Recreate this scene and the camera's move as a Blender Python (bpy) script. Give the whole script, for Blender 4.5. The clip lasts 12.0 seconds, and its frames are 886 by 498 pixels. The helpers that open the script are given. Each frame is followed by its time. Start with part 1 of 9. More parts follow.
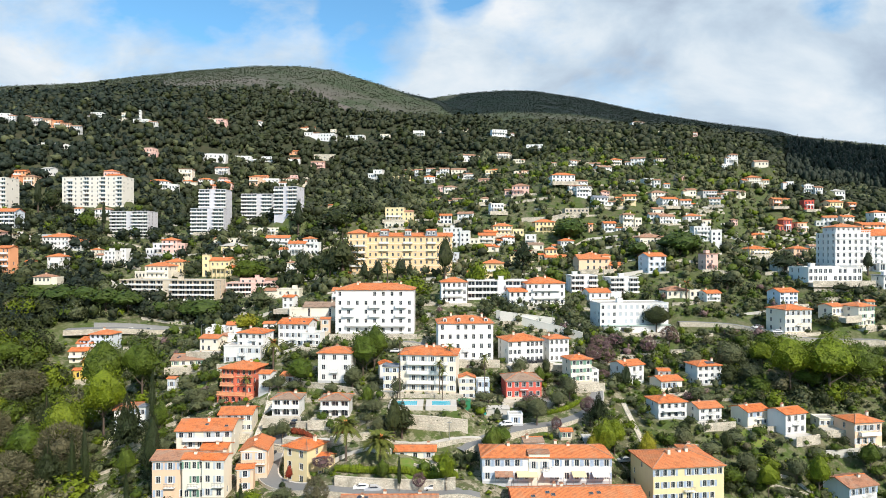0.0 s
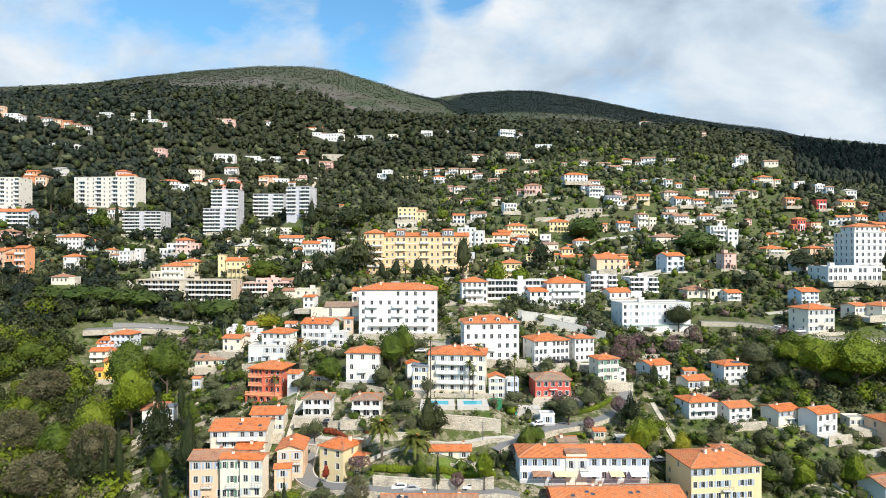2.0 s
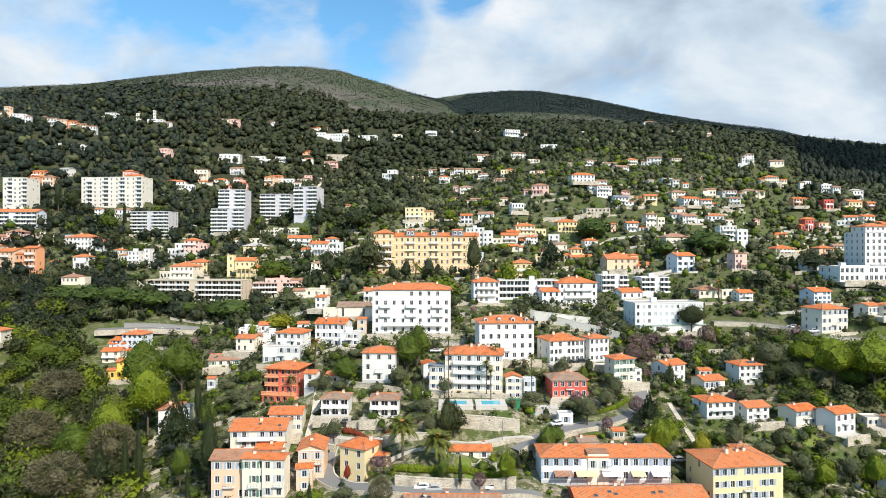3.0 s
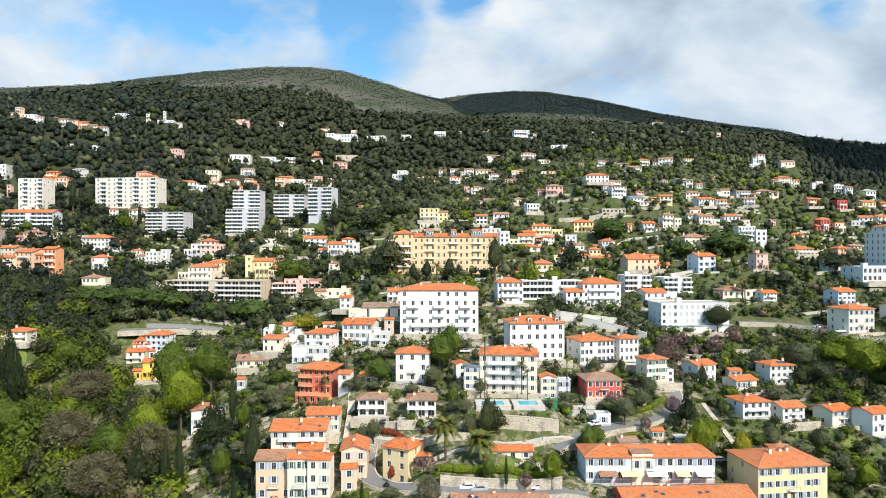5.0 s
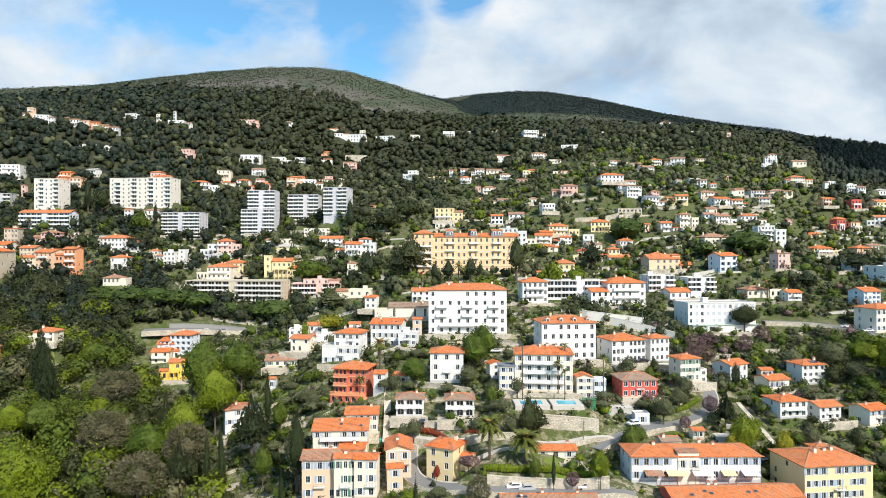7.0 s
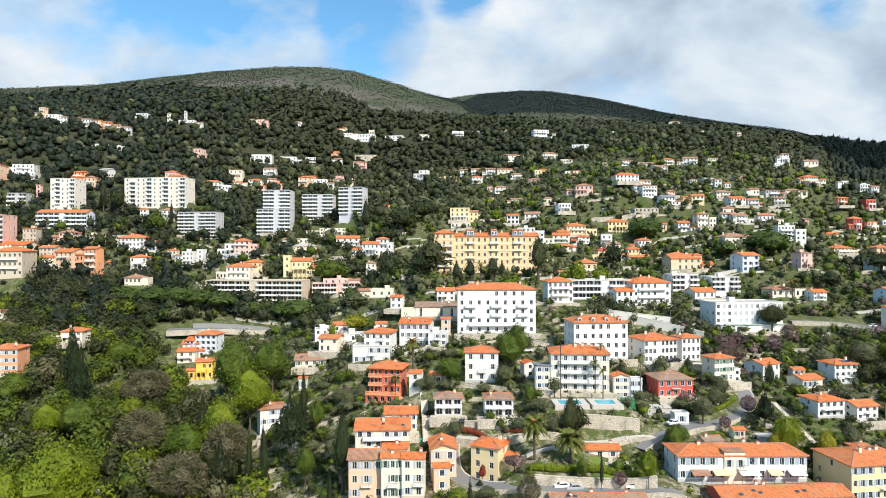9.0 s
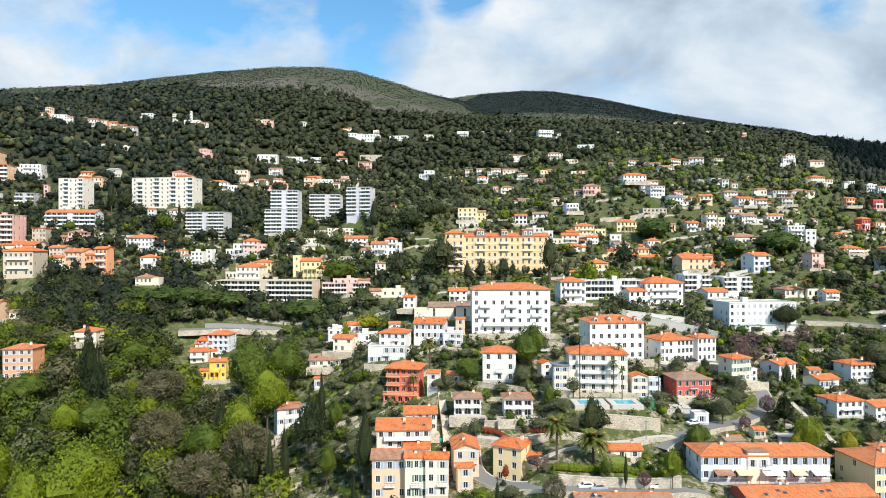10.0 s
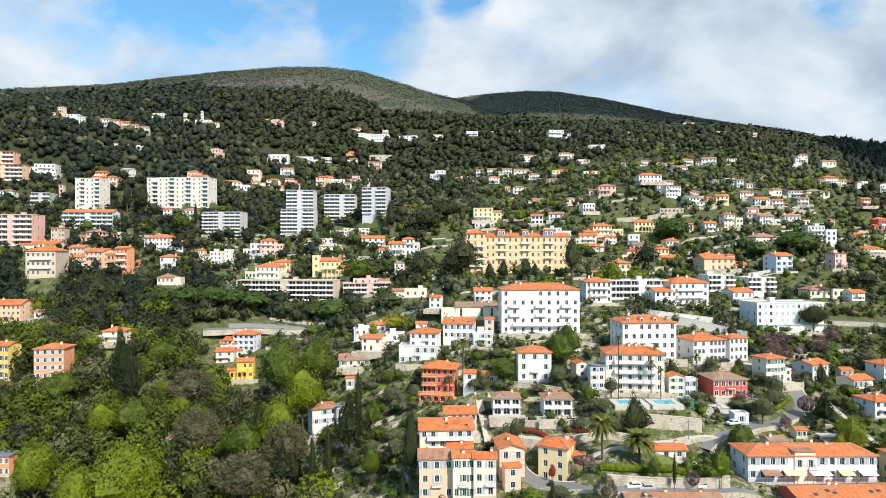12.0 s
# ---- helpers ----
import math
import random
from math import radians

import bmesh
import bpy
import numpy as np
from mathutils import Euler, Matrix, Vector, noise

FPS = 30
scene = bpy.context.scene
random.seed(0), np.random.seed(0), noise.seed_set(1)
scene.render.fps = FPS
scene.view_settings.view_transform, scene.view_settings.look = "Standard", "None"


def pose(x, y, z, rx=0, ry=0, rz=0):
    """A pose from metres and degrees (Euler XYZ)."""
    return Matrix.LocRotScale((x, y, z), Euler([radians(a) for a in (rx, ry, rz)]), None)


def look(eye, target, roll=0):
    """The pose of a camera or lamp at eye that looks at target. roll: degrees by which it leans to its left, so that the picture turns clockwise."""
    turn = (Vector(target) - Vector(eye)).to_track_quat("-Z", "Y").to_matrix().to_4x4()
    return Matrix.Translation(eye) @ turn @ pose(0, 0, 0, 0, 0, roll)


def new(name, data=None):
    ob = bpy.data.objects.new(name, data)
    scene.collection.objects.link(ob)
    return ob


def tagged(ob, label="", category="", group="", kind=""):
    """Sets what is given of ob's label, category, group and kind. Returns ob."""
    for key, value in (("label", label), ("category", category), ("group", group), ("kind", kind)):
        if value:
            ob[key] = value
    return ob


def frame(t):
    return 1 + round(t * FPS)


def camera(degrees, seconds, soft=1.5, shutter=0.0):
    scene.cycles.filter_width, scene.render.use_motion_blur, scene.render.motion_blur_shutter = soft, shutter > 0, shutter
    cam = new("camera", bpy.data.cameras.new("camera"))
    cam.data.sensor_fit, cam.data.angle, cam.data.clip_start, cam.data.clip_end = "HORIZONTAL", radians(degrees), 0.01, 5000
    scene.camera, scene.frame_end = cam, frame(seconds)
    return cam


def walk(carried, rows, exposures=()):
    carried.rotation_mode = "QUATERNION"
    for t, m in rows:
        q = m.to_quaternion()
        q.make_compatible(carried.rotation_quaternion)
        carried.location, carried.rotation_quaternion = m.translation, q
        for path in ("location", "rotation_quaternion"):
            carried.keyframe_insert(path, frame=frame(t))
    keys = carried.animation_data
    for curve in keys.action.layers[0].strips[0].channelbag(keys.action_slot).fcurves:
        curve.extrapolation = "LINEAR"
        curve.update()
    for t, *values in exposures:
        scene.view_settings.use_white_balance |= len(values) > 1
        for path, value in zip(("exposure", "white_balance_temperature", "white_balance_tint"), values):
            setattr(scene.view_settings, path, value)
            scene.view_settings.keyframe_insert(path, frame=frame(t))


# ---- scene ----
cam = camera(72.0, 12.0, soft=0.9)
METRES, EYE, TILT, LEAN, TURN = 66.0, 60.0, 0.0, 0.0, 0.0
ROWS = [
    (0.0, 0.0, 0.0, 0.0, 0.0, 0.0, -0.0),
    (0.5, -0.0304, 0.0005, -0.0005, 0.01, -0.0, 0.02),
    (1.0, -0.0633, 0.0006, -0.0009, 0.03, 0.0, 0.03),
    (1.5, -0.101, 0.0006, -0.0013, 0.04, 0.01, 0.04),
    (2.0, -0.1379, 0.0005, -0.002, 0.06, 0.01, 0.04),
    (2.5, -0.1785, 0.0002, -0.0025, 0.08, 0.03, 0.05),
    (3.0, -0.2175, -0.0001, -0.0028, 0.1, 0.03, 0.06),
    (5.0, -0.3853, -0.0026, -0.0032, 0.07, 0.1, 0.08),
    (5.5, -0.4292, -0.003, -0.0037, 0.05, 0.11, 0.09),
    (6.0, -0.4705, -0.0033, -0.0041, 0.05, 0.11, 0.1),
    (6.5, -0.5155, -0.0036, -0.0044, 0.05, 0.11, 0.13),
    (7.0, -0.5575, -0.0038, -0.0046, 0.05, 0.11, 0.13),
    (9.0, -0.7325, -0.0056, -0.0039, 0.05, 0.07, 0.14),
    (9.5, -0.778, -0.0059, -0.0043, 0.05, 0.08, 0.13),
    (10.0, -0.8208, -0.0062, -0.0046, 0.04, 0.09, 0.12),
    (10.5, -0.8668, -0.0064, -0.0049, 0.04, 0.1, 0.12),
    (11.0, -0.9098, -0.0068, -0.0048, 0.03, 0.09, 0.1),
    (11.5, -0.9564, -0.0074, -0.0044, 0.03, 0.08, 0.09),
    (12.0, -0.9999, -0.0077, -0.0042, 0.02, 0.09, 0.08),
]
walk(cam, [(t, pose(0, 0, EYE, TILT, LEAN, TURN) @ pose(METRES * x, METRES * y, METRES * z, 90 + 0.73 * pitch, roll, 0.73 * yaw)) for t, x, y, z, yaw, pitch, roll in ROWS])

# ---- light ----
SUN_HIGH, SUN_SIDE = 41.0, 32.0   # degrees above the horizon; degrees to the right of straight behind the first view
sun_data = bpy.data.lights.new("sun", "SUN")
sun_data.energy, sun_data.angle, sun_data.color = 5.35, radians(0.55), (1.0, 0.94, 0.85)
sun = new("sun", sun_data)
_h, _s = radians(SUN_HIGH), radians(SUN_SIDE)
sun_from = Vector((math.sin(_s) * math.cos(_h), -math.cos(_s) * math.cos(_h), math.sin(_h)))
sun.matrix_world = look(sun_from * 900, (0, 0, 0))
scene.view_settings.exposure = 0.0


class Nodes:
    """A small helper to wire node trees."""

    def __init__(self, tree):
        self.tree = tree
        tree.nodes.clear()

    def add(self, kind, values=None, **settings):
        node = self.tree.nodes.new(kind)
        for key, value in settings.items():
            setattr(node, key, value)
        for key, value in (values or {}).items():
            if isinstance(value, bpy.types.NodeSocket):
                self.tree.links.new(value, node.inputs[key])
            else:
                node.inputs[key].default_value = value
        return node

    def math(self, op, a, b=0.0, clamp=False):
        return self.add("ShaderNodeMath", {0: a, 1: b}, operation=op, use_clamp=clamp).outputs[0]

    def mix(self, fac, a, b, blend="MIX"):
        node = self.add("ShaderNodeMix", {0: fac}, data_type="RGBA", blend_type=blend, clamp_factor=True)
        for slot, value in ((6, a), (7, b)):
            if isinstance(value, bpy.types.NodeSocket):
                self.tree.links.new(value, node.inputs[slot])
            else:
                node.inputs[slot].default_value = (*value[:3], 1)
        return node.outputs[2]

    def ramp(self, fac, stops):
        node = self.add("ShaderNodeValToRGB", {0: fac})
        while len(node.color_ramp.elements) < len(stops):
            node.color_ramp.elements.new(0.5)
        for el, (at, col) in zip(node.color_ramp.elements, stops):
            el.position, el.color = at, (*col, 1) if len(col) == 3 else col
        return node.outputs[0]

    def noise(self, vector, scale, detail=3.0, rough=0.55, distortion=0.0):
        return self.add("ShaderNodeTexNoise", {"Vector": vector, "Scale": scale, "Detail": detail, "Roughness": rough, "Distortion": distortion}).outputs[0]


def grey(v):
    return (v, v, v)


# sky: a Nishita dome with broken cloud, denser to the right, blue gaps high up
world = bpy.data.worlds.new("sky")
scene.world = world
world.use_nodes = True
n = Nodes(world.node_tree)
sky = n.add("ShaderNodeTexSky", sky_type="NISHITA", sun_disc=False, sun_elevation=_h, sun_rotation=math.atan2(sun_from.x, sun_from.y), air_density=1.0, dust_density=1.0, ozone_density=1.6)
way = n.add("ShaderNodeTexCoord").outputs["Generated"]
xyz = n.add("ShaderNodeSeparateXYZ", {0: way})
ahead = n.math("MAXIMUM", xyz.outputs[1], 0.05)
side, high = n.math("DIVIDE", xyz.outputs[0], ahead), n.math("DIVIDE", xyz.outputs[2], ahead)
flat = n.add("ShaderNodeCombineXYZ", {0: side, 1: n.math("MULTIPLY", high, 1.7), 2: 0.0}).outputs[0]
billow = n.noise(flat, 3.3, 7.0, 0.56, 0.25)
fine = n.noise(flat, 9.0, 6.0, 0.6, 0.3)


def gap(cx, cy, rx, ry):
    """1 inside a soft oval of open sky, 0 outside."""
    a = n.math("POWER", n.math("DIVIDE", n.math("SUBTRACT", side, cx), rx), 2.0)
    b = n.math("POWER", n.math("DIVIDE", n.math("SUBTRACT", high, cy), ry), 2.0)
    return n.math("SUBTRACT", 1.0, n.math("ADD", a, b), clamp=True)


open_sky = n.math("ADD", n.math("ADD", gap(-0.36, 0.44, 0.26, 0.13), gap(-0.115, 0.38, 0.10, 0.15)), n.math("ADD", gap(0.03, 0.42, 0.06, 0.06), gap(0.645, 0.39, 0.07, 0.055)))
thin = n.math("MULTIPLY", side, -0.42)
cover = n.math("ADD", n.math("MULTIPLY", n.math("SUBTRACT", billow, 0.5), 2.0), n.math("MULTIPLY", n.math("SUBTRACT", fine, 0.5), 0.9))
cover = n.math("SUBTRACT", n.math("SUBTRACT", n.math("ADD", cover, 0.86), thin), n.math("MULTIPLY", open_sky, 0.85))
thick = n.ramp(cover, [(0.1, grey(0.0)), (0.45, grey(0.55)), (0.85, grey(1.0))])
shade = n.noise(n.add("ShaderNodeVectorMath", {0: flat, 1: (0.35, 0.18, 0.0)}, operation="ADD").outputs[0], 3.6, 7.0, 0.54, 0.3)
cloud = n.ramp(shade, [(0.32, (0.46, 0.56, 0.70)), (0.47, (0.635, 0.765, 0.90)), (0.57, (0.81, 0.91, 1.0)), (0.68, (0.98, 1.02, 1.06))])
blue = n.mix(1.0, n.add("ShaderNodeVectorMath", {0: sky.outputs[0], "Scale": 0.2}, operation="SCALE").outputs[0], (0.68, 1.07, 1.17), "MULTIPLY")
n.add("ShaderNodeOutputWorld", {0: n.add("ShaderNodeBackground", {0: n.mix(thick, blue, cloud), 1: 0.91}).outputs[0]})

# ---- materials ----
def material(name, build):
    mat = bpy.data.materials.new(name)
    mat.use_nodes = True
    n = Nodes(mat.node_tree)
    values = build(n)
    bsdf = n.add("ShaderNodeBsdfPrincipled", values)
    n.add("ShaderNodeOutputMaterial", {0: bsdf.outputs[0]})
    return mat


def bump(n, height, strength, distance):
    return n.add("ShaderNodeBump", {"Height": height, "Strength": strength, "Distance": distance}).outputs[0]


def render_coat(name, col, dirt=0.22):
    """Lime render: blotches, rain streaks, fine grain."""
    def build(n):
        p = n.add("ShaderNodeTexCoord").outputs["Object"]
        q = n.add("ShaderNodeMapping", {0: p, 3: (1.6, 1.6, 0.16)}).outputs[0]
        big, streak, grain = n.noise(p, 0.22, 3.0), n.noise(q, 1.0, 4.0, 0.65), n.noise(p, 9.0, 3.0)
        own = n.add("ShaderNodeObjectInfo").outputs["Random"]
        c = n.mix(n.math("MULTIPLY", n.ramp(streak, [(0.5, grey(0)), (0.75, grey(1))]), dirt), col, tuple(v * 0.62 for v in col))
        c = n.mix(n.math("MULTIPLY", n.ramp(big, [(0.42, grey(0)), (0.7, grey(1))]), dirt * 0.7), c, tuple(v * 0.8 + 0.02 for v in col))
        c = n.mix(n.math("MULTIPLY", own, 0.16), c, (0.58, 0.50, 0.38))
        return {"Base Color": c, "Roughness": 0.88, "Normal": bump(n, grain, 0.25, 0.02)}
    return material(name, build)


def tiles(name, a, b, c):
    """Canal tiles: ribs down the slope, patches of old and new tile."""
    def build(n):
        p = n.add("ShaderNodeTexCoord").outputs["Object"]
        own = n.add("ShaderNodeObjectInfo").outputs["Random"]
        ribs = n.add("ShaderNodeTexWave", {"Vector": p, "Scale": 1.1, "Distortion": 0.8, "Detail": 1.0}, bands_direction="X").outputs[1]
        cell, patch, old = n.noise(p, 2.6, 3.0, 0.75), n.noise(p, 0.7, 3.0, 0.6), n.noise(p, 0.28, 4.0, 0.6)
        col = n.mix(n.ramp(cell, [(0.38, grey(0)), (0.62, grey(1))]), a, b)
        col = n.mix(n.math("MULTIPLY", n.ramp(patch, [(0.52, grey(0)), (0.60, grey(1))]), 0.7), col, tuple(v * 0.6 for v in b))
        col = n.mix(n.math("MULTIPLY", n.ramp(old, [(0.48, grey(0)), (0.66, grey(1))]), 0.7), col, c)
        col = n.mix(n.math("MULTIPLY", own, 0.4), col, c)
        col = n.mix(n.math("MULTIPLY", n.ramp(ribs, [(0.0, grey(1)), (0.5, grey(0))]), 0.35), col, tuple(v * 0.5 for v in b))
        return {"Base Color": col, "Roughness": 0.85, "Normal": bump(n, n.math("ADD", ribs, cell), 0.7, 0.1)}
    return material(name, build)


def plain(name, col, rough=0.6, metal=0.0, vary=0.12):
    def build(n):
        p = n.add("ShaderNodeTexCoord").outputs["Object"]
        c = n.mix(n.math("MULTIPLY", n.noise(p, 1.4, 4.0), vary * 2), col, tuple(v * 0.6 for v in col))
        return {"Base Color": c, "Roughness": rough, "Metallic": metal}
    return material(name, build)


def foliage(name, a, b, c, rough=0.62):
    """Leaves: each clump and each tree its own tone; shaded gaps and lit tufts painted by noise."""
    def build(n):
        geo = n.add("ShaderNodeNewGeometry")
        isl, own = geo.outputs["Random Per Island"], n.add("ShaderNodeObjectInfo").outputs["Random"]
        col = n.mix(n.ramp(isl, [(0.1, grey(0)), (0.9, grey(1))]), a, b)
        col = n.mix(n.math("MULTIPLY", own, 0.6), col, c)
        wide = n.noise(geo.outputs["Position"], 0.012, 3.0)
        col = n.mix(n.math("MULTIPLY", n.ramp(wide, [(0.42, grey(0)), (0.62, grey(1))]), 0.35), col, c)
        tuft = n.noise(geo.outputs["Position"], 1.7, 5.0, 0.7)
        limb_shade = n.noise(geo.outputs["Position"], 0.42, 3.0, 0.6)
        # dark gaps and pale tips imitate shade and sun among the tufts
        col = n.mix(n.ramp(limb_shade, [(0.36, grey(0.45)), (0.52, grey(0))]), col, tuple(v * 0.55 for v in b))
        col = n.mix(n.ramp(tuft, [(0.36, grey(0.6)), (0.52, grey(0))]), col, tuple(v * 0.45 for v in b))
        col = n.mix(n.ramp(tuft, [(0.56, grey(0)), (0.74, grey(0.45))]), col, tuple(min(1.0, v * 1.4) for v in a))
        return {"Base Color": col, "Roughness": rough, "Specular IOR Level": 0.25, "Normal": bump(n, tuft, 0.6, 0.4)}
    return material(name, build)


WALL = {
    "white": render_coat("white_render", (0.77, 0.765, 0.75), 0.26),
    "cream": render_coat("cream_render", (0.80, 0.73, 0.60)),
    "yellow": render_coat("yellow_render", (0.80, 0.65, 0.37)),
    "ivory": render_coat("ivory_render", (0.77, 0.735, 0.66)),
    "gold": render_coat("golden_yellow_render", (0.82, 0.56, 0.09)),
    "ochre": render_coat("ochre_yellow_render", (0.84, 0.59, 0.33)),
    "peach": render_coat("peach_render", (0.82, 0.55, 0.37)),
    "orange": render_coat("orange_render", (0.80, 0.36, 0.18)),
    "pink": render_coat("pink_render", (0.76, 0.48, 0.42)),
    "red": render_coat("red_render", (0.62, 0.10, 0.07)),
    "brick": render_coat("brick_red_render", (0.64, 0.15, 0.085)),
    "beige": render_coat("beige_render", (0.62, 0.53, 0.41)),
    "stone": render_coat("stone_wall", (0.46, 0.42, 0.36), 0.5),
    "grey": render_coat("grey_render", (0.50, 0.50, 0.51)),
    "greywhite": render_coat("pale_grey_render", (0.58, 0.575, 0.62)),
    "bluewhite": render_coat("blue_white_render", (0.68, 0.74, 0.82)),
}
ROOF = {
    "orange": tiles("orange_tiles", (0.80, 0.225, 0.055), (0.62, 0.145, 0.036), (0.56, 0.25, 0.12)),
    "terracotta": tiles("weathered_tiles", (0.50, 0.23, 0.12), (0.38, 0.17, 0.10), (0.40, 0.29, 0.21)),
    "brown": tiles("brown_tiles", (0.38, 0.25, 0.17), (0.30, 0.19, 0.13), (0.42, 0.33, 0.26)),
    "red": tiles("red_tiles", (0.58, 0.10, 0.05), (0.48, 0.08, 0.04), (0.42, 0.14, 0.09)),
    "pale": plain("roof_gravel", (0.50, 0.47, 0.43), 0.9, 0.0, 0.3),
    "slate": plain("slate_roof", (0.22, 0.24, 0.28), 0.6, 0.0, 0.3),
}
ROOF_WORDS = {"orange": "orange tiled", "terracotta": "weathered terracotta tiled", "brown": "brown tiled", "red": "red tiled", "pale": "pale flat", "slate": "dark slate"}
WALL_WORDS = {"brick": "brick-red", "greywhite": "pale grey", "bluewhite": "blue-white"}
M_TRIM = plain("white_trim", (0.80, 0.79, 0.76), 0.7)
M_FRAME = plain("window_frame_paint", (0.62, 0.60, 0.57), 0.5)
M_DARK = plain("dark_interior", (0.05, 0.05, 0.055), 0.8)
M_SHUT = {"blue": plain("blue_shutter_paint", (0.40, 0.48, 0.60), 0.6), "green": plain("green_shutter_paint", (0.16, 0.30, 0.22), 0.6), "brown": plain("brown_shutter_paint", (0.26, 0.13, 0.07), 0.6), "grey": plain("grey_shutter_paint", (0.52, 0.56, 0.60), 0.6), "white": plain("white_shutter_paint", (0.72, 0.72, 0.70), 0.6)}
M_GLASS = material("window_glass", lambda n: {"Base Color": (0.035, 0.045, 0.06, 1), "Roughness": 0.06, "Specular IOR Level": 0.9})
M_METAL = plain("grey_metal", (0.32, 0.33, 0.34), 0.45, 0.7)
M_BARK = plain("bark", (0.13, 0.095, 0.07), 0.95, 0.0, 0.4)


def masonry(name, pale, dark):
    """Rubble stone: cells of several tones with recessed joints."""
    def build(n):
        p = n.add("ShaderNodeNewGeometry").outputs["Position"]
        q = n.add("ShaderNodeMapping", {0: p, 3: (1.0, 1.0, 1.7)}).outputs[0]
        cells = n.add("ShaderNodeTexVoronoi", {"Vector": q, "Scale": 1.9})
        tone = n.add("ShaderNodeSeparateColor", {0: cells.outputs["Color"]}).outputs[0]
        joint = n.add("ShaderNodeTexVoronoi", {"Vector": q, "Scale": 1.9}, feature="DISTANCE_TO_EDGE").outputs["Distance"]
        c = n.mix(tone, pale, dark)
        c = n.mix(n.ramp(joint, [(0.0, grey(0.8)), (0.09, grey(0))]), c, tuple(v * 0.5 for v in dark))
        c = n.mix(n.math("MULTIPLY", n.ramp(n.noise(p, 0.3, 4.0), [(0.5, grey(0)), (0.7, grey(1))]), 0.5), c, (0.16, 0.15, 0.11))
        return {"Base Color": c, "Roughness": 0.95, "Normal": bump(n, joint, 0.8, 0.3)}
    return material(name, build)


M_STONE = masonry("rubble_stone", (0.72, 0.65, 0.53), (0.54, 0.47, 0.37))
WALL["stone"] = M_STONE
M_ASPHALT = plain("asphalt", (0.23, 0.228, 0.224), 0.9, 0.0, 0.3)
M_CONCRETE = plain("pale_concrete", (0.63, 0.59, 0.53), 0.9, 0.0, 0.3)
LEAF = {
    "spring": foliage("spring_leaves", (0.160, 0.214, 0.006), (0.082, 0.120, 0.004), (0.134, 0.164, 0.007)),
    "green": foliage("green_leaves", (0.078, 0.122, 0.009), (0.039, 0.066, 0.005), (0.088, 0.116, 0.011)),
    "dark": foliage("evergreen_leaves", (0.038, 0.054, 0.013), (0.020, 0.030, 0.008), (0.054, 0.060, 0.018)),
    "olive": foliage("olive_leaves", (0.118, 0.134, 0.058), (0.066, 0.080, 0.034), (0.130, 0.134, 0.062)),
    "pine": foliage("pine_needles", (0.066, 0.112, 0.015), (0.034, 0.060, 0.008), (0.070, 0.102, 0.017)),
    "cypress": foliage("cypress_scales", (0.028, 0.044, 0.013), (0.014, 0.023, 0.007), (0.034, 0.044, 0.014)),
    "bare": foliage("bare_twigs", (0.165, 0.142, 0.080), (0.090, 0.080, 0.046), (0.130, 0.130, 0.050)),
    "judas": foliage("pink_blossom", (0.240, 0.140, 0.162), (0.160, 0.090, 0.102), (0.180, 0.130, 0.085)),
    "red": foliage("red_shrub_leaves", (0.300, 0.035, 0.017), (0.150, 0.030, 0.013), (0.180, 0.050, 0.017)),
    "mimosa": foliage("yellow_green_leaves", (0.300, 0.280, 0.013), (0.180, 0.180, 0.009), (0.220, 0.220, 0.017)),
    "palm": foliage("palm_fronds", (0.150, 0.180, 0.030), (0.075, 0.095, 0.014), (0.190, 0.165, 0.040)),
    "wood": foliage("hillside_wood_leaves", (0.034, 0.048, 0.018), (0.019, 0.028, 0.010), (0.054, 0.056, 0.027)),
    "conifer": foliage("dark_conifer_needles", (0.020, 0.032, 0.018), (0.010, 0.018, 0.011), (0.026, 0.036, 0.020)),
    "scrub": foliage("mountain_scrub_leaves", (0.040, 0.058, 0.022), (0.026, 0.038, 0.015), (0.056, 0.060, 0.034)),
}


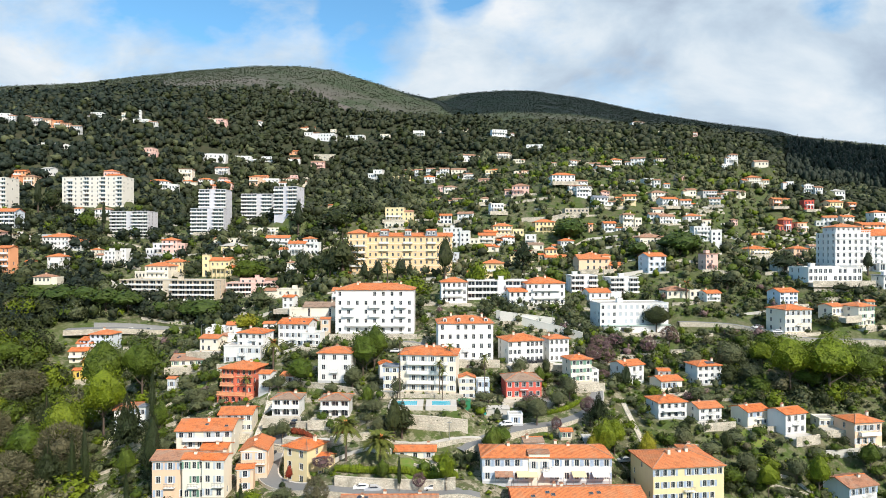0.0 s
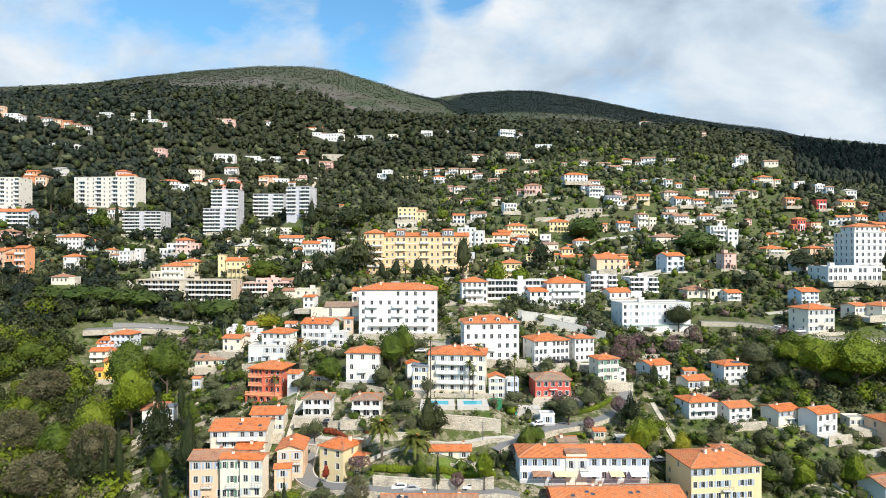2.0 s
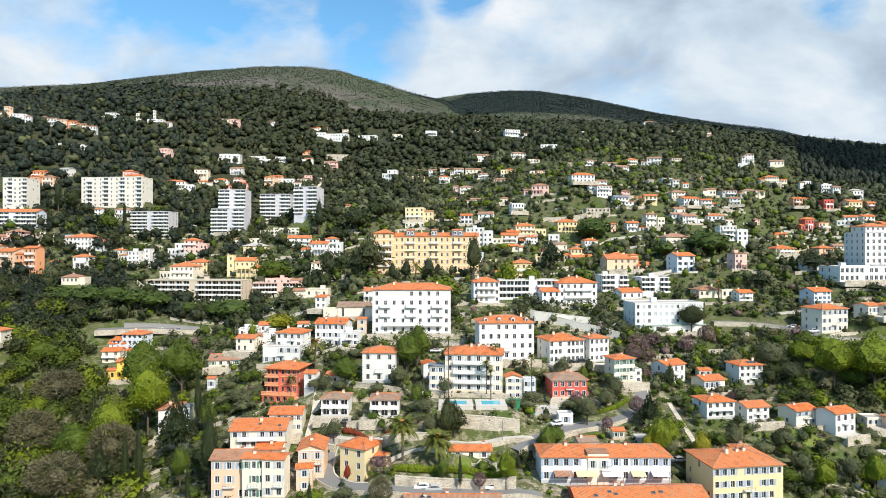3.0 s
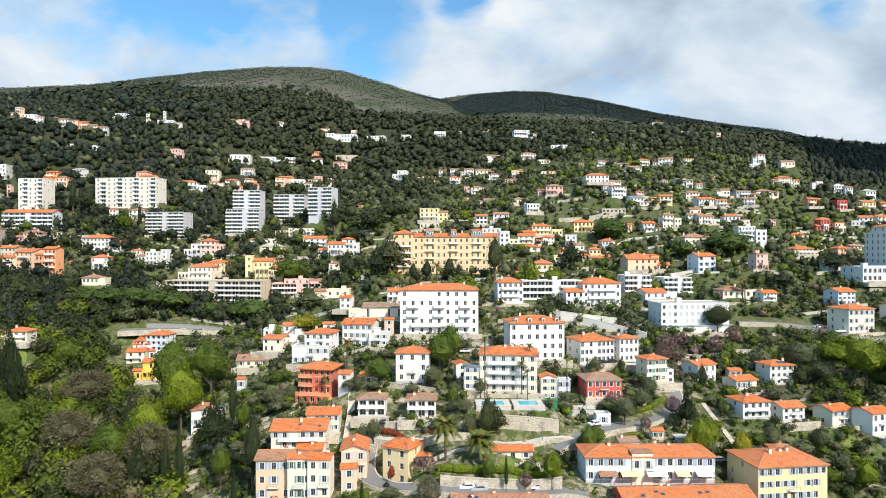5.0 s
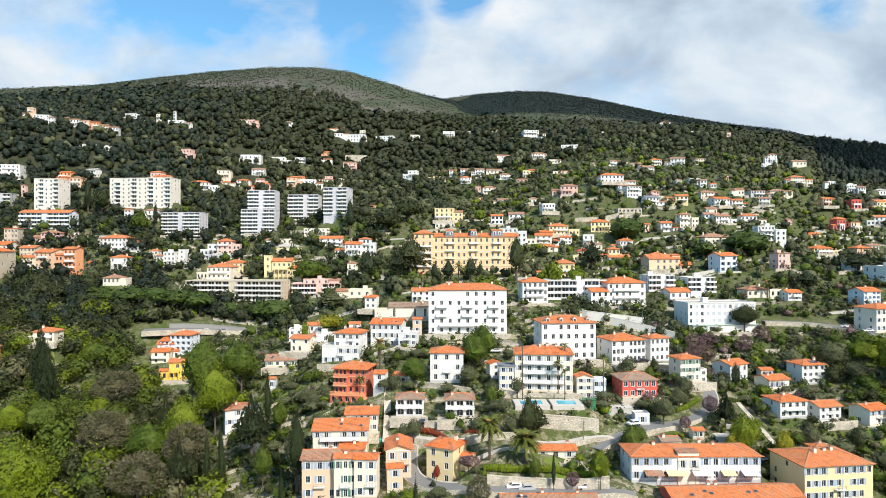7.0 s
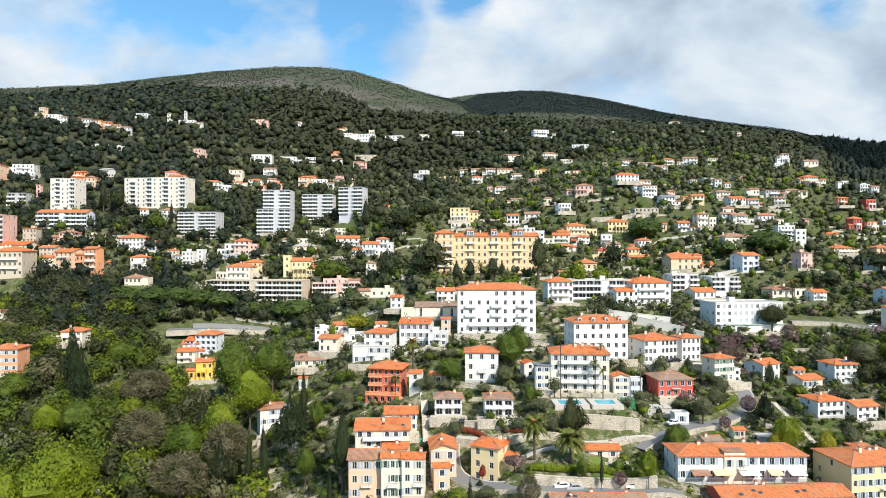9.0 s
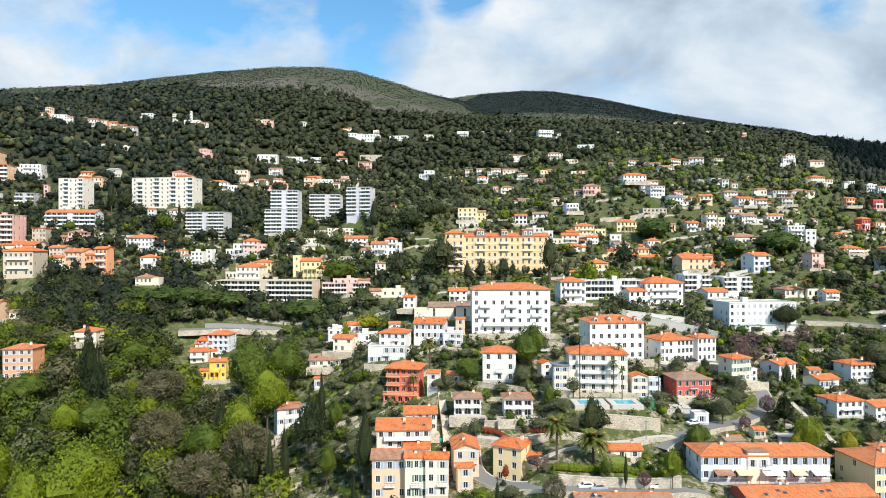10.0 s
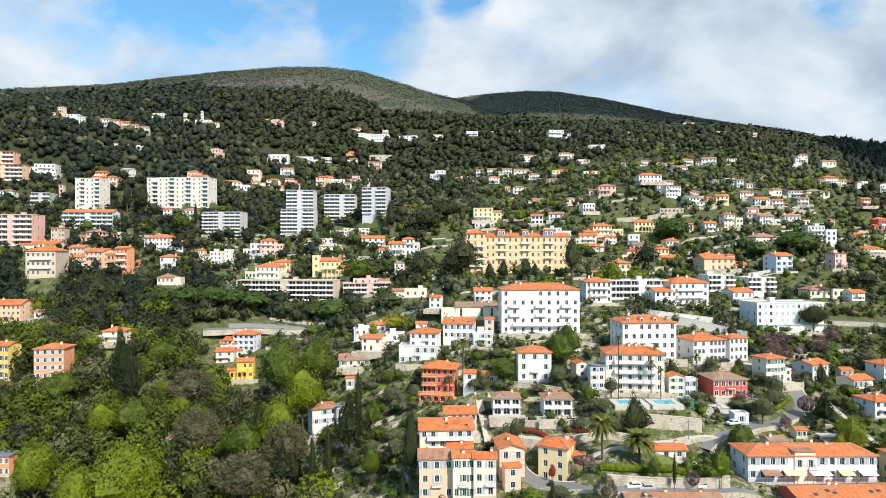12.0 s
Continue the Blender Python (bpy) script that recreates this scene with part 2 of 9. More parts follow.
def ground_build(n):
    """Grass, dry patches, bare pale soil and rock in gardens; under the upper woods a leafy floor darkened to hold the
    shade between crowns.
    """
    p = n.add("ShaderNodeNewGeometry").outputs["Position"]
    at = n.add("ShaderNodeSeparateXYZ", {0: p})
    up = n.math("SUBTRACT", at.outputs[1], n.math("MULTIPLY", n.math("MINIMUM", at.outputs[0], 0.0), 0.4))
    big, mid, fine = n.noise(p, 0.03, 4.0), n.noise(p, 0.16, 5.0, 0.66), n.noise(p, 1.3, 6.0, 0.72)
    c = n.mix(n.ramp(mid, [(0.43, grey(0)), (0.55, grey(1))]), (0.066, 0.104, 0.015), (0.130, 0.115, 0.060))
    bare = n.math("MULTIPLY", n.ramp(n.noise(p, 0.38, 5.0, 0.7), [(0.49, grey(0)), (0.575, grey(0.9))]), n.add("ShaderNodeMapRange", {0: up, 1: 240.0, 2: 430.0, 3: 1.0, 4: 0.5}).outputs[0])
    bare = n.math("MULTIPLY", bare, n.add("ShaderNodeMapRange", {0: at.outputs[0], 1: 45.0, 2: 85.0, 3: 1.0, 4: 0.3}).outputs[0])
    c = n.mix(bare, c, (0.47, 0.40, 0.30))
    c = n.mix(n.add("ShaderNodeMapRange", {0: up, 1: 220.0, 2: 340.0, 3: 0.0, 4: 0.36}).outputs[0], c, (0.044, 0.064, 0.014))
    c = n.mix(n.math("MULTIPLY", n.ramp(big, [(0.45, grey(0)), (0.58, grey(1))]), 0.45), c, (0.080, 0.115, 0.020))
    c = n.mix(n.ramp(fine, [(0.42, grey(0)), (0.60, grey(0.45))]), c, (0.058, 0.082, 0.018))
    # brown-green floor, toned dark for the shade between far crowns
    shaded_floor = n.mix(n.ramp(mid, [(0.4, grey(0)), (0.6, grey(1))]), (0.024, 0.034, 0.011), (0.046, 0.045, 0.022))
    c = n.mix(n.add("ShaderNodeMapRange", {0: up, 1: 520.0, 2: 680.0}).outputs[0], c, shaded_floor)
    dry = n.mix(n.ramp(n.noise(p, 0.012, 5.0, 0.6), [(0.40, grey(0)), (0.62, grey(1))]), (0.036, 0.054, 0.020), (0.058, 0.060, 0.036))
    heath = n.math("MULTIPLY", n.add("ShaderNodeMapRange", {0: at.outputs[1], 1: 1080.0, 2: 1240.0, 3: 1.0, 4: 0.0}).outputs[0], n.ramp(n.noise(p, 0.008, 5.0, 0.65), [(0.42, grey(0)), (0.56, grey(0.9))]))
    dry = n.mix(heath, dry, (0.125, 0.104, 0.094))
    c = n.mix(n.add("ShaderNodeMapRange", {0: at.outputs[1], 1: 830.0, 2: 930.0}).outputs[0], c, dry)
    return {"Base Color": c, "Roughness": 0.95, "Normal": bump(n, fine, 0.9, 0.5)}


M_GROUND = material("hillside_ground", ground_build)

# ---- ground ----
# a rising hillside: rows give the distance ahead and the height along nine bearings
BEARINGS = (-0.9, -0.6, -0.4, -0.2, 0.0, 0.2, 0.4, 0.6, 0.9)
SLOPE = (
    (0, -55, -39, -34, -33, -34, -40, -51, -67, -95),
    (120, -27, -16, -8, -6, -6, -6, -12, -21, -36),
    (160, -16, -11, 2, 5, 4, 4, 0, -5, -15),
    (200, -2, -9, 6, 15, 15, 13, 8, 10, 7),
    (250, 17, -7, 18, 27, 29, 25, 20, 28, 31),
    (310, 35, 28, 16, 40, 42, 44, 49, 48, 49),
    (380, 70, 51, 45, 45, 55, 57, 69, 55, 64),
    (470, 108, 89, 75, 84, 87, 111, 101, 86, 76),
    (570, 206, 156, 102, 97, 104, 137, 141, 113, 96),
    (690, 229, 231, 199, 137, 158, 190, 191, 150, 124),
    (820, 244, 261, 270, 244, 234, 224, 216, 198, 170),
)


def smoothed(x, xs, ys):
    return np.interp(x, xs, ys)


def hillside(X, Y):
    """Height of the natural hillside and the mountains behind it."""
    X, Y = np.asarray(X, float), np.asarray(Y, float)
    out = 0.0
    for sx in (-9.0, 0.0, 9.0):
        for sy in (-14.0, 0.0, 14.0):
            xx, yy = X + sx, Y + sy
            v = np.clip(xx / np.maximum(yy, 60.0), -0.9, 0.9)
            yc = np.clip(yy, -60.0, 820.0)
            cols = [np.interp(yc, [r[0] for r in SLOPE], [r[1 + j] for r in SLOPE]) for j in range(9)]
            j = np.clip(np.searchsorted(BEARINGS, v) - 1, 0, 7)
            cols, b = np.array(cols), np.array(BEARINGS)
            lo, hi = np.take_along_axis(cols, j[None], 0)[0], np.take_along_axis(cols, j[None] + 1, 0)[0]
            out = out + lo + (hi - lo) * (v - b[j]) / (b[j + 1] - b[j])
    out = out / 9.0
    out = out - np.maximum(Y - 850.0, 0.0) * 0.16
    near_peak = smoothed(X, (-2600, -1120, -850, -716, -582, -448, -340, -259, -179, -85, -18, 160, 700), (334, 444, 455, 471, 485, 495, 495, 485, 461, 431, 417, 330, 60))
    near_peak = near_peak - 0.37 * np.abs(1450.0 - Y) - 0.7 * np.maximum(860.0 - Y, 0.0)
    far_peak = smoothed(X, (-900, -3, 83, 188, 274, 413, 535, 639, 830, 1004, 1073, 1400, 2600), (356, 530, 541, 548, 546, 526, 500, 478, 448, 427, 408, 376, 250))
    far_peak = far_peak - 0.34 * np.abs(1874.0 - Y)
    top = np.maximum(np.maximum(out, near_peak), np.maximum(far_peak, -40.0))
    return top


PADS = []   # terraces under the houses: x, y, half width, half depth, cos, sin, height


def graded(X, Y):
    """The hillside with the terraces on which the houses stand cut into it."""
    X, Y = np.asarray(X, float).ravel(), np.asarray(Y, float).ravel()
    Z = hillside(X, Y)
    total, weight, peak = np.zeros_like(Z), np.zeros_like(Z), np.zeros_like(Z)
    for px, py, hw, hd, c, s, h in PADS:
        reach = hw + hd + 11
        k = np.where((np.abs(X - px) < reach) & (np.abs(Y - py) < reach))[0]
        if not len(k):
            continue
        dx, dy = X[k] - px, Y[k] - py
        u, v = np.abs(dx * c + dy * s) - hw, np.abs(dy * c - dx * s) - hd
        w = np.clip(1.0 - (np.hypot(np.maximum(u, 0), np.maximum(v, 0)) - 1.5) / 9.0, 0, 1) ** 2
        total[k] += w * w * h
        weight[k] += w * w
        peak[k] = np.maximum(peak[k], w)
    return Z * (1 - peak) + np.where(weight > 0, total / np.maximum(weight, 1e-6), 0.0) * peak


def ground_at(x, y):
    return float(graded([x], [y])[0])

# ---- building kit ----
def mesh_of(name, verts, faces, mats, slots=None, smooth=False):
    me = bpy.data.meshes.new(name)
    me.from_pydata([tuple(map(float, v)) for v in verts], [], faces)
    for m in mats:
        me.materials.append(m)
    if slots is not None:
        me.polygons.foreach_set("material_index", np.asarray(slots, dtype=np.int32))
    if smooth:
        me.polygons.foreach_set("use_smooth", np.ones(len(faces), dtype=bool))
    me.update()
    return me


class Solid:
    """Collects boxes and faces into one mesh."""

    def __init__(self):
        self.v, self.f, self.s = [], [], []

    def face(self, pts, slot=0):
        i = len(self.v)
        self.v += [tuple(p) for p in pts]
        self.f.append(tuple(range(i, i + len(pts))))
        self.s.append(slot)

    def box(self, x0, x1, y0, y1, z0, z1, slot=0):
        p = [(x, y, z) for z in (z0, z1) for y in (y0, y1) for x in (x0, x1)]
        i = len(self.v)
        self.v += p
        for q in ((0, 2, 3, 1), (4, 5, 7, 6), (0, 1, 5, 4), (1, 3, 7, 5), (3, 2, 6, 7), (2, 0, 4, 6)):
            self.f.append(tuple(i + k for k in q))
            self.s.append(slot)
        return self

    def tube(self, a, b, ra, rb, sides=6, slot=0):
        a, b = Vector(a), Vector(b)
        q = (b - a).to_track_quat("Z", "Y")
        i = len(self.v)
        for p, r in ((a, ra), (b, rb)):
            for k in range(sides):
                t = 2 * math.pi * k / sides
                self.v.append(tuple(p + q @ Vector((r * math.cos(t), r * math.sin(t), 0))))
        for k in range(sides):
            j = (k + 1) % sides
            self.f.append((i + k, i + j, i + sides + j, i + sides + k))
            self.s.append(slot)
        self.f.append(tuple(i + sides + k for k in range(sides)))
        self.s.append(slot)
        return self

    def mesh(self, name, *mats, smooth=False):
        seen, index = {}, []
        for p in self.v:
            index.append(seen.setdefault(tuple(round(float(q), 4) for q in p), len(seen)))
        faces, slots = [], []
        for f, k in zip(self.f, self.s):
            g = [index[i] for i in f]
            if len(set(g)) == len(g):
                faces.append(g)
                slots.append(k)
        return mesh_of(name, list(seen), faces, mats, slots, smooth)


def part(name, mesh, parent, label="", m=None):
    ob = new(name, mesh)
    ob.parent = parent
    if m is not None:
        ob.matrix_basis = m
    if label:
        ob["label"] = label
    return ob


def pierced(solid, a, b, z0, z1, holes, deep, out):
    """A wall face from a to b (plan points) between z0 and z1 with holes (u0, u1, v0, v1) and their reveals; out: its normal."""
    a, b, out = Vector((*a, 0)), Vector((*b, 0)), Vector((*out, 0))
    along = (b - a).normalized()
    long = (b - a).length
    us = sorted({0.0, long, *[h[0] for h in holes], *[h[1] for h in holes]})
    vs = sorted({z0, z1, *[h[2] for h in holes], *[h[3] for h in holes]})

    def at(u, v, d=0.0):
        p = a + along * u - out * d
        return (p.x, p.y, v)

    for u0, u1 in zip(us, us[1:]):
        for v0, v1 in zip(vs, vs[1:]):
            um, vm = (u0 + u1) / 2, (v0 + v1) / 2
            if not any(h[0] < um < h[1] and h[2] < vm < h[3] for h in holes):
                solid.face([at(u0, v0), at(u1, v0), at(u1, v1), at(u0, v1)])
    for u0, u1, v0, v1 in holes:
        solid.face([at(u0, v0), at(u0, v0, deep), at(u0, v1, deep), at(u0, v1)])
        solid.face([at(u1, v0), at(u1, v1), at(u1, v1, deep), at(u1, v0, deep)])
        solid.face([at(u0, v0), at(u1, v0), at(u1, v0, deep), at(u0, v0, deep)])
        solid.face([at(u0, v1), at(u0, v1, deep), at(u1, v1, deep), at(u1, v1)])


def relief(solid, xs, zs, depth, slot=lambda i, j: 0):
    """A connected sheet of cells, each at its own depth, with the steps between them closed."""
    for i in range(len(xs) - 1):
        for j in range(len(zs) - 1):
            d = depth(i, j)
            if d is None:
                continue
            solid.face([(xs[i], d, zs[j]), (xs[i + 1], d, zs[j]), (xs[i + 1], d, zs[j + 1]), (xs[i], d, zs[j + 1])], slot(i, j))
            if i + 2 < len(xs) and depth(i + 1, j) not in (d, None):
                e = depth(i + 1, j)
                solid.face([(xs[i + 1], d, zs[j]), (xs[i + 1], e, zs[j]), (xs[i + 1], e, zs[j + 1]), (xs[i + 1], d, zs[j + 1])])
            if j + 2 < len(zs) and depth(i, j + 1) not in (d, None):
                e = depth(i, j + 1)
                solid.face([(xs[i], d, zs[j + 1]), (xs[i + 1], d, zs[j + 1]), (xs[i + 1], e, zs[j + 1]), (xs[i], e, zs[j + 1])])


def window_meshes():
    """A unit window, 1 wide and 1 high about its middle, its face towards -y: frame with bars, pane, shutter leaf."""
    xs, zs = (-0.5, -0.42, -0.035, 0.035, 0.42, 0.5), (-0.5, -0.45, 0.45, 0.5)
    glass = lambda i, j: i in (1, 3) and j == 1
    fr, pn, both, leaf = Solid(), Solid(), Solid(), Solid()
    wx, wz = (-0.62,) + xs + (0.62,), (-0.57,) + zs + (0.57,)
    ring = lambda i, j: i in (0, 6) or j in (0, 4)
    relief(fr, wx, wz, lambda i, j: -0.25 if ring(i, j) else None if glass(i - 1, j - 1) else -0.05, lambda i, j: 1 if ring(i, j) else 0)
    pn.face([(-0.42, -0.01, -0.45), (0.42, -0.01, -0.45), (0.42, -0.01, 0.45), (-0.42, -0.01, 0.45)])
    relief(both, xs, zs, lambda i, j: 0.0 if glass(i, j) else -0.05, lambda i, j: 1 if glass(i, j) else 0)
    lz = [-0.5] + [-0.44 + 0.11 * k for k in range(9)] + [0.5]
    relief(leaf, (-0.25, -0.2, 0.2, 0.25), lz, lambda i, j: 0.0 if i != 1 or j % 2 == 0 else 0.03)
    return fr.mesh("window_frame", M_FRAME, M_TRIM), pn.mesh("pane", M_GLASS), both.mesh("window", M_FRAME, M_GLASS), {k: leaf.mesh("shutter", m) for k, m in M_SHUT.items()}


W_FRAME, W_PANE, W_BOTH, W_LEAF = window_meshes()
HOUSES = []
PLOTS = []
NUMBER_WORDS = ("", "one", "two", "three", "four", "five", "six", "seven", "eight", "nine", "ten", "eleven")


def plot(name, x, y, z, w, d, h, yaw, roof="hip", wall="white", cover="orange", floors=2, cols=3, extra=""):
    """Notes a building: the middle of its front, its ground height, width, depth, height of the eaves."""
    a = radians(yaw)
    c, s = math.cos(a), math.sin(a)
    PADS.append((x - s * d / 2, y + c * d / 2, w / 2, d / 2, c, s, z))
    PLOTS.append((name, x, y, z, w, d, h, yaw, roof, wall, cover, floors, cols, extra))


def roof_solid(kind, w, d, h, over=0.45, rise=0.3, ridges=False):
    """A tiled roof over a w by d plan whose front lies along y = 0, with eaves and thickness."""
    s = Solid()
    x0, x1, y0, y1, t = -w / 2 - over, w / 2 + over, -over, d + over, 0.22
    low, eave = h - over * rise, h - over * rise + t
    if kind == "gablef":
        top = eave + (w / 2 + over) * rise * 1.25
        for sx in (x0, x1):
            pts = [(sx, y0, eave), (0, y0, top), (0, y1, top), (sx, y1, eave)]
            s.face(pts if sx > 0 else pts[::-1])
            under = [(x, y, z - t) for x, y, z in pts]
            s.face(under[::-1] if sx > 0 else under)
            for k in range(4):
                a, b = pts[k], pts[(k + 1) % 4]
                s.face([a, b, (b[0], b[1], b[2] - t), (a[0], a[1], a[2] - t)])
        return s, top
    span = (d / 2 + over) * rise
    top, ym = eave + span, d / 2
    inset = 0.0 if kind == "gable" else min(d / 2 + over, (w / 2 + over) * 0.92)
    ra, rb = (x0 + inset, ym, top), (x1 - inset, ym, top)
    A, B, C, D = (x0, y0, eave), (x1, y0, eave), (x1, y1, eave), (x0, y1, eave)
    if ridges:
        s.tube((ra[0], ym, top - 0.02), (rb[0], ym, top - 0.02), 0.15, 0.15, 6, 1)
        if inset:
            for p, q in ((A, ra), (B, rb), (C, rb), (D, ra)):
                s.tube((p[0], p[1], p[2] - 0.02), (q[0], q[1], q[2] - 0.02), 0.13, 0.13, 6, 1)
    s.face([A, B, rb, ra])
    s.face([C, D, ra, rb])
    if inset:
        s.face([B, C, rb])
        s.face([D, A, ra])
    for p, q in ((A, B), (B, C), (C, D), (D, A)):
        if kind == "gable" and p[0] == q[0]:
            m = ra if p[0] < 0 else rb
            for e, g in ((p, m), (m, q)):
                s.face([(e[0], e[1], e[2] - t), (g[0], g[1], g[2] - t), g, e])
        else:
            s.face([(p[0], p[1], low), (q[0], q[1], low), q, p])
    if kind == "gable":
        s.face([(x0, y0, low), (ra[0], ym, top - t), (rb[0], ym, top - t), (x1, y0, low)])
        s.face([(x0, y1, low), (x1, y1, low), (rb[0], ym, top - t), (ra[0], ym, top - t)])
    else:
        s.face([(x0, y0, low), (x0, y1, low), (x1, y1, low), (x1, y0, low)])
    return s, top


def window(house, x, y, z, ww, wh, turn, near, shutters=""):
    """A window set into a wall: in near houses a frame with pane and shutters of its own."""
    m = pose(x, y, z, 0, 0, turn) @ Matrix.Diagonal((ww, 1.0, wh, 1.0))
    if not near:
        part("window", W_BOTH, house, m=m)
        return
    win = part("window", W_FRAME, house, m=m)
    part("pane", W_PANE, win)
    if shutters:
        for sx in (-1, 1):
            part("shutter", W_LEAF[shutters], win, shutters + " louvred shutter" if shutters != "white" else "white louvred shutter", m=Matrix.Translation((sx * 0.88, -0.27, 0)))


def chimney(house, x, y, z, tall):
    s = Solid().box(-0.35, 0.35, -0.3, 0.3, -1.4, tall).box(-0.45, 0.45, -0.4, 0.4, tall, tall + 0.12, 1)
    s.box(-0.22, -0.04, -0.12, 0.12, tall + 0.12, tall + 0.4, 1).box(0.06, 0.24, -0.12, 0.12, tall + 0.12, tall + 0.4, 1)
    part("chimney", s.mesh("chimney", WALL["cream"], ROOF["terracotta"]), house, m=pose(x, y, z))


def balcony(house, x0, x1, z, deep, rail=0.95, solid=True, mat=None):
    s = Solid().box(x0, x1, -deep, -0.003, z - 0.16, z)
    if solid:
        s.box(x0, x1, -deep, -deep + 0.1, z, z + rail, 1).box(x0, x0 + 0.1, -deep + 0.1, -0.003, z, z + rail, 1).box(x1 - 0.1, x1, -deep + 0.1, -0.003, z, z + rail, 1)
    else:
        r = Solid().box(x0, x1, -deep, -deep + 0.05, z + rail - 0.06, z + rail)
        k = max(2, int((x1 - x0) / 0.35))
        for i in range(k + 1):
            x = x0 + (x1 - x0 - 0.05) * i / k
            r.box(x, x + 0.045, -deep, -deep + 0.045, z, z + rail - 0.06)
    ob = part("balcony", s.mesh("balcony", M_TRIM, mat or M_TRIM), house)
    if not solid:
        tagged(part("railing", r.mesh("railing", mat or M_TRIM), ob), kind="stuff")


def arch_head(house, u, z, ww, rise, mat, y=0.0):
    """The curved head of an arched opening: a spandrel below z filling the corners of a square opening."""
    s, k = Solid(), 8
    for i in range(k):
        a0, a1 = math.pi * i / k, math.pi * (i + 1) / k
        p, q = (-math.cos(a0) * ww / 2, z - rise + math.sin(a0) * rise), (-math.cos(a1) * ww / 2, z - rise + math.sin(a1) * rise)
        s.face([(u + p[0], y, p[1]), (u + q[0], y, q[1]), (u + q[0], y, z), (u + p[0], y, z)])
        s.face([(u + p[0], y, p[1]), (u + p[0], y + 0.3, p[1]), (u + q[0], y + 0.3, q[1]), (u + q[0], y, q[1])])
    part("arch", s.mesh("arch", mat), house)


def annex(house, w, d, h, step, wall, cover, floors, rng):
    """A lower wing at one side of a house, with its own roof or a roof terrace."""
    side, aw, ad = rng.choice((-1, 1)), w * rng.uniform(0.35, 0.62), d * rng.uniform(0.6, 0.85)
    ah, dy = (h - step if floors > 1 else h * 0.8) * rng.uniform(0.94, 1.08), rng.uniform(-1.6, 1.0)
    k = max(1, round(aw / 2.6))
    holes = [(aw * (i + 0.5) / k - 0.55, aw * (i + 0.5) / k + 0.55, step * (fl + 0.28), step * (fl + 0.78)) for i in range(k) for fl in range(max(1, round(ah / step))) if aw / k > 1.5 and step * (fl + 0.85) < ah]
    s = Solid()
    pierced(s, (-aw / 2, 0), (aw / 2, 0), -6.0, ah, holes, 0.3, (0, -1))
    s.face([(-aw / 2, 0, -6), (-aw / 2, 0, ah), (-aw / 2, ad, ah), (-aw / 2, ad, -6)])
    s.face([(aw / 2, 0, -6), (aw / 2, ad, -6), (aw / 2, ad, ah), (aw / 2, 0, ah)])
    s.face([(aw / 2, ad, -6), (-aw / 2, ad, -6), (-aw / 2, ad, ah), (aw / 2, ad, ah)])
    for a, b, e, f in holes:
        s.box(a - aw / 2, b - aw / 2, 0.24, 0.28, e, f, 1)
    if rng.random() < 0.35:
        for q in ((-aw / 2 - 0.1, aw / 2 + 0.1, -0.1, 0.2), (-aw / 2 - 0.1, -aw / 2 + 0.2, 0.2, ad), (aw / 2 - 0.2, aw / 2 + 0.1, 0.2, ad)):
            s.box(*q, ah + 0.003, ah + 0.8)
        s.box(-aw / 2 + 0.2, aw / 2 - 0.2, 0.2, ad, ah - 0.2, ah + 0.02, 2)
        top = None
    else:
        top, peak = roof_solid("gable", aw, ad, ah, 0.4, 0.36)
        for sx in (-1, 1):
            s.face([(sx * aw / 2, 0, ah), (sx * aw / 2, ad, ah), (sx * aw / 2, ad / 2, ah + ad / 2 * 0.36)][::sx])
    wing = part("annex", s.mesh("annex", WALL[wall], M_GLASS, ROOF["pale"]), house, m=pose(side * (w / 2 + aw / 2), dy, 0))
    if top:
        part("annex_roof", top.mesh("annex_roof", ROOF[cover if cover not in ("pale", "slate") else "terracotta"]), wing)


def porch(house, w, step, wall, rng):
    """A pillared terrace before the ground floor, with a parapet on top."""
    pw, deep = w * rng.uniform(0.5, 0.85), rng.uniform(1.8, 2.8)
    at = rng.uniform(-0.5, 0.5) * (w - pw)
    s = Solid().box(-pw / 2, pw / 2, -deep, -0.003, step - 0.2, step)
    k = max(2, round(pw / 2.4))
    for i in range(k + 1):
        u = -pw / 2 + (pw - 0.35) * i / k
        s.box(u, u + 0.35, -deep, -deep + 0.35, -4.0, step - 0.2)
    s.box(-pw / 2, pw / 2, -deep, -deep + 0.12, step, step + 0.85).box(-pw / 2, -pw / 2 + 0.12, -deep + 0.12, -0.003, step, step + 0.85).box(pw / 2 - 0.12, pw / 2, -deep + 0.12, -0.003, step, step + 0.85)
    part("porch", s.mesh("porch", WALL[wall] if rng.random() < 0.6 else M_TRIM), house, m=pose(at, 0, 0))


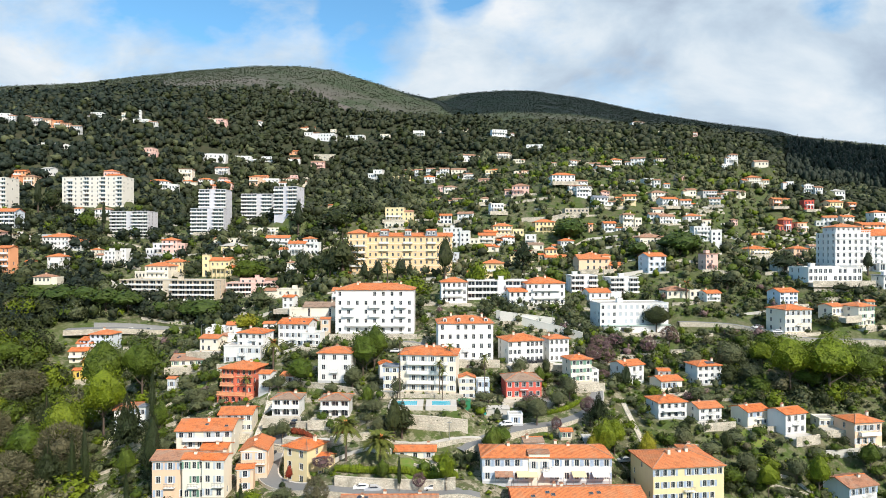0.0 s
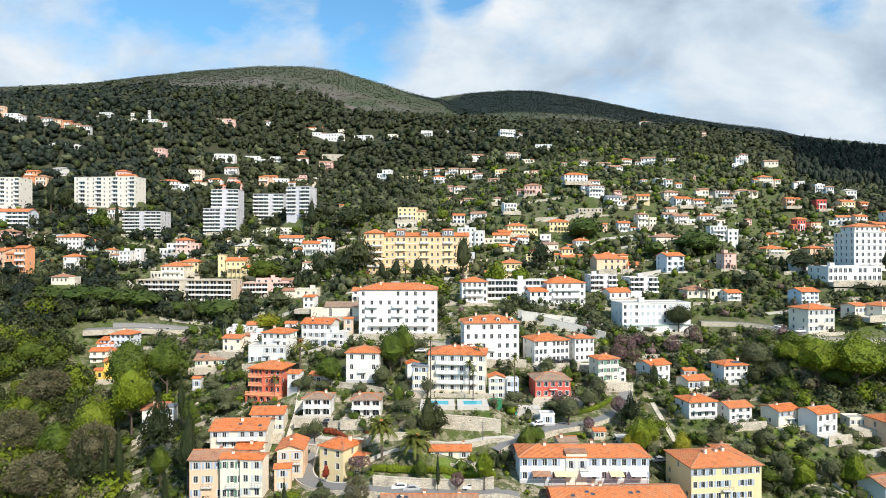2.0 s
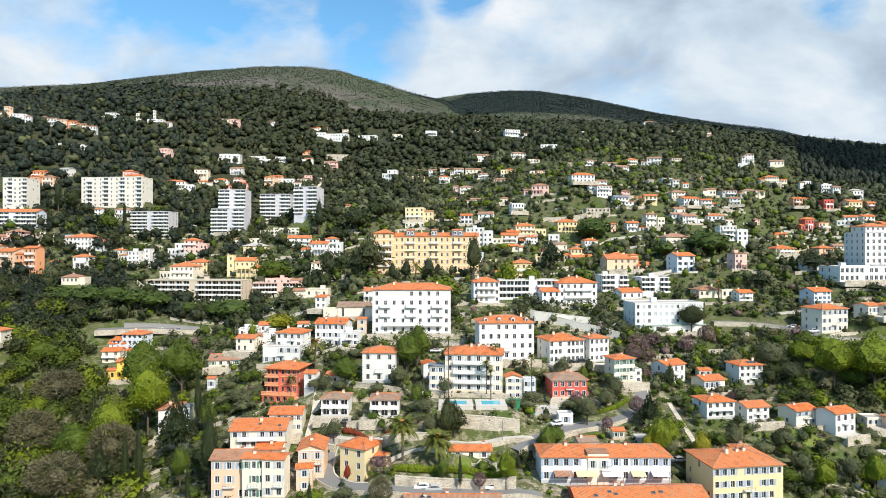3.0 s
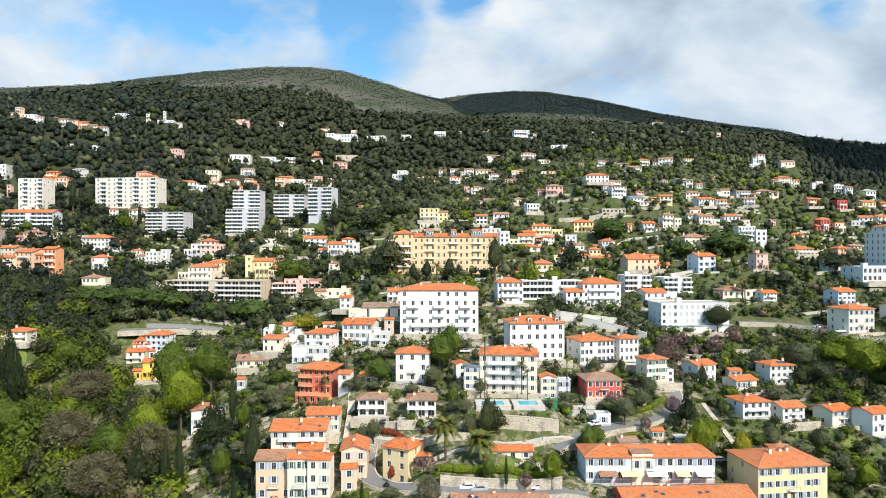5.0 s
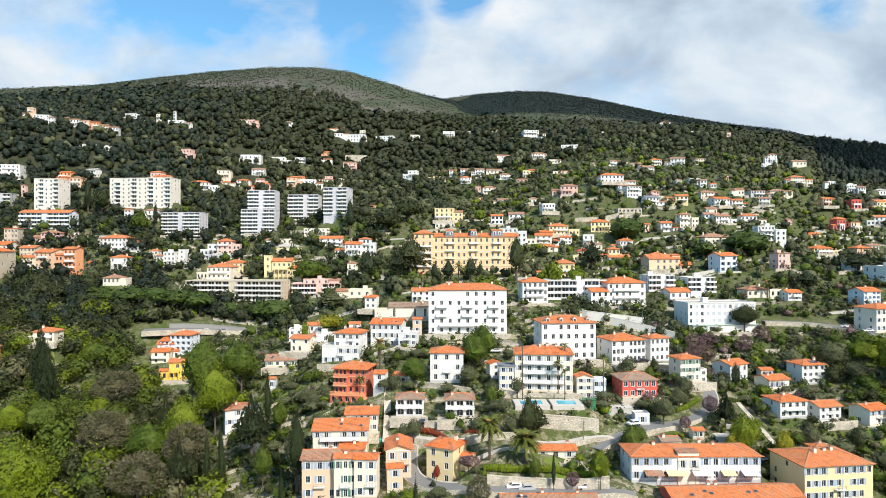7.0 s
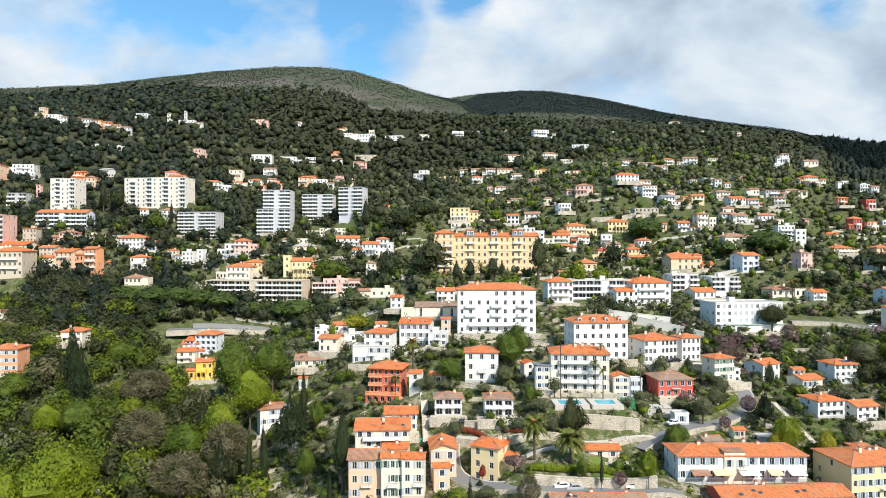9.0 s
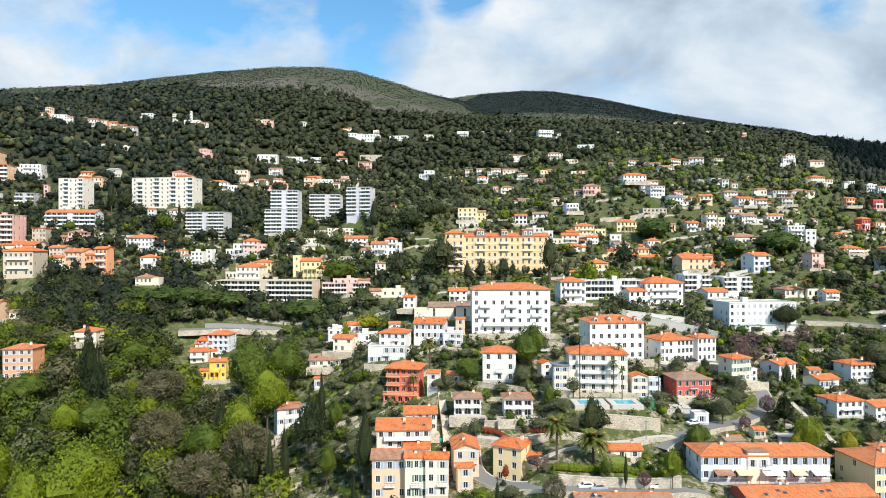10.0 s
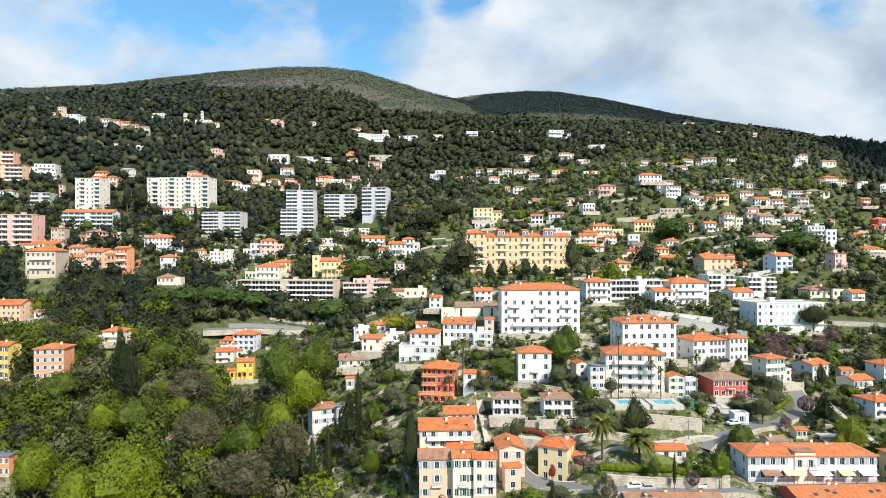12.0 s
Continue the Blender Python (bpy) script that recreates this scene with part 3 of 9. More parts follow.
def build(name, x, y, z, w, d, h, yaw, roof, wall, cover, floors, cols, extra, rnd):
    tall_word = NUMBER_WORDS[floors] + "-storey"
    colour = WALL_WORDS.get(wall, wall)
    shape = {"hip": "hipped roof", "gable": "gabled roof", "gablef": "gabled roof", "flat": "flat roof", "mansard": "hipped roof with dormers"}[roof]
    words = f"{colour} rendered {tall_word} {name.replace('_', ' ')} with {ROOF_WORDS[cover].replace(' flat', '')} {shape}"
    house = new(name, None)
    house.empty_display_size = 0.5
    house.matrix_basis = pose(x, y, z, 0, 0, yaw)
    tagged(house, words, "apartment building" if name == "apartment_building" else "house" if name in ("house", "villa") else name.split("_")[0] if name != "hotel" else "hotel", "houses on the hillside")
    near = y < 255
    step = h / floors
    mid = y < 405
    wh = min(1.7, step * 0.52) if name != "apartment_building" else min(1.5, step * 0.5)
    ww = min(1.15, w / cols * 0.5)
    if extra in ("loggia", "band"):
        ww, wh = min(2.2, w / cols * 0.66), step * 0.6
    deep = 0.9 if extra == "loggia" and y >= 255 else 0.24
    if extra == "terrace":
        ww, wh, deep = w / cols * 0.74, step * 0.62, 1.0
    holes, spots, broad = [], [], {}
    pitch_x = w / cols
    band = name == "apartment_building" and extra == "balcony"
    if band:
        ww, wh, deep = pitch_x * 0.93, step * 0.78, 1.3
    for fl in range(floors):
        for k in range(cols):
            if not band and rnd.random() < 0.08 and cols > 2 and extra != "terrace":
                continue
            u, v = pitch_x * (k + 0.5), step * (fl + 0.54)
            hh = wh
            if extra in ("arch", "terrace") and fl == 0:
                v, hh = step * 0.47, step * 0.8
            if band and k == cols // 2 and cols > 4:
                continue
            wide = ww
            if extra == "apt" and k % 3 == 1:
                wide, hh = pitch_x * 0.88, step * 0.74
                broad[round(u - w / 2, 3)] = wide
            holes.append((u - wide / 2, u + wide / 2, v - hh / 2, v + hh / 2))
            spots.append((u - w / 2, v, hh))
    low = -14.0 if name == "apartment_building" and floors > 2 else -6.0
    body = Solid()
    pierced(body, (-w / 2, 0), (w / 2, 0), low, h, holes, deep, (0, -1))
    side_cols = max(1, int(d / 4.2)) if d > 4.5 else 0
    side_holes = []
    a = radians(yaw)
    left_seen = (-33.0 - x) * -math.cos(a) + (0 - y) * -math.sin(a) > 0
    for fl in range(floors):
        for k in range(side_cols):
            u, v = d * (k + 0.5) / side_cols, step * (fl + 0.54)
            if rnd.random() < 0.7:
                side_holes.append((u - 0.5, u + 0.5, v - wh / 2, v + wh / 2))
    pierced(body, (-w / 2, d), (-w / 2, 0), low, h, [(d - b, d - a, e, f) for a, b, e, f in side_holes] if left_seen else [], 0.2, (-1, 0))
    pierced(body, (w / 2, 0), (w / 2, d), low, h, [] if left_seen else side_holes, 0.2, (1, 0))
    body.face([(w / 2, d, low), (-w / 2, d, low), (-w / 2, d, h), (w / 2, d, h)])
    rise = 0.3 if near else 0.37
    if roof == "gable":
        g = h - 0.02 + (d / 2) * rise + 0.03
        for sx in (-1, 1):
            pts = [(sx * w / 2, 0, h), (sx * w / 2, d, h), (sx * w / 2, d / 2, g)]
            body.face(pts if sx > 0 else pts[::-1])
    if roof == "gablef":
        g = h + (w / 2) * rise * 1.25
        body.face([(-w / 2, 0, h), (w / 2, 0, h), (0, 0, g)])
        body.face([(w / 2, d, h), (-w / 2, d, h), (0, d, g)])
    part("wall", body.mesh("wall", WALL[wall]), house)
    if roof == "flat":
        s = Solid().box(-w / 2 + 0.25, w / 2 - 0.25, 0.25, d - 0.25, h - 0.3, h + 0.05)
        part("roof", s.mesh("roof", ROOF[cover]), house)
        r = Solid()
        lip = 0.12 if cover == "pale" else 0.4
        for a in ((-w / 2 - lip, w / 2 + lip, -lip, 0.25), (-w / 2 - lip, w / 2 + lip, d - 0.25, d + lip), (-w / 2 - lip, -w / 2 + 0.25, 0.25, d - 0.25), (w / 2 - 0.25, w / 2 + lip, 0.25, d - 0.25)):
            r.box(*a, h + 0.003, h + 0.4)
        part("parapet", r.mesh("parapet", WALL[wall] if cover == "pale" else ROOF[cover]), house)
        if mid and w > 7:
            s = Solid().box(-1.2, 1.2, -1.0, 1.0, -0.3, 1.5).box(-1.35, 1.35, -1.15, 1.15, 1.5, 1.65)
            part("roof_housing", s.mesh("roof_housing", WALL[wall]), house, m=pose(rnd.uniform(-w / 4, w / 4), d * 0.6, h + 0.3))
    else:
        s, top = roof_solid("hip" if roof == "mansard" else roof, w, d, h, 0.5 if w > 6 else 0.35, rise, near)
        part("roof", s.mesh("roof", ROOF[cover], ROOF["terracotta"] if cover == "orange" else ROOF["orange"]), house)
        if mid and w > 5:
            for _ in range(1 + (w > 12) + (w > 18)):
                cx, cy = rnd.uniform(-w * 0.35, w * 0.35), rnd.uniform(d * 0.35, d * 0.65)
                chimney(house, cx, cy, top - 0.5, rnd.uniform(0.7, 1.2))
        if near and roof == "gable" and w > 11:
            for _ in range(int(w / 6)):
                u, v = rnd.uniform(-w * 0.42, w * 0.42), rnd.uniform(0.2, 0.7)
                s = Solid().box(-0.5, 0.5, -0.4, 0.4, 0.0, 0.1).box(-0.42, 0.42, -0.32, 0.32, 0.1, 0.13, 1)
                part("skylight", s.mesh("skylight", M_METAL, M_GLASS), house, m=pose(u, v * d / 2, h + 0.25 + v * d / 2 * rise, math.degrees(math.atan(rise)), 0, 0))
        if near:
            s = Solid().box(-w / 2 - 0.12, w / 2 + 0.12, -0.12, -0.003, h - 0.42, h - 0.17)
            part("cornice", s.mesh("cornice", M_TRIM), house)
    shut = ""
    if near and extra not in ("loggia", "band", "arch", "terrace") and name != "apartment_building":
        shut = {"yellow": "blue", "gold": "green", "white": rnd.choice(("grey", "white", "white", "blue")), "bluewhite": "blue"}.get(wall, rnd.choice(("blue", "grey", "white", "grey", "grey", "green")))
        if wall in ("red", "brick") or extra in ("big", "bare") or roof == "mansard":
            shut = ""
    if mid or name == "apartment_building":
        for u, v, hh in spots:
            window(house, u, deep - 0.02, v, broad.get(round(u, 3), ww), hh, 0, near, shut if rnd.random() < 0.85 else "")
            if extra == "shuttered" and (int(u * 3) + int(v)) % 3:
                part("shutter", W_LEAF["grey"], house, "closed pale grey roller shutter", m=pose(u, deep - 0.14, v) @ Matrix.Diagonal((ww * 2.0, 1.0, hh, 1.0)))
        for a, b, e, f in side_holes:
            u, v = (a + b) / 2, (e + f) / 2
            if left_seen:
                window(house, -w / 2 + 0.16, u, v, b - a, f - e, -90, False)
            else:
                window(house, w / 2 - 0.16, u, v, b - a, f - e, 90, False)
    else:
        s = Solid()
        for u, v, hh in spots:
            s.box(u - ww / 2, u + ww / 2, deep - 0.06, deep - 0.02, v - hh / 2, v + hh / 2)
        for a, b, e, f in side_holes:
            if left_seen:
                s.box(-w / 2 + 0.1, -w / 2 + 0.14, a, b, e, f)
            else:
                s.box(w / 2 - 0.14, w / 2 - 0.1, a, b, e, f)
        tagged(part("glazing", s.mesh("glazing", M_GLASS), house), kind="stuff")
    if near and extra != "loggia":
        s = Solid().box(-w / 2 - 0.05, w / 2 + 0.05, -0.06, -0.003, -3.0, 0.55)
        part("plinth", s.mesh("plinth", WALL["grey"] if wall in ("white", "bluewhite") else WALL["beige"]), house)
    if band:
        for fl in range(floors):
            if cols > 4:
                mx = pitch_x * (cols // 2) - w / 2
                balcony(house, -w / 2 - 0.05, mx, step * fl + 0.12, 1.3, step * 0.32)
                balcony(house, mx + pitch_x, w / 2 + 0.05, step * fl + 0.12, 1.3, step * 0.32)
            else:
                balcony(house, -w / 2 - 0.05, w / 2 + 0.05, step * fl + 0.12, 1.3, step * 0.32)
    elif extra == "balcony":
        for fl in range(1, floors):
            balcony(house, -w * 0.36, w * 0.36, step * fl + 0.1, 1.2, 0.95, not near or wall != "white", WALL["orange"] if wall == "brick" else None)
    elif extra == "terrace":
        balcony(house, -w / 2 - 0.1, w / 2 + 0.1, step + 0.05, 1.1, 0.85, False)
        for u, v, hh in spots[:cols]:
            arch_head(house, u, v + hh / 2, ww, hh * 0.36, WALL[wall])
    elif extra == "apt":
        for k in range(1, cols, 3):
            for fl in range(1, floors):
                u = pitch_x * (k + 0.5) - w / 2
                balcony(house, u - pitch_x * 0.48, u + pitch_x * 0.48, step * fl + 0.15, 1.0)
    elif extra == "big":
        for fl in (2, 3):
            for k in (1, 4, 7):
                u = pitch_x * (k + 0.5) - w / 2
                balcony(house, u - 2.2, u + 2.2, step * fl + 0.15, 1.1, 0.9)
        balcony(house, -w * 0.36, w * 0.4, step * 1 + 0.05, 1.8, 0.9)
    elif near and w > 5 and floors > 1 and extra == "":
        u = pitch_x * (cols // 2 + 0.5) - w / 2
        balcony(house, u - 1.3, u + 1.3, step + 0.1, 0.9, 0.95, False, M_METAL)
    if extra == "arch" and mid:
        for u, v, hh in spots:
            if v < step:
                arch_head(house, u, v + hh / 2, ww, min(ww / 2, hh * 0.4), WALL[wall])
    own = random.Random(int(abs(x) * 10 + y * 7))
    if name in ("house", "villa") and y > 250 and 5.5 < w < 19 and wall != "stone":
        if own.random() < 0.6:
            annex(house, w, d, h, step, wall, cover, floors, own)
        if extra == "" and own.random() < 0.5 and floors > 1:
            porch(house, w, step, wall, own)
        elif extra == "" and floors > 1:
            balcony(house, -w * own.uniform(0.2, 0.48), w * own.uniform(0.2, 0.48), step * (floors - 1) + 0.1, 1.3, 0.9)
    if roof == "mansard":
        for k in range(4):
            u = (k + 0.5) * w / 4 - w / 2
            s = Solid().box(-0.6, 0.6, 0, 2.2, -0.4, 1.3)
            s.face([(-0.8, -0.2, 1.28), (0, -0.2, 1.75), (0, 2.4, 1.75), (-0.8, 2.4, 1.28)], 1)
            s.face([(0.8, -0.2, 1.28), (0.8, 2.4, 1.28), (0, 2.4, 1.75), (0, -0.2, 1.75)], 1)
            s.face([(-0.6, -0.003, 1.3), (0.6, -0.003, 1.3), (0, -0.003, 1.68)])
            dorm = part("dormer", s.mesh("dormer", WALL[wall], ROOF[cover]), house, m=pose(u, 0.9, h + 0.3))
            part("window", W_BOTH, dorm, m=pose(0, -0.05, 0.55) @ Matrix.Diagonal((0.8, 1, 1.0, 1)))
    return house

# ---- plan of the buildings: front middle x, y, ground z, width, depth, eaves height, turn ----
plot("house", -433.9, 579.2, 185.0, 7.2, 6.2, 5.4, 8, "gable", "white", "terracotta", 2, 3)
plot("house", -419.1, 579.2, 181.3, 13.8, 9.0, 7.5, 8, "flat", "white", "pale", 3, 5)
plot("house", -404.4, 591.0, 182.1, 7.0, 6.0, 6.6, 10, "gable", "pink", "terracotta", 2, 3)
plot("house", -394.4, 591.0, 179.9, 8.3, 7.1, 7.1, 10, "gable", "white", "terracotta", 2, 3)
plot("house", -384.0, 591.0, 178.7, 7.2, 6.1, 7.1, 10, "gable", "peach", "terracotta", 2, 3)
plot("house", -374.6, 591.0, 177.1, 7.3, 6.2, 7.1, 10, "gable", "orange", "orange", 2, 3)
plot("house", -365.5, 591.0, 174.9, 7.0, 5.9, 6.6, 10, "gable", "peach", "terracotta", 2, 3)
plot("house", -356.2, 591.0, 172.1, 7.9, 6.7, 7.1, 10, "gable", "white", "terracotta", 2, 3)
plot("house", -429.7, 579.2, 189.9, 5.6, 4.8, 5.9, 0, "flat", "peach", "pale", 2, 3)
plot("house", -370.9, 652.4, 200.7, 12.3, 9.0, 5.4, 0, "flat", "white", "pale", 2, 4)
plot("house", -353.3, 652.4, 188.6, 11.7, 10.0, 10.3, -5, "flat", "white", "pale", 3, 4)
plot("house", -323.4, 652.4, 193.4, 16.6, 9.0, 5.4, 0, "flat", "white", "pale", 2, 5)
plot("house", -340.9, 652.4, 198.9, 5.8, 4.9, 6.7, 0, "flat", "cream", "pale", 2, 2)
plot("house", -324.4, 652.4, 198.8, 2.0, 3.0, 9.7, 0, "flat", "white", "pale", 3, 1)
plot("house", -378.8, 556.7, 152.7, 14.9, 8.0, 3.6, 8, "flat", "cream", "pale", 1, 5)
plot("house", -363.8, 556.7, 152.2, 5.7, 4.9, 4.6, 0, "flat", "white", "pale", 1, 3)
plot("house", -352.6, 556.7, 151.2, 10.2, 8.0, 5.2, -8, "flat", "white", "pale", 1, 5)
plot("house", -298.6, 613.1, 151.8, 13.5, 10.0, 9.7, -8, "flat", "pink", "pale", 2, 4)
plot("house", -272.6, 711.8, 207.4, 8.0, 6.8, 5.3, 0, "flat", "cream", "terracotta", 1, 3)
plot("house", -261.5, 711.8, 207.4, 9.2, 7.8, 4.6, 0, "flat", "pink", "pale", 1, 3)
plot("house", -229.6, 754.3, 212.7, 12.8, 9.0, 5.6, 0, "hip", "white", "terracotta", 1, 3)
plot("villa", -146.8, 755.7, 193.9, 25.5, 11.0, 9.1, -8, "flat", "white", "pale", 2, 7)
plot("house", -166.7, 755.7, 200.2, 11.6, 8.0, 4.2, 0, "flat", "white", "pale", 1, 3)
plot("house", -169.4, 776.2, 211.2, 12.0, 8.0, 3.6, 0, "gable", "cream", "orange", 1, 3)
plot("house", -139.1, 773.2, 205.6, 7.3, 6.2, 5.7, 0, "flat", "cream", "pale", 2, 2)
plot("villa", -110.2, 762.1, 195.7, 22.5, 10.0, 6.4, -10, "flat", "white", "pale", 2, 5)
plot("house", -72.3, 759.9, 196.6, 12.7, 9.0, 6.3, 0, "flat", "cream", "pale", 2, 3)
plot("house", -189.3, 742.1, 192.9, 6.7, 5.7, 4.1, 0, "flat", "cream", "pale", 1, 2)
plot("house", -29.7, 756.0, 200.8, 14.4, 9.0, 5.6, 5, "flat", "white", "pale", 2, 4)
plot("house", -3.3, 773.1, 206.8, 9.4, 8.0, 2.9, 0, "flat", "cream", "pale", 1, 2)
plot("house", 6.7, 775.9, 208.8, 10.1, 8.0, 4.3, 0, "flat", "white", "pale", 1, 3)
plot("house", 26.2, 777.3, 209.7, 5.9, 5.0, 4.3, 0, "gable", "cream", "terracotta", 1, 2)
plot("villa", 65.9, 709.7, 192.0, 18.0, 10.0, 6.6, 8, "flat", "white", "pale", 2, 6)
plot("house", 80.2, 810.5, 225.1, 9.9, 8.0, 3.8, 0, "flat", "cream", "pale", 1, 3)
plot("house", 121.8, 743.2, 200.9, 10.5, 8.0, 4.1, 0, "flat", "cream", "pale", 1, 3)
plot("house", 140.2, 685.1, 188.0, 7.1, 6.1, 3.8, 0, "flat", "white", "pale", 1, 3)
plot("house", 196.7, 819.3, 225.9, 12.7, 8.0, 3.0, 0, "gable", "white", "terracotta", 1, 3)
plot("villa", 96.9, 645.0, 163.1, 17.2, 10.0, 7.2, -8, "flat", "white", "pale", 2, 5)
plot("villa", 27.9, 667.3, 155.1, 25.6, 11.0, 7.4, 14, "hip", "white", "terracotta", 2, 7)
plot("villa", 64.6, 643.2, 155.7, 16.0, 10.0, 5.4, 6, "hip", "cream", "terracotta", 2, 5)
plot("house", 75.7, 623.1, 147.5, 7.8, 6.6, 4.0, 0, "flat", "cream", "pale", 1, 3)
plot("house", 105.9, 580.9, 138.8, 4.3, 3.7, 3.2, 0, "gable", "cream", "terracotta", 1, 2)
plot("house", 122.2, 569.1, 137.2, 6.3, 5.3, 5.3, 10, "gable", "white", "terracotta", 2, 2)
plot("house", 129.8, 572.2, 138.7, 7.5, 6.3, 3.7, 0, "hip", "cream", "terracotta", 2, 3)
plot("villa", 255.5, 797.0, 221.3, 17.1, 9.0, 4.4, 5, "hip", "white", "terracotta", 1, 4)
plot("house", 243.8, 678.0, 185.8, 9.8, 8.4, 5.0, 5, "flat", "cream", "pale", 2, 3)
plot("house", 277.3, 671.5, 184.0, 6.1, 5.2, 4.4, 0, "hip", "pink", "terracotta", 2, 3)
plot("house", 220.7, 670.8, 182.7, 6.4, 5.5, 3.7, 0, "flat", "cream", "pale", 1, 2)
plot("house", 158.6, 559.2, 136.8, 10.7, 9.1, 5.2, 4, "hip", "cream", "orange", 2, 5)
plot("house", 180.1, 563.7, 137.4, 12.7, 9.0, 6.3, -18, "gable", "white", "terracotta", 2, 4)
plot("house", 201.4, 563.7, 137.9, 9.0, 7.7, 5.8, 0, "flat", "cream", "terracotta", 2, 4)
plot("house", 140.2, 527.2, 125.6, 12.3, 9.0, 5.4, 12, "gable", "white", "terracotta", 2, 5)
plot("house", 273.6, 574.9, 141.5, 8.1, 6.9, 7.5, -8, "hip", "white", "terracotta", 3, 3)
plot("house", 264.7, 568.9, 133.8, 9.2, 7.8, 5.3, 5, "flat", "white", "pale", 2, 5)
plot("house", 308.4, 590.5, 139.8, 12.5, 9.0, 4.9, -10, "gable", "cream", "terracotta", 1, 4)
plot("house", 265.0, 518.9, 112.8, 11.7, 9.9, 8.2, 0, "hip", "cream", "orange", 3, 6)
plot("house", 275.3, 518.9, 112.3, 4.7, 4.0, 6.3, 0, "gable", "cream", "orange", 2, 2)
plot("house", 198.1, 509.8, 117.6, 5.8, 4.9, 4.7, 10, "hip", "pink", "terracotta", 2, 2)
plot("house", 148.0, 478.0, 108.8, 5.1, 4.3, 5.3, 5, "hip", "white", "terracotta", 2, 3)
plot("house", 166.0, 491.9, 112.4, 8.1, 6.9, 4.1, 5, "flat", "white", "pale", 2, 4)
plot("house", 169.6, 483.0, 108.8, 5.2, 4.5, 5.8, -5, "gable", "white", "terracotta", 2, 2)
plot("house", 248.9, 453.3, 91.3, 6.7, 5.7, 5.9, 0, "gable", "orange", "orange", 2, 3)
plot("house", 316.9, 530.8, 110.5, 6.1, 5.2, 5.9, 0, "flat", "white", "pale", 2, 3)
plot("house", 306.5, 538.6, 115.8, 6.3, 5.4, 3.5, 0, "flat", "white", "pale", 1, 3)
plot("villa", -242.1, 641.8, 150.0, 25.8, 10.0, 10.1, 5, "flat", "white", "pale", 2, 6)
plot("villa", -214.7, 654.3, 152.3, 16.8, 9.0, 7.3, 5, "flat", "white", "pale", 2, 4)
plot("house", -195.1, 675.0, 156.5, 12.3, 8.0, 5.6, 0, "flat", "white", "pale", 2, 3)
plot("house", -171.8, 698.2, 157.8, 15.0, 8.0, 5.8, 5, "gable", "white", "terracotta", 1, 3)
plot("house", -144.0, 700.5, 152.9, 15.4, 9.0, 7.1, 5, "gable", "pink", "terracotta", 2, 3)
plot("villa", -140.1, 722.8, 164.6, 26.1, 8.0, 7.4, 0, "flat", "stone", "pale", 1, 1)
plot("house", -175.4, 715.4, 170.2, 9.5, 8.0, 4.6, 0, "gable", "orange", "orange", 1, 2)
plot("house", -250.3, 592.5, 128.8, 12.7, 9.0, 8.8, 5, "flat", "cream", "terracotta", 2, 3)
plot("house", -224.8, 617.9, 135.7, 12.7, 9.0, 6.3, 0, "gable", "white", "terracotta", 2, 3)
plot("villa", -259.9, 557.7, 115.0, 17.1, 10.0, 7.2, 8, "hip", "white", "orange", 2, 5)
plot("house", -247.0, 589.5, 121.9, 7.9, 6.7, 3.8, 0, "gable", "cream", "orange", 1, 2)
plot("house", -232.3, 595.5, 122.0, 13.1, 9.0, 6.1, 5, "hip", "white", "orange", 2, 3)
plot("house", -212.9, 594.0, 117.9, 14.5, 10.0, 6.6, 10, "hip", "pink", "orange", 2, 3)
plot("house", -218.5, 603.5, 125.0, 7.4, 6.3, 5.0, 0, "gable", "pink", "terracotta", 2, 2)
plot("house", -187.3, 604.7, 122.9, 10.4, 8.9, 9.0, -8, "hip", "peach", "orange", 2, 2)
plot("house", -173.2, 614.0, 122.7, 15.7, 9.0, 8.0, 5, "flat", "white", "pale", 2, 4)
plot("house", -158.8, 632.9, 126.9, 15.2, 9.0, 5.9, 0, "flat", "cream", "terracotta", 2, 3)
plot("house", -158.9, 650.7, 133.6, 8.7, 7.4, 4.8, 0, "flat", "pink", "pale", 2, 2)
plot("house", -142.2, 657.1, 130.1, 5.0, 4.3, 5.5, 0, "flat", "cream", "pale", 1, 1)
plot("house", -103.5, 504.4, 88.4, 12.2, 9.0, 6.1, 8, "hip", "peach", "terracotta", 1, 3)
plot("house", -97.4, 525.3, 92.0, 3.9, 3.3, 5.8, -20, "gable", "peach", "orange", 1, 1)
plot("house", -69.5, 648.3, 135.6, 10.1, 8.6, 8.4, -10, "flat", "white", "pale", 2, 2)
plot("house", -332.7, 511.6, 121.4, 8.8, 7.4, 6.2, -10, "gable", "white", "pale", 2, 3)
plot("house", -272.5, 454.8, 82.5, 4.9, 4.2, 7.6, 0, "gable", "white", "orange", 3, 2)
plot("house", -274.5, 446.9, 80.0, 4.5, 3.8, 2.9, 0, "gable", "white", "orange", 1, 2)
plot("house", -258.9, 463.7, 83.3, 11.5, 9.0, 6.9, 5, "hip", "white", "terracotta", 2, 4)
plot("house", -343.1, 489.0, 110.1, 5.9, 5.0, 8.6, 0, "hip", "orange", "orange", 2, 2)
plot("house", -334.8, 492.9, 111.0, 9.5, 8.1, 7.8, 0, "hip", "peach", "terracotta", 2, 3)
plot("house", -361.8, 471.4, 100.5, 3.4, 3.0, 10.1, 0, "flat", "pink", "terracotta", 3, 1)
plot("house", -386.8, 447.2, 96.0, 8.7, 7.4, 7.5, 5, "hip", "white", "terracotta", 2, 4)
plot("villa", -391.1, 496.8, 123.4, 16.0, 10.0, 6.5, 8, "flat", "white", "pale", 2, 5)
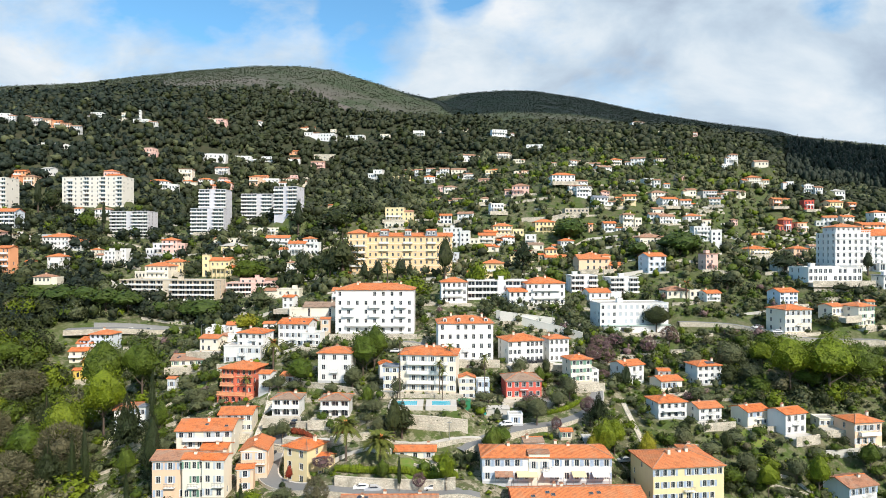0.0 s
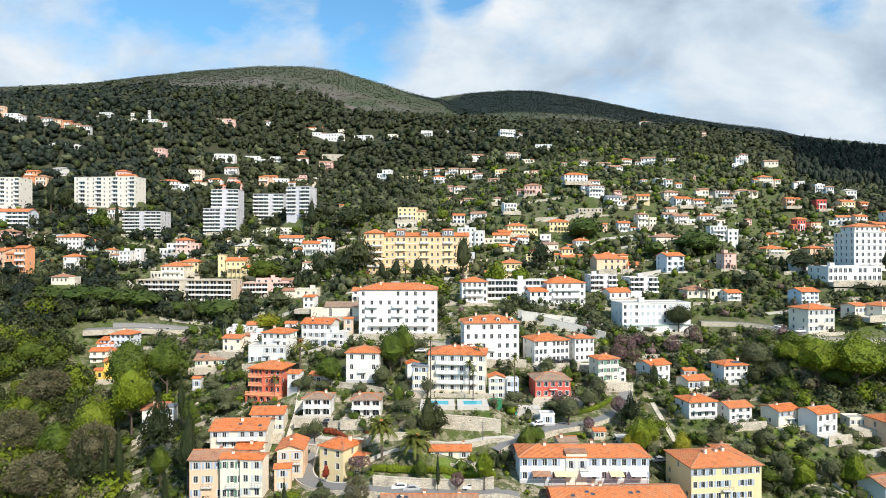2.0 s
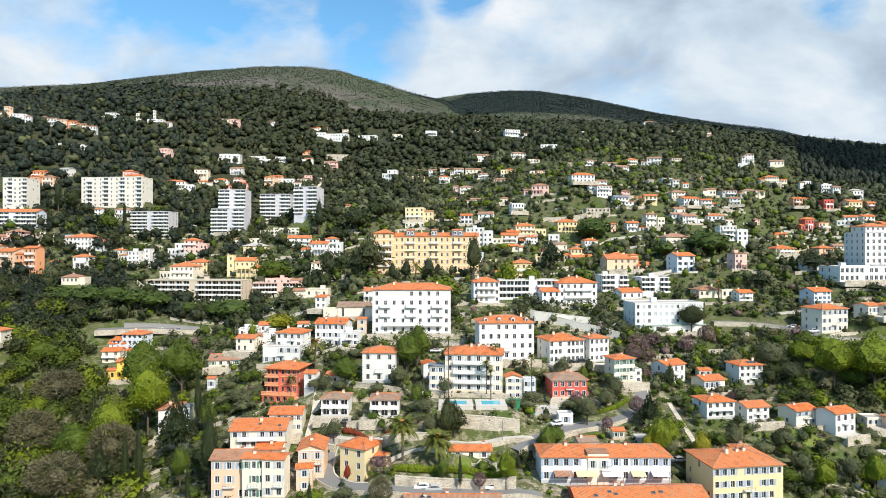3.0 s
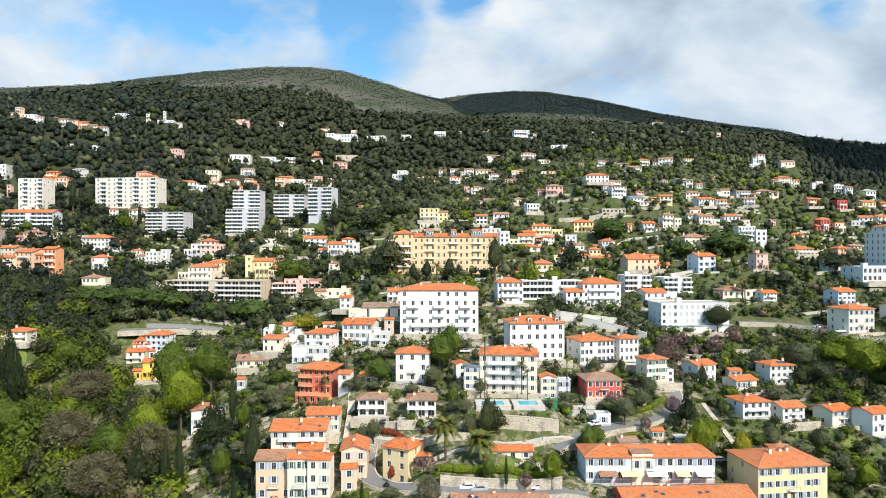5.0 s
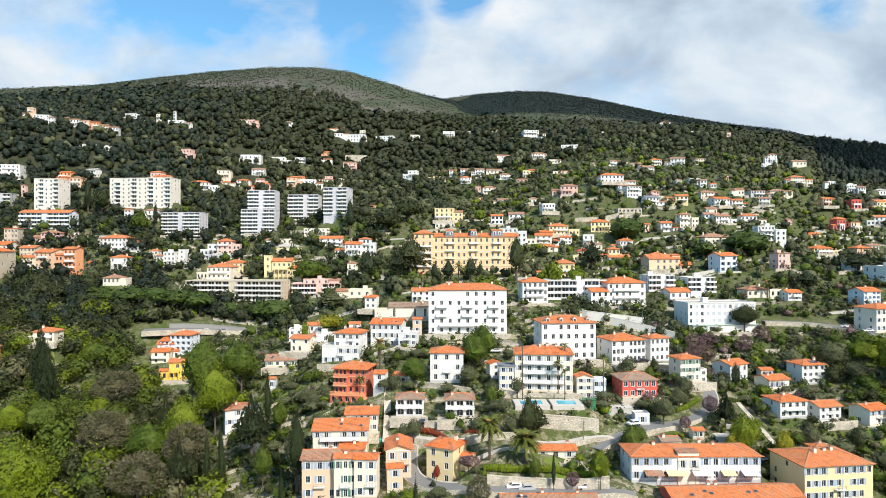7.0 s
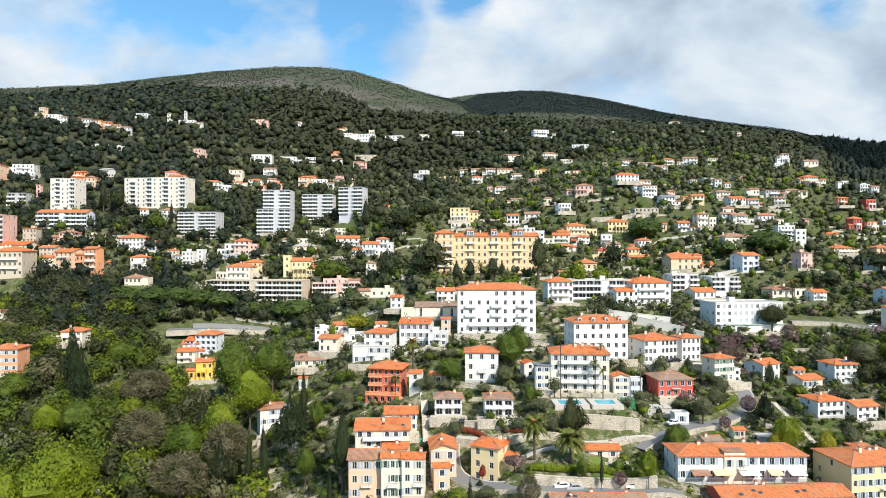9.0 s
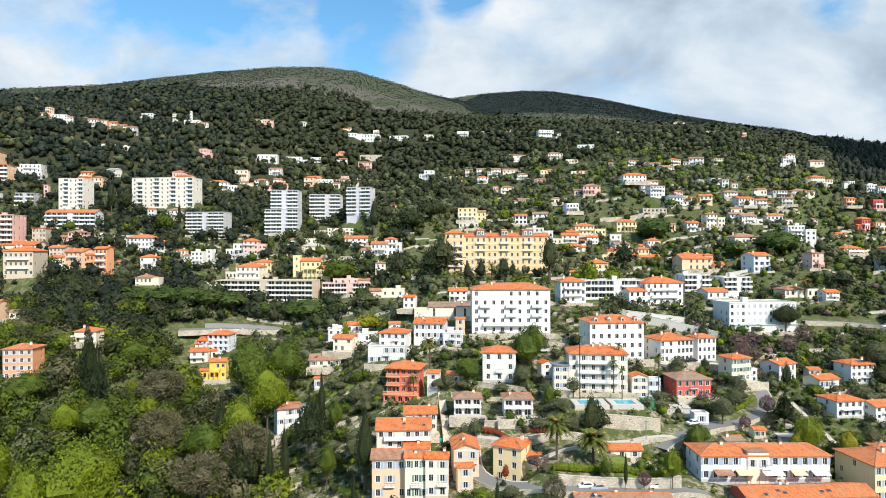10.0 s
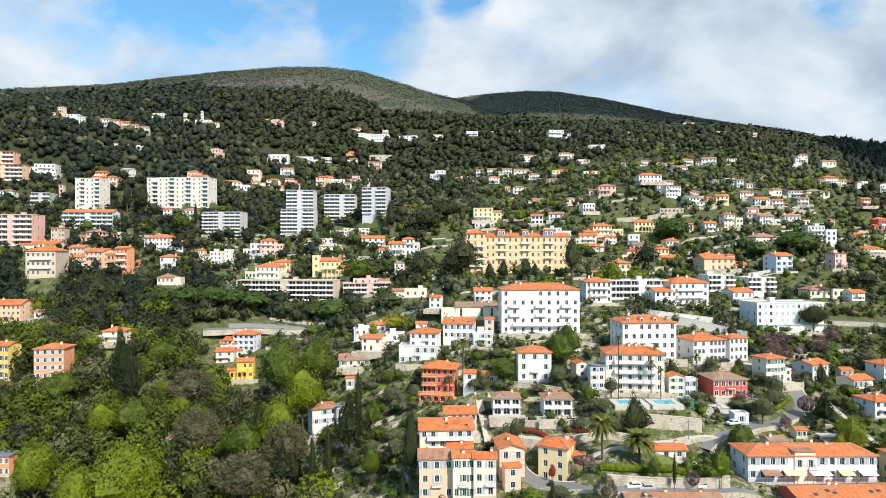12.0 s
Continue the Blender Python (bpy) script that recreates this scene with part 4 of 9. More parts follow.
plot("house", -384.2, 489.0, 116.5, 14.0, 10.0, 5.9, 8, "flat", "white", "pale", 2, 5)
plot("house", -308.2, 525.4, 123.1, 7.1, 6.0, 3.9, 0, "flat", "cream", "pale", 1, 2)
plot("villa", -41.1, 670.1, 141.3, 19.7, 9.0, 5.0, 0, "hip", "white", "terracotta", 1, 4)
plot("house", -26.4, 655.0, 138.8, 8.1, 6.9, 6.1, 0, "gable", "white", "terracotta", 2, 2)
plot("house", -40.7, 639.3, 130.4, 13.4, 8.0, 5.9, 0, "flat", "yellow", "pale", 1, 3)
plot("house", -12.4, 653.8, 139.8, 11.6, 8.0, 6.1, 0, "gable", "white", "terracotta", 2, 3)
plot("house", -13.5, 625.3, 127.1, 11.1, 9.0, 7.0, 8, "hip", "white", "orange", 2, 3)
plot("house", 1.6, 641.0, 135.9, 9.9, 8.4, 8.3, 0, "gable", "white", "terracotta", 3, 3)
plot("house", 16.4, 640.1, 139.3, 15.6, 9.0, 4.2, 0, "gable", "cream", "terracotta", 1, 4)
plot("house", 26.1, 614.1, 130.9, 11.9, 9.0, 4.6, 5, "hip", "white", "terracotta", 2, 3)
plot("house", 45.0, 600.7, 129.9, 6.3, 5.3, 7.8, 0, "flat", "yellow", "pale", 2, 2)
plot("house", 69.7, 577.3, 127.1, 4.9, 4.2, 6.4, 0, "flat", "cream", "pale", 2, 1)
plot("house", 77.9, 573.4, 127.7, 7.9, 6.8, 5.9, 0, "flat", "peach", "terracotta", 2, 2)
plot("house", 40.8, 590.5, 124.3, 7.6, 6.5, 3.3, 0, "gable", "pink", "terracotta", 1, 2)
plot("villa", 91.6, 463.0, 109.9, 17.7, 11.0, 6.4, 4, "hip", "white", "orange", 2, 6, "arch")
plot("house", 98.2, 455.6, 102.3, 8.3, 7.0, 5.1, 5, "flat", "white", "terracotta", 2, 4)
plot("house", 59.2, 464.6, 101.0, 12.9, 10.0, 7.3, -6, "hip", "pink", "terracotta", 2, 4)
plot("house", 51.7, 477.3, 101.7, 6.3, 5.3, 4.4, 0, "gable", "pink", "terracotta", 1, 2)
plot("house", 7.6, 583.4, 112.8, 13.3, 9.0, 6.5, 8, "hip", "cream", "terracotta", 2, 3)
plot("house", 32.9, 467.0, 94.4, 8.5, 7.2, 4.3, 5, "hip", "cream", "terracotta", 1, 3)
plot("house", -2.8, 550.9, 100.6, 8.4, 7.2, 6.1, 0, "flat", "peach", "terracotta", 2, 2)
plot("house", 12.7, 504.9, 96.3, 9.2, 7.8, 4.7, 0, "gable", "cream", "terracotta", 1, 3)
plot("house", 39.1, 438.6, 86.1, 9.2, 7.9, 6.5, 10, "flat", "white", "pale", 2, 4)
plot("house", -36.1, 455.0, 80.9, 14.3, 9.0, 9.7, -5, "flat", "yellow", "pale", 3, 4)
plot("house", 2.1, 440.4, 78.1, 8.4, 7.1, 6.1, 0, "gable", "white", "orange", 2, 3, "loggia")
plot("house", 15.7, 439.8, 79.7, 10.7, 9.0, 5.7, -12, "gable", "white", "terracotta", 2, 3)
plot("house", 68.1, 406.3, 71.3, 13.2, 10.0, 6.8, 4, "hip", "yellow", "orange", 2, 5)
plot("house", 39.7, 403.8, 69.4, 12.8, 9.0, 6.0, 5, "hip", "yellow", "orange", 2, 5)
plot("house", 103.7, 448.2, 98.3, 11.3, 9.6, 7.9, 8, "flat", "white", "terracotta", 3, 5)
plot("house", 119.9, 450.8, 98.0, 6.2, 5.3, 4.6, 0, "hip", "pink", "terracotta", 2, 3)
plot("house", 132.9, 433.5, 91.3, 8.6, 7.3, 6.4, -8, "gable", "yellow", "orange", 2, 3)
plot("house", 128.5, 441.9, 93.2, 6.0, 5.1, 3.7, 0, "gable", "yellow", "orange", 1, 2)
plot("house", 161.3, 453.8, 97.0, 12.4, 9.0, 5.1, 5, "hip", "cream", "terracotta", 2, 5)
plot("house", 113.4, 437.0, 91.2, 10.0, 8.5, 5.7, 8, "gable", "white", "slate", 2, 4)
plot("house", 162.0, 434.4, 90.1, 11.8, 9.0, 5.6, 10, "gable", "white", "orange", 2, 5)
plot("house", 174.1, 436.9, 89.5, 7.2, 6.2, 5.3, -8, "gable", "white", "orange", 2, 3)
plot("house", 206.1, 470.4, 99.2, 11.4, 9.0, 5.7, 5, "flat", "grey", "terracotta", 2, 5)
plot("house", 190.5, 467.4, 100.2, 7.2, 6.1, 5.2, 0, "gable", "cream", "terracotta", 1, 3)
plot("house", 227.1, 480.3, 100.4, 11.9, 9.0, 5.3, -5, "hip", "cream", "terracotta", 1, 5)
plot("house", 202.4, 453.8, 92.3, 7.6, 6.4, 5.1, -18, "gable", "white", "terracotta", 2, 3)
plot("house", 241.4, 427.0, 74.4, 6.9, 5.9, 6.7, 8, "hip", "red", "orange", 2, 4)
plot("house", 165.8, 403.8, 74.5, 9.8, 8.3, 7.5, -8, "hip", "white", "orange", 2, 4)
plot("house", 148.6, 403.5, 76.4, 10.0, 8.5, 5.2, 5, "gable", "white", "terracotta", 2, 5)
plot("house", 198.0, 414.0, 76.0, 4.3, 3.6, 3.8, 0, "hip", "pink", "terracotta", 2, 3)
plot("house", 149.5, 351.5, 64.4, 9.3, 7.9, 8.5, -5, "flat", "white", "pale", 3, 5, "balcony")
plot("house", 121.2, 397.6, 73.6, 7.5, 6.4, 8.9, 8, "hip", "cream", "terracotta", 3, 3)
plot("house", 109.1, 398.5, 71.0, 7.6, 6.5, 5.9, 0, "gable", "white", "orange", 2, 3)
plot("house", 97.1, 400.5, 71.1, 2.9, 3.0, 5.2, 0, "gable", "peach", "orange", 2, 1)
plot("house", 148.7, 421.2, 83.4, 7.4, 6.3, 4.3, 0, "gable", "cream", "terracotta", 1, 3)
plot("house", 287.1, 477.9, 90.6, 7.7, 6.5, 7.5, 0, "flat", "red", "pale", 2, 3)
plot("house", 308.6, 478.2, 88.4, 11.5, 9.8, 8.4, 8, "gable", "yellow", "orange", 2, 4)
plot("house", 329.3, 490.1, 91.3, 6.4, 5.4, 5.5, 0, "gable", "orange", "orange", 2, 2)
plot("house", 239.0, 422.5, 72.1, 6.8, 5.8, 8.2, 10, "hip", "red", "orange", 2, 3)
plot("house", 248.9, 422.5, 71.4, 7.3, 6.2, 6.7, 10, "flat", "peach", "orange", 2, 3)
plot("house", 280.0, 440.7, 76.7, 8.7, 7.4, 6.1, -20, "gable", "white", "orange", 2, 3)
plot("house", 297.0, 446.6, 77.8, 8.6, 7.3, 5.8, 0, "gable", "cream", "orange", 2, 3)
plot("house", 326.9, 456.1, 79.0, 9.5, 8.1, 8.5, 5, "hip", "white", "orange", 2, 4)
plot("house", 332.4, 511.8, 100.3, 10.5, 8.9, 8.5, 0, "hip", "white", "pale", 2, 4, "balcony")
plot("house", 315.2, 525.4, 108.2, 8.5, 7.2, 6.8, 0, "flat", "white", "pale", 2, 4)
plot("house", 322.2, 522.5, 106.0, 6.4, 5.4, 6.8, 0, "gable", "white", "terracotta", 2, 3)
plot("house", 208.7, 355.6, 53.7, 8.8, 7.5, 6.6, 4, "hip", "peach", "orange", 2, 5)
plot("house", 233.3, 382.3, 56.1, 6.6, 5.6, 5.7, 0, "gable", "cream", "terracotta", 2, 3)
plot("house", 301.5, 440.7, 75.1, 4.7, 4.0, 3.7, 0, "gable", "orange", "orange", 1, 2)
plot("house", 297.6, 421.1, 71.3, 16.6, 9.0, 5.5, 0, "gable", "orange", "orange", 2, 6)
plot("apartment_building", -412.4, 479.1, 114.5, 29.0, 12.0, 12.9, 6, "flat", "peach", "orange", 4, 9, "balcony")
plot("apartment_building", -428.6, 496.4, 129.9, 23.2, 12.0, 10.6, 6, "flat", "peach", "orange", 3, 8, "balcony")
plot("apartment_building", -318.4, 431.9, 89.4, 17.2, 14.0, 21.2, 0, "flat", "ivory", "pale", 7, 5, "apt")
plot("apartment_building", -273.0, 474.1, 93.1, 50.0, 15.0, 22.9, -6, "flat", "ivory", "pale", 7, 11, "apt")
plot("apartment_building", -265.1, 483.6, 116.6, 8.8, 7.5, 5.4, -6, "hip", "pink", "orange", 1, 3)
plot("apartment_building", -257.8, 476.5, 113.2, 12.1, 7.0, 4.4, -6, "gable", "peach", "orange", 1, 3)
plot("apartment_building", -362.5, 448.4, 92.7, 13.0, 11.0, 9.2, 6, "flat", "grey", "pale", 3, 5, "balcony")
plot("apartment_building", -306.1, 411.2, 74.3, 32.2, 12.0, 11.1, 4, "gable", "bluewhite", "orange", 4, 9, "balcony")
plot("apartment_building", -328.5, 366.8, 62.5, 28.0, 14.0, 18.7, 4, "flat", "pink", "pale", 6, 8, "balcony")
plot("apartment_building", -225.7, 438.0, 67.4, 27.8, 14.0, 19.5, -4, "flat", "greywhite", "pale", 8, 7, "balcony")
plot("apartment_building", -173.2, 447.6, 70.8, 24.1, 14.0, 18.7, 0, "flat", "greywhite", "pale", 7, 6, "balcony")
plot("apartment_building", -174.4, 460.9, 77.9, 20.2, 14.0, 26.9, 0, "flat", "greywhite", "pale", 10, 5, "balcony")
plot("apartment_building", -148.6, 485.9, 83.4, 24.2, 14.0, 20.3, 0, "flat", "greywhite", "pale", 7, 6, "balcony")
plot("apartment_building", -117.7, 455.2, 86.9, 18.1, 14.0, 19.4, -10, "flat", "greywhite", "pale", 7, 5, "balcony")
plot("villa", -276.8, 318.7, 45.6, 14.8, 14.0, 13.9, 6, "hip", "beige", "orange", 3, 6, "balcony")
plot("villa", -309.3, 365.6, 59.5, 21.1, 12.0, 3.7, 0, "gable", "cream", "orange", 1, 6)
plot("house", -281.9, 358.6, 53.4, 8.9, 7.6, 8.0, 0, "gable", "beige", "orange", 3, 4)
plot("house", -278.7, 352.8, 50.9, 8.3, 7.1, 4.9, 0, "gable", "cream", "orange", 2, 4)
plot("house", -268.6, 352.8, 49.6, 12.4, 10.5, 9.2, -14, "gable", "peach", "orange", 3, 4)
plot("house", -247.1, 342.7, 46.4, 7.4, 6.3, 14.3, -6, "gable", "orange", "orange", 4, 3, "balcony")
plot("house", -305.7, 378.6, 64.4, 8.0, 6.8, 9.1, 5, "flat", "stone", "orange", 3, 4)
plot("house", -269.1, 336.9, 44.8, 8.0, 6.8, 5.6, 0, "flat", "white", "pale", 2, 2)
plot("house", -290.9, 392.7, 65.2, 10.3, 8.8, 6.2, 8, "hip", "pink", "terracotta", 2, 4)
plot("house", -280.4, 393.8, 63.8, 5.5, 4.7, 5.1, 0, "flat", "stone", "pale", 1, 2)
plot("villa", -252.7, 397.7, 59.0, 17.9, 12.0, 8.9, -4, "hip", "white", "orange", 3, 7, "classical")
plot("house", -228.4, 359.2, 48.4, 9.1, 7.7, 7.3, 5, "hip", "white", "orange", 2, 4)
plot("house", -215.4, 327.3, 41.5, 8.9, 7.6, 3.6, 0, "hip", "cream", "terracotta", 1, 4)
plot("house", -221.3, 387.9, 53.5, 5.7, 4.8, 6.1, 0, "hip", "cream", "orange", 2, 2)
plot("house", -208.9, 382.1, 50.4, 7.6, 6.5, 8.2, -6, "flat", "white", "pale", 3, 3)
plot("house", -192.0, 414.1, 56.1, 10.2, 8.7, 7.7, 0, "flat", "white", "pale", 2, 3)
plot("house", -183.6, 409.1, 56.9, 10.0, 8.5, 9.1, 5, "hip", "pink", "orange", 3, 3)
plot("villa", -171.6, 365.3, 42.3, 14.6, 11.0, 7.5, -5, "hip", "cream", "orange", 2, 5, "balcony")
plot("house", -166.0, 376.1, 44.9, 11.0, 9.3, 7.3, 0, "hip", "yellow", "orange", 2, 4)
plot("house", -134.1, 366.4, 43.6, 11.6, 9.9, 9.5, 0, "gable", "yellow", "orange", 2, 4)
plot("house", -142.5, 366.4, 43.6, 4.4, 3.7, 12.6, 0, "flat", "yellow", "pale", 3, 1, "arch")
plot("villa", -142.0, 411.6, 56.5, 15.3, 10.0, 5.7, 4, "hip", "yellow", "pale", 2, 4)
plot("villa", -114.5, 421.5, 61.8, 15.7, 10.0, 5.9, 4, "gable", "white", "orange", 2, 4)
plot("villa", -129.5, 446.2, 70.7, 18.8, 10.0, 4.6, 4, "flat", "cream", "pale", 2, 6)
plot("house", -151.0, 432.3, 63.9, 13.0, 8.0, 3.6, 0, "flat", "cream", "pale", 1, 4)
plot("house", -96.5, 402.3, 56.1, 11.1, 9.4, 7.5, -5, "gable", "white", "orange", 2, 4)
plot("house", -89.5, 405.6, 56.1, 7.6, 6.5, 10.9, -8, "hip", "white", "orange", 3, 3)
plot("house", -93.0, 374.8, 44.2, 5.9, 5.1, 7.3, 0, "hip", "cream", "terracotta", 2, 2)
plot("apartment_building", -155.7, 343.3, 31.2, 56.8, 14.0, 11.1, -7, "flat", "beige", "pale", 4, 13, "balcony")
plot("apartment_building", -109.4, 347.6, 32.4, 27.2, 13.0, 8.1, 8, "flat", "pink", "pale", 3, 8, "balcony")
plot("house", -111.4, 357.3, 39.3, 14.8, 9.0, 3.3, 8, "flat", "pink", "pale", 1, 4)
plot("house", -69.7, 273.8, 33.3, 5.2, 4.4, 5.1, -14, "gable", "white", "orange", 2, 2)
plot("house", -47.3, 283.9, 35.8, 8.3, 7.1, 4.7, 0, "gable", "white", "orange", 2, 3)
plot("villa", -51.5, 265.0, 30.2, 18.0, 9.0, 4.7, 0, "gable", "cream", "brown", 1, 4, "arch")
plot("house", -80.5, 316.4, 34.9, 11.8, 8.0, 4.1, 0, "flat", "cream", "pale", 1, 3)
plot("hotel", -27.2, 242.4, 26.0, 31.1, 14.0, 17.8, 0, "hip", "white", "orange", 5, 9, "big")
plot("house", -60.0, 244.0, 20.8, 12.3, 10.5, 9.3, -8, "gable", "white", "orange", 3, 5)
plot("house", -50.8, 234.5, 22.7, 7.1, 6.0, 4.8, -8, "flat", "white", "pale", 2, 3)
plot("house", -47.4, 245.2, 26.1, 3.7, 3.1, 5.7, 0, "gable", "peach", "orange", 2, 1)
plot("house", 5.1, 278.0, 35.2, 11.8, 10.0, 9.8, 4, "hip", "white", "orange", 3, 5, "balcony")
plot("apartment_building", 25.6, 284.7, 36.4, 28.1, 12.0, 8.7, 0, "flat", "white", "pale", 3, 8, "balcony")
plot("villa", 47.1, 279.0, 34.0, 18.0, 13.0, 10.4, 6, "hip", "white", "orange", 3, 6, "balcony")
plot("hotel", 8.2, 218.9, 20.0, 19.8, 13.0, 13.4, 4, "mansard", "white", "orange", 4, 7)
plot("house", 47.7, 361.6, 52.6, 8.9, 7.5, 6.4, 4, "hip", "yellow", "red", 2, 4)
plot("house", 25.5, 314.8, 44.2, 11.0, 9.4, 8.5, -8, "hip", "yellow", "orange", 2, 4)
plot("house", 28.5, 396.7, 63.4, 10.8, 9.0, 5.5, -8, "gable", "cream", "orange", 2, 3)
plot("house", 31.6, 401.5, 66.0, 8.7, 7.4, 5.2, 0, "gable", "yellow", "orange", 2, 3)
plot("house", 42.5, 393.8, 63.3, 7.7, 6.5, 4.4, 8, "hip", "white", "orange", 2, 3)
plot("house", 55.9, 388.9, 61.8, 6.9, 5.9, 7.2, -10, "flat", "white", "pale", 2, 2)
plot("house", 63.6, 358.4, 53.0, 6.7, 5.7, 7.0, 0, "hip", "yellow", "orange", 2, 3)
plot("house", 77.8, 381.2, 58.2, 8.4, 7.1, 7.1, 6, "hip", "white", "orange", 2, 4)
plot("house", 65.6, 353.6, 52.1, 12.3, 8.0, 3.0, 0, "gable", "white", "orange", 1, 4)
plot("house", 29.7, 384.2, 58.2, 6.5, 5.5, 3.6, 0, "gable", "cream", "orange", 1, 2)
plot("house", 15.3, 324.1, 45.2, 4.5, 3.8, 2.4, 0, "gable", "cream", "orange", 1, 2)
plot("villa", 79.5, 320.6, 48.6, 16.3, 12.0, 6.2, 3, "gable", "peach", "orange", 2, 5, "arch")
plot("house", 86.6, 323.1, 48.5, 4.3, 3.6, 8.1, 3, "hip", "peach", "orange", 2, 2)
plot("house", 82.9, 338.8, 50.8, 9.2, 7.8, 5.7, 3, "hip", "peach", "orange", 2, 4)
plot("apartment_building", 67.9, 292.9, 39.5, 12.7, 10.8, 7.6, 2, "flat", "white", "pale", 3, 6, "balcony")
plot("apartment_building", 87.2, 292.9, 38.9, 13.7, 11.7, 7.1, 4, "flat", "white", "pale", 3, 6, "balcony")
plot("house", 72.1, 280.2, 36.7, 10.2, 8.6, 3.4, 10, "gable", "white", "orange", 1, 3)
plot("villa", 80.7, 257.0, 25.0, 29.7, 13.0, 11.9, 5, "flat", "white", "pale", 4, 12, "shuttered")
plot("house", 110.9, 315.4, 47.8, 10.5, 9.0, 8.5, 16, "gable", "bluewhite", "orange", 3, 3, "loggia")
plot("house", 137.4, 311.5, 49.4, 7.1, 6.1, 8.1, 14, "flat", "pink", "terracotta", 3, 3)
plot("villa", 119.3, 347.5, 61.5, 15.0, 11.0, 5.2, 8, "hip", "cream", "terracotta", 1, 7)
plot("house", 108.1, 280.4, 37.4, 10.4, 8.8, 3.6, 4, "hip", "cream", "terracotta", 1, 4)
plot("house", 122.9, 276.8, 36.4, 7.1, 6.0, 3.6, 12, "gable", "white", "orange", 2, 4)
plot("house", 181.9, 350.8, 56.2, 11.1, 9.5, 3.9, 4, "hip", "yellow", "orange", 2, 5)
plot("villa", 29.8, 218.9, 19.0, 13.3, 11.3, 8.1, 14, "hip", "white", "orange", 3, 8, "band")
plot("school", 42.6, 223.7, 18.5, 7.7, 6.5, 8.7, 14, "hip", "white", "orange", 3, 4, "bare")
plot("house", 153.9, 271.1, 35.1, 9.3, 7.9, 5.8, 14, "gable", "bluewhite", "orange", 3, 4, "loggia")
plot("house", 144.7, 248.2, 25.7, 12.5, 10.6, 9.7, 12, "hip", "cream", "orange", 3, 5)
plot("house", 162.6, 250.9, 32.3, 7.2, 6.1, 4.2, 22, "gable", "cream", "orange", 1, 3)
plot("house", 172.4, 248.1, 28.5, 9.8, 8.3, 8.3, 22, "hip", "cream", "orange", 3, 4)
plot("house", 186.6, 265.9, 34.4, 3.4, 3.0, 2.7, 0, "gable", "cream", "orange", 1, 2)
plot("house", 211.7, 286.3, 41.2, 9.6, 8.2, 6.1, 0, "flat", "white", "slate", 2, 4)
plot("house", -73.7, 233.1, 22.1, 10.5, 8.9, 5.8, -10, "hip", "white", "orange", 2, 4)
plot("house", -75.7, 229.7, 16.5, 14.2, 8.0, 6.8, -4, "flat", "white", "pale", 2, 5)
plot("house", -75.5, 264.5, 24.7, 4.8, 4.1, 2.9, 0, "gable", "white", "orange", 1, 1)
plot("house", -95.5, 248.5, 18.3, 8.0, 6.8, 5.3, -12, "gable", "cream", "orange", 2, 3, "arch")
plot("house", -95.6, 280.1, 21.6, 6.9, 5.9, 3.6, 10, "gable", "white", "orange", 1, 2)
plot("house", -101.4, 272.2, 18.9, 8.8, 7.5, 5.1, 10, "flat", "white", "pale", 2, 3)
plot("house", -86.5, 256.3, 20.8, 7.7, 6.5, 3.3, 0, "flat", "white", "pale", 1, 3)
plot("house", -106.0, 205.5, -2.4, 8.5, 7.2, 8.6, 24, "hip", "white", "terracotta", 3, 3, "far")
plot("house", -100.7, 204.4, -0.2, 2.2, 3.0, 7.2, 0, "flat", "white", "slate", 2, 1)
plot("house", -101.0, 240.8, 13.5, 12.0, 10.0, 2.7, 8, "gable", "cream", "terracotta", 1, 4)
plot("house", -100.8, 226.2, 7.7, 2.9, 3.0, 4.2, 0, "gable", "white", "orange", 1, 1)
plot("house", -151.6, 262.6, 3.8, 6.8, 5.8, 7.8, 8, "gable", "gold", "orange", 2, 3)
plot("house", -158.6, 281.8, 12.8, 10.0, 8.5, 7.8, -6, "hip", "bluewhite", "orange", 3, 4, "loggia")
plot("house", -165.3, 281.8, 9.7, 7.4, 6.3, 6.8, 8, "gable", "white", "orange", 2, 2)
plot("house", -165.1, 275.9, 8.2, 7.6, 6.5, 5.6, 8, "gable", "cream", "orange", 2, 2)
plot("house", -215.4, 230.4, 10.8, 10.5, 8.9, 11.6, 8, "hip", "orange", "orange", 4, 4)
plot("house", -236.1, 232.6, 10.3, 7.9, 6.7, 13.0, -4, "gable", "gold", "orange", 4, 4)
plot("house", -204.5, 255.2, 21.1, 8.6, 7.3, 4.7, 4, "hip", "cream", "orange", 2, 3)
plot("villa", -270.9, 282.3, 26.5, 16.7, 11.0, 7.9, 2, "gable", "peach", "orange", 3, 8)
plot("house", -256.1, 286.3, 27.4, 4.8, 4.1, 3.5, 0, "gable", "cream", "terracotta", 1, 2)
plot("house", -60.9, 179.0, 6.2, 9.3, 7.9, 5.3, 4, "gable", "cream", "orange", 2, 5)
plot("villa", -65.1, 166.0, 2.7, 14.7, 11.0, 7.9, 3, "gable", "cream", "orange", 3, 6, "balcony")
plot("house", -61.5, 163.1, 2.5, 6.5, 5.5, 3.9, 0, "gable", "peach", "orange", 1, 2)
plot("house", -67.6, 151.0, -2.4, 8.8, 7.5, 10.2, 2, "gable", "peach", "terracotta", 3, 3)
plot("house", -60.9, 149.1, -1.7, 5.6, 4.8, 10.4, 2, "gable", "cream", "orange", 3, 3)
plot("house", -55.9, 148.1, -0.8, 5.5, 4.7, 9.6, -3, "gable", "cream", "orange", 3, 2)
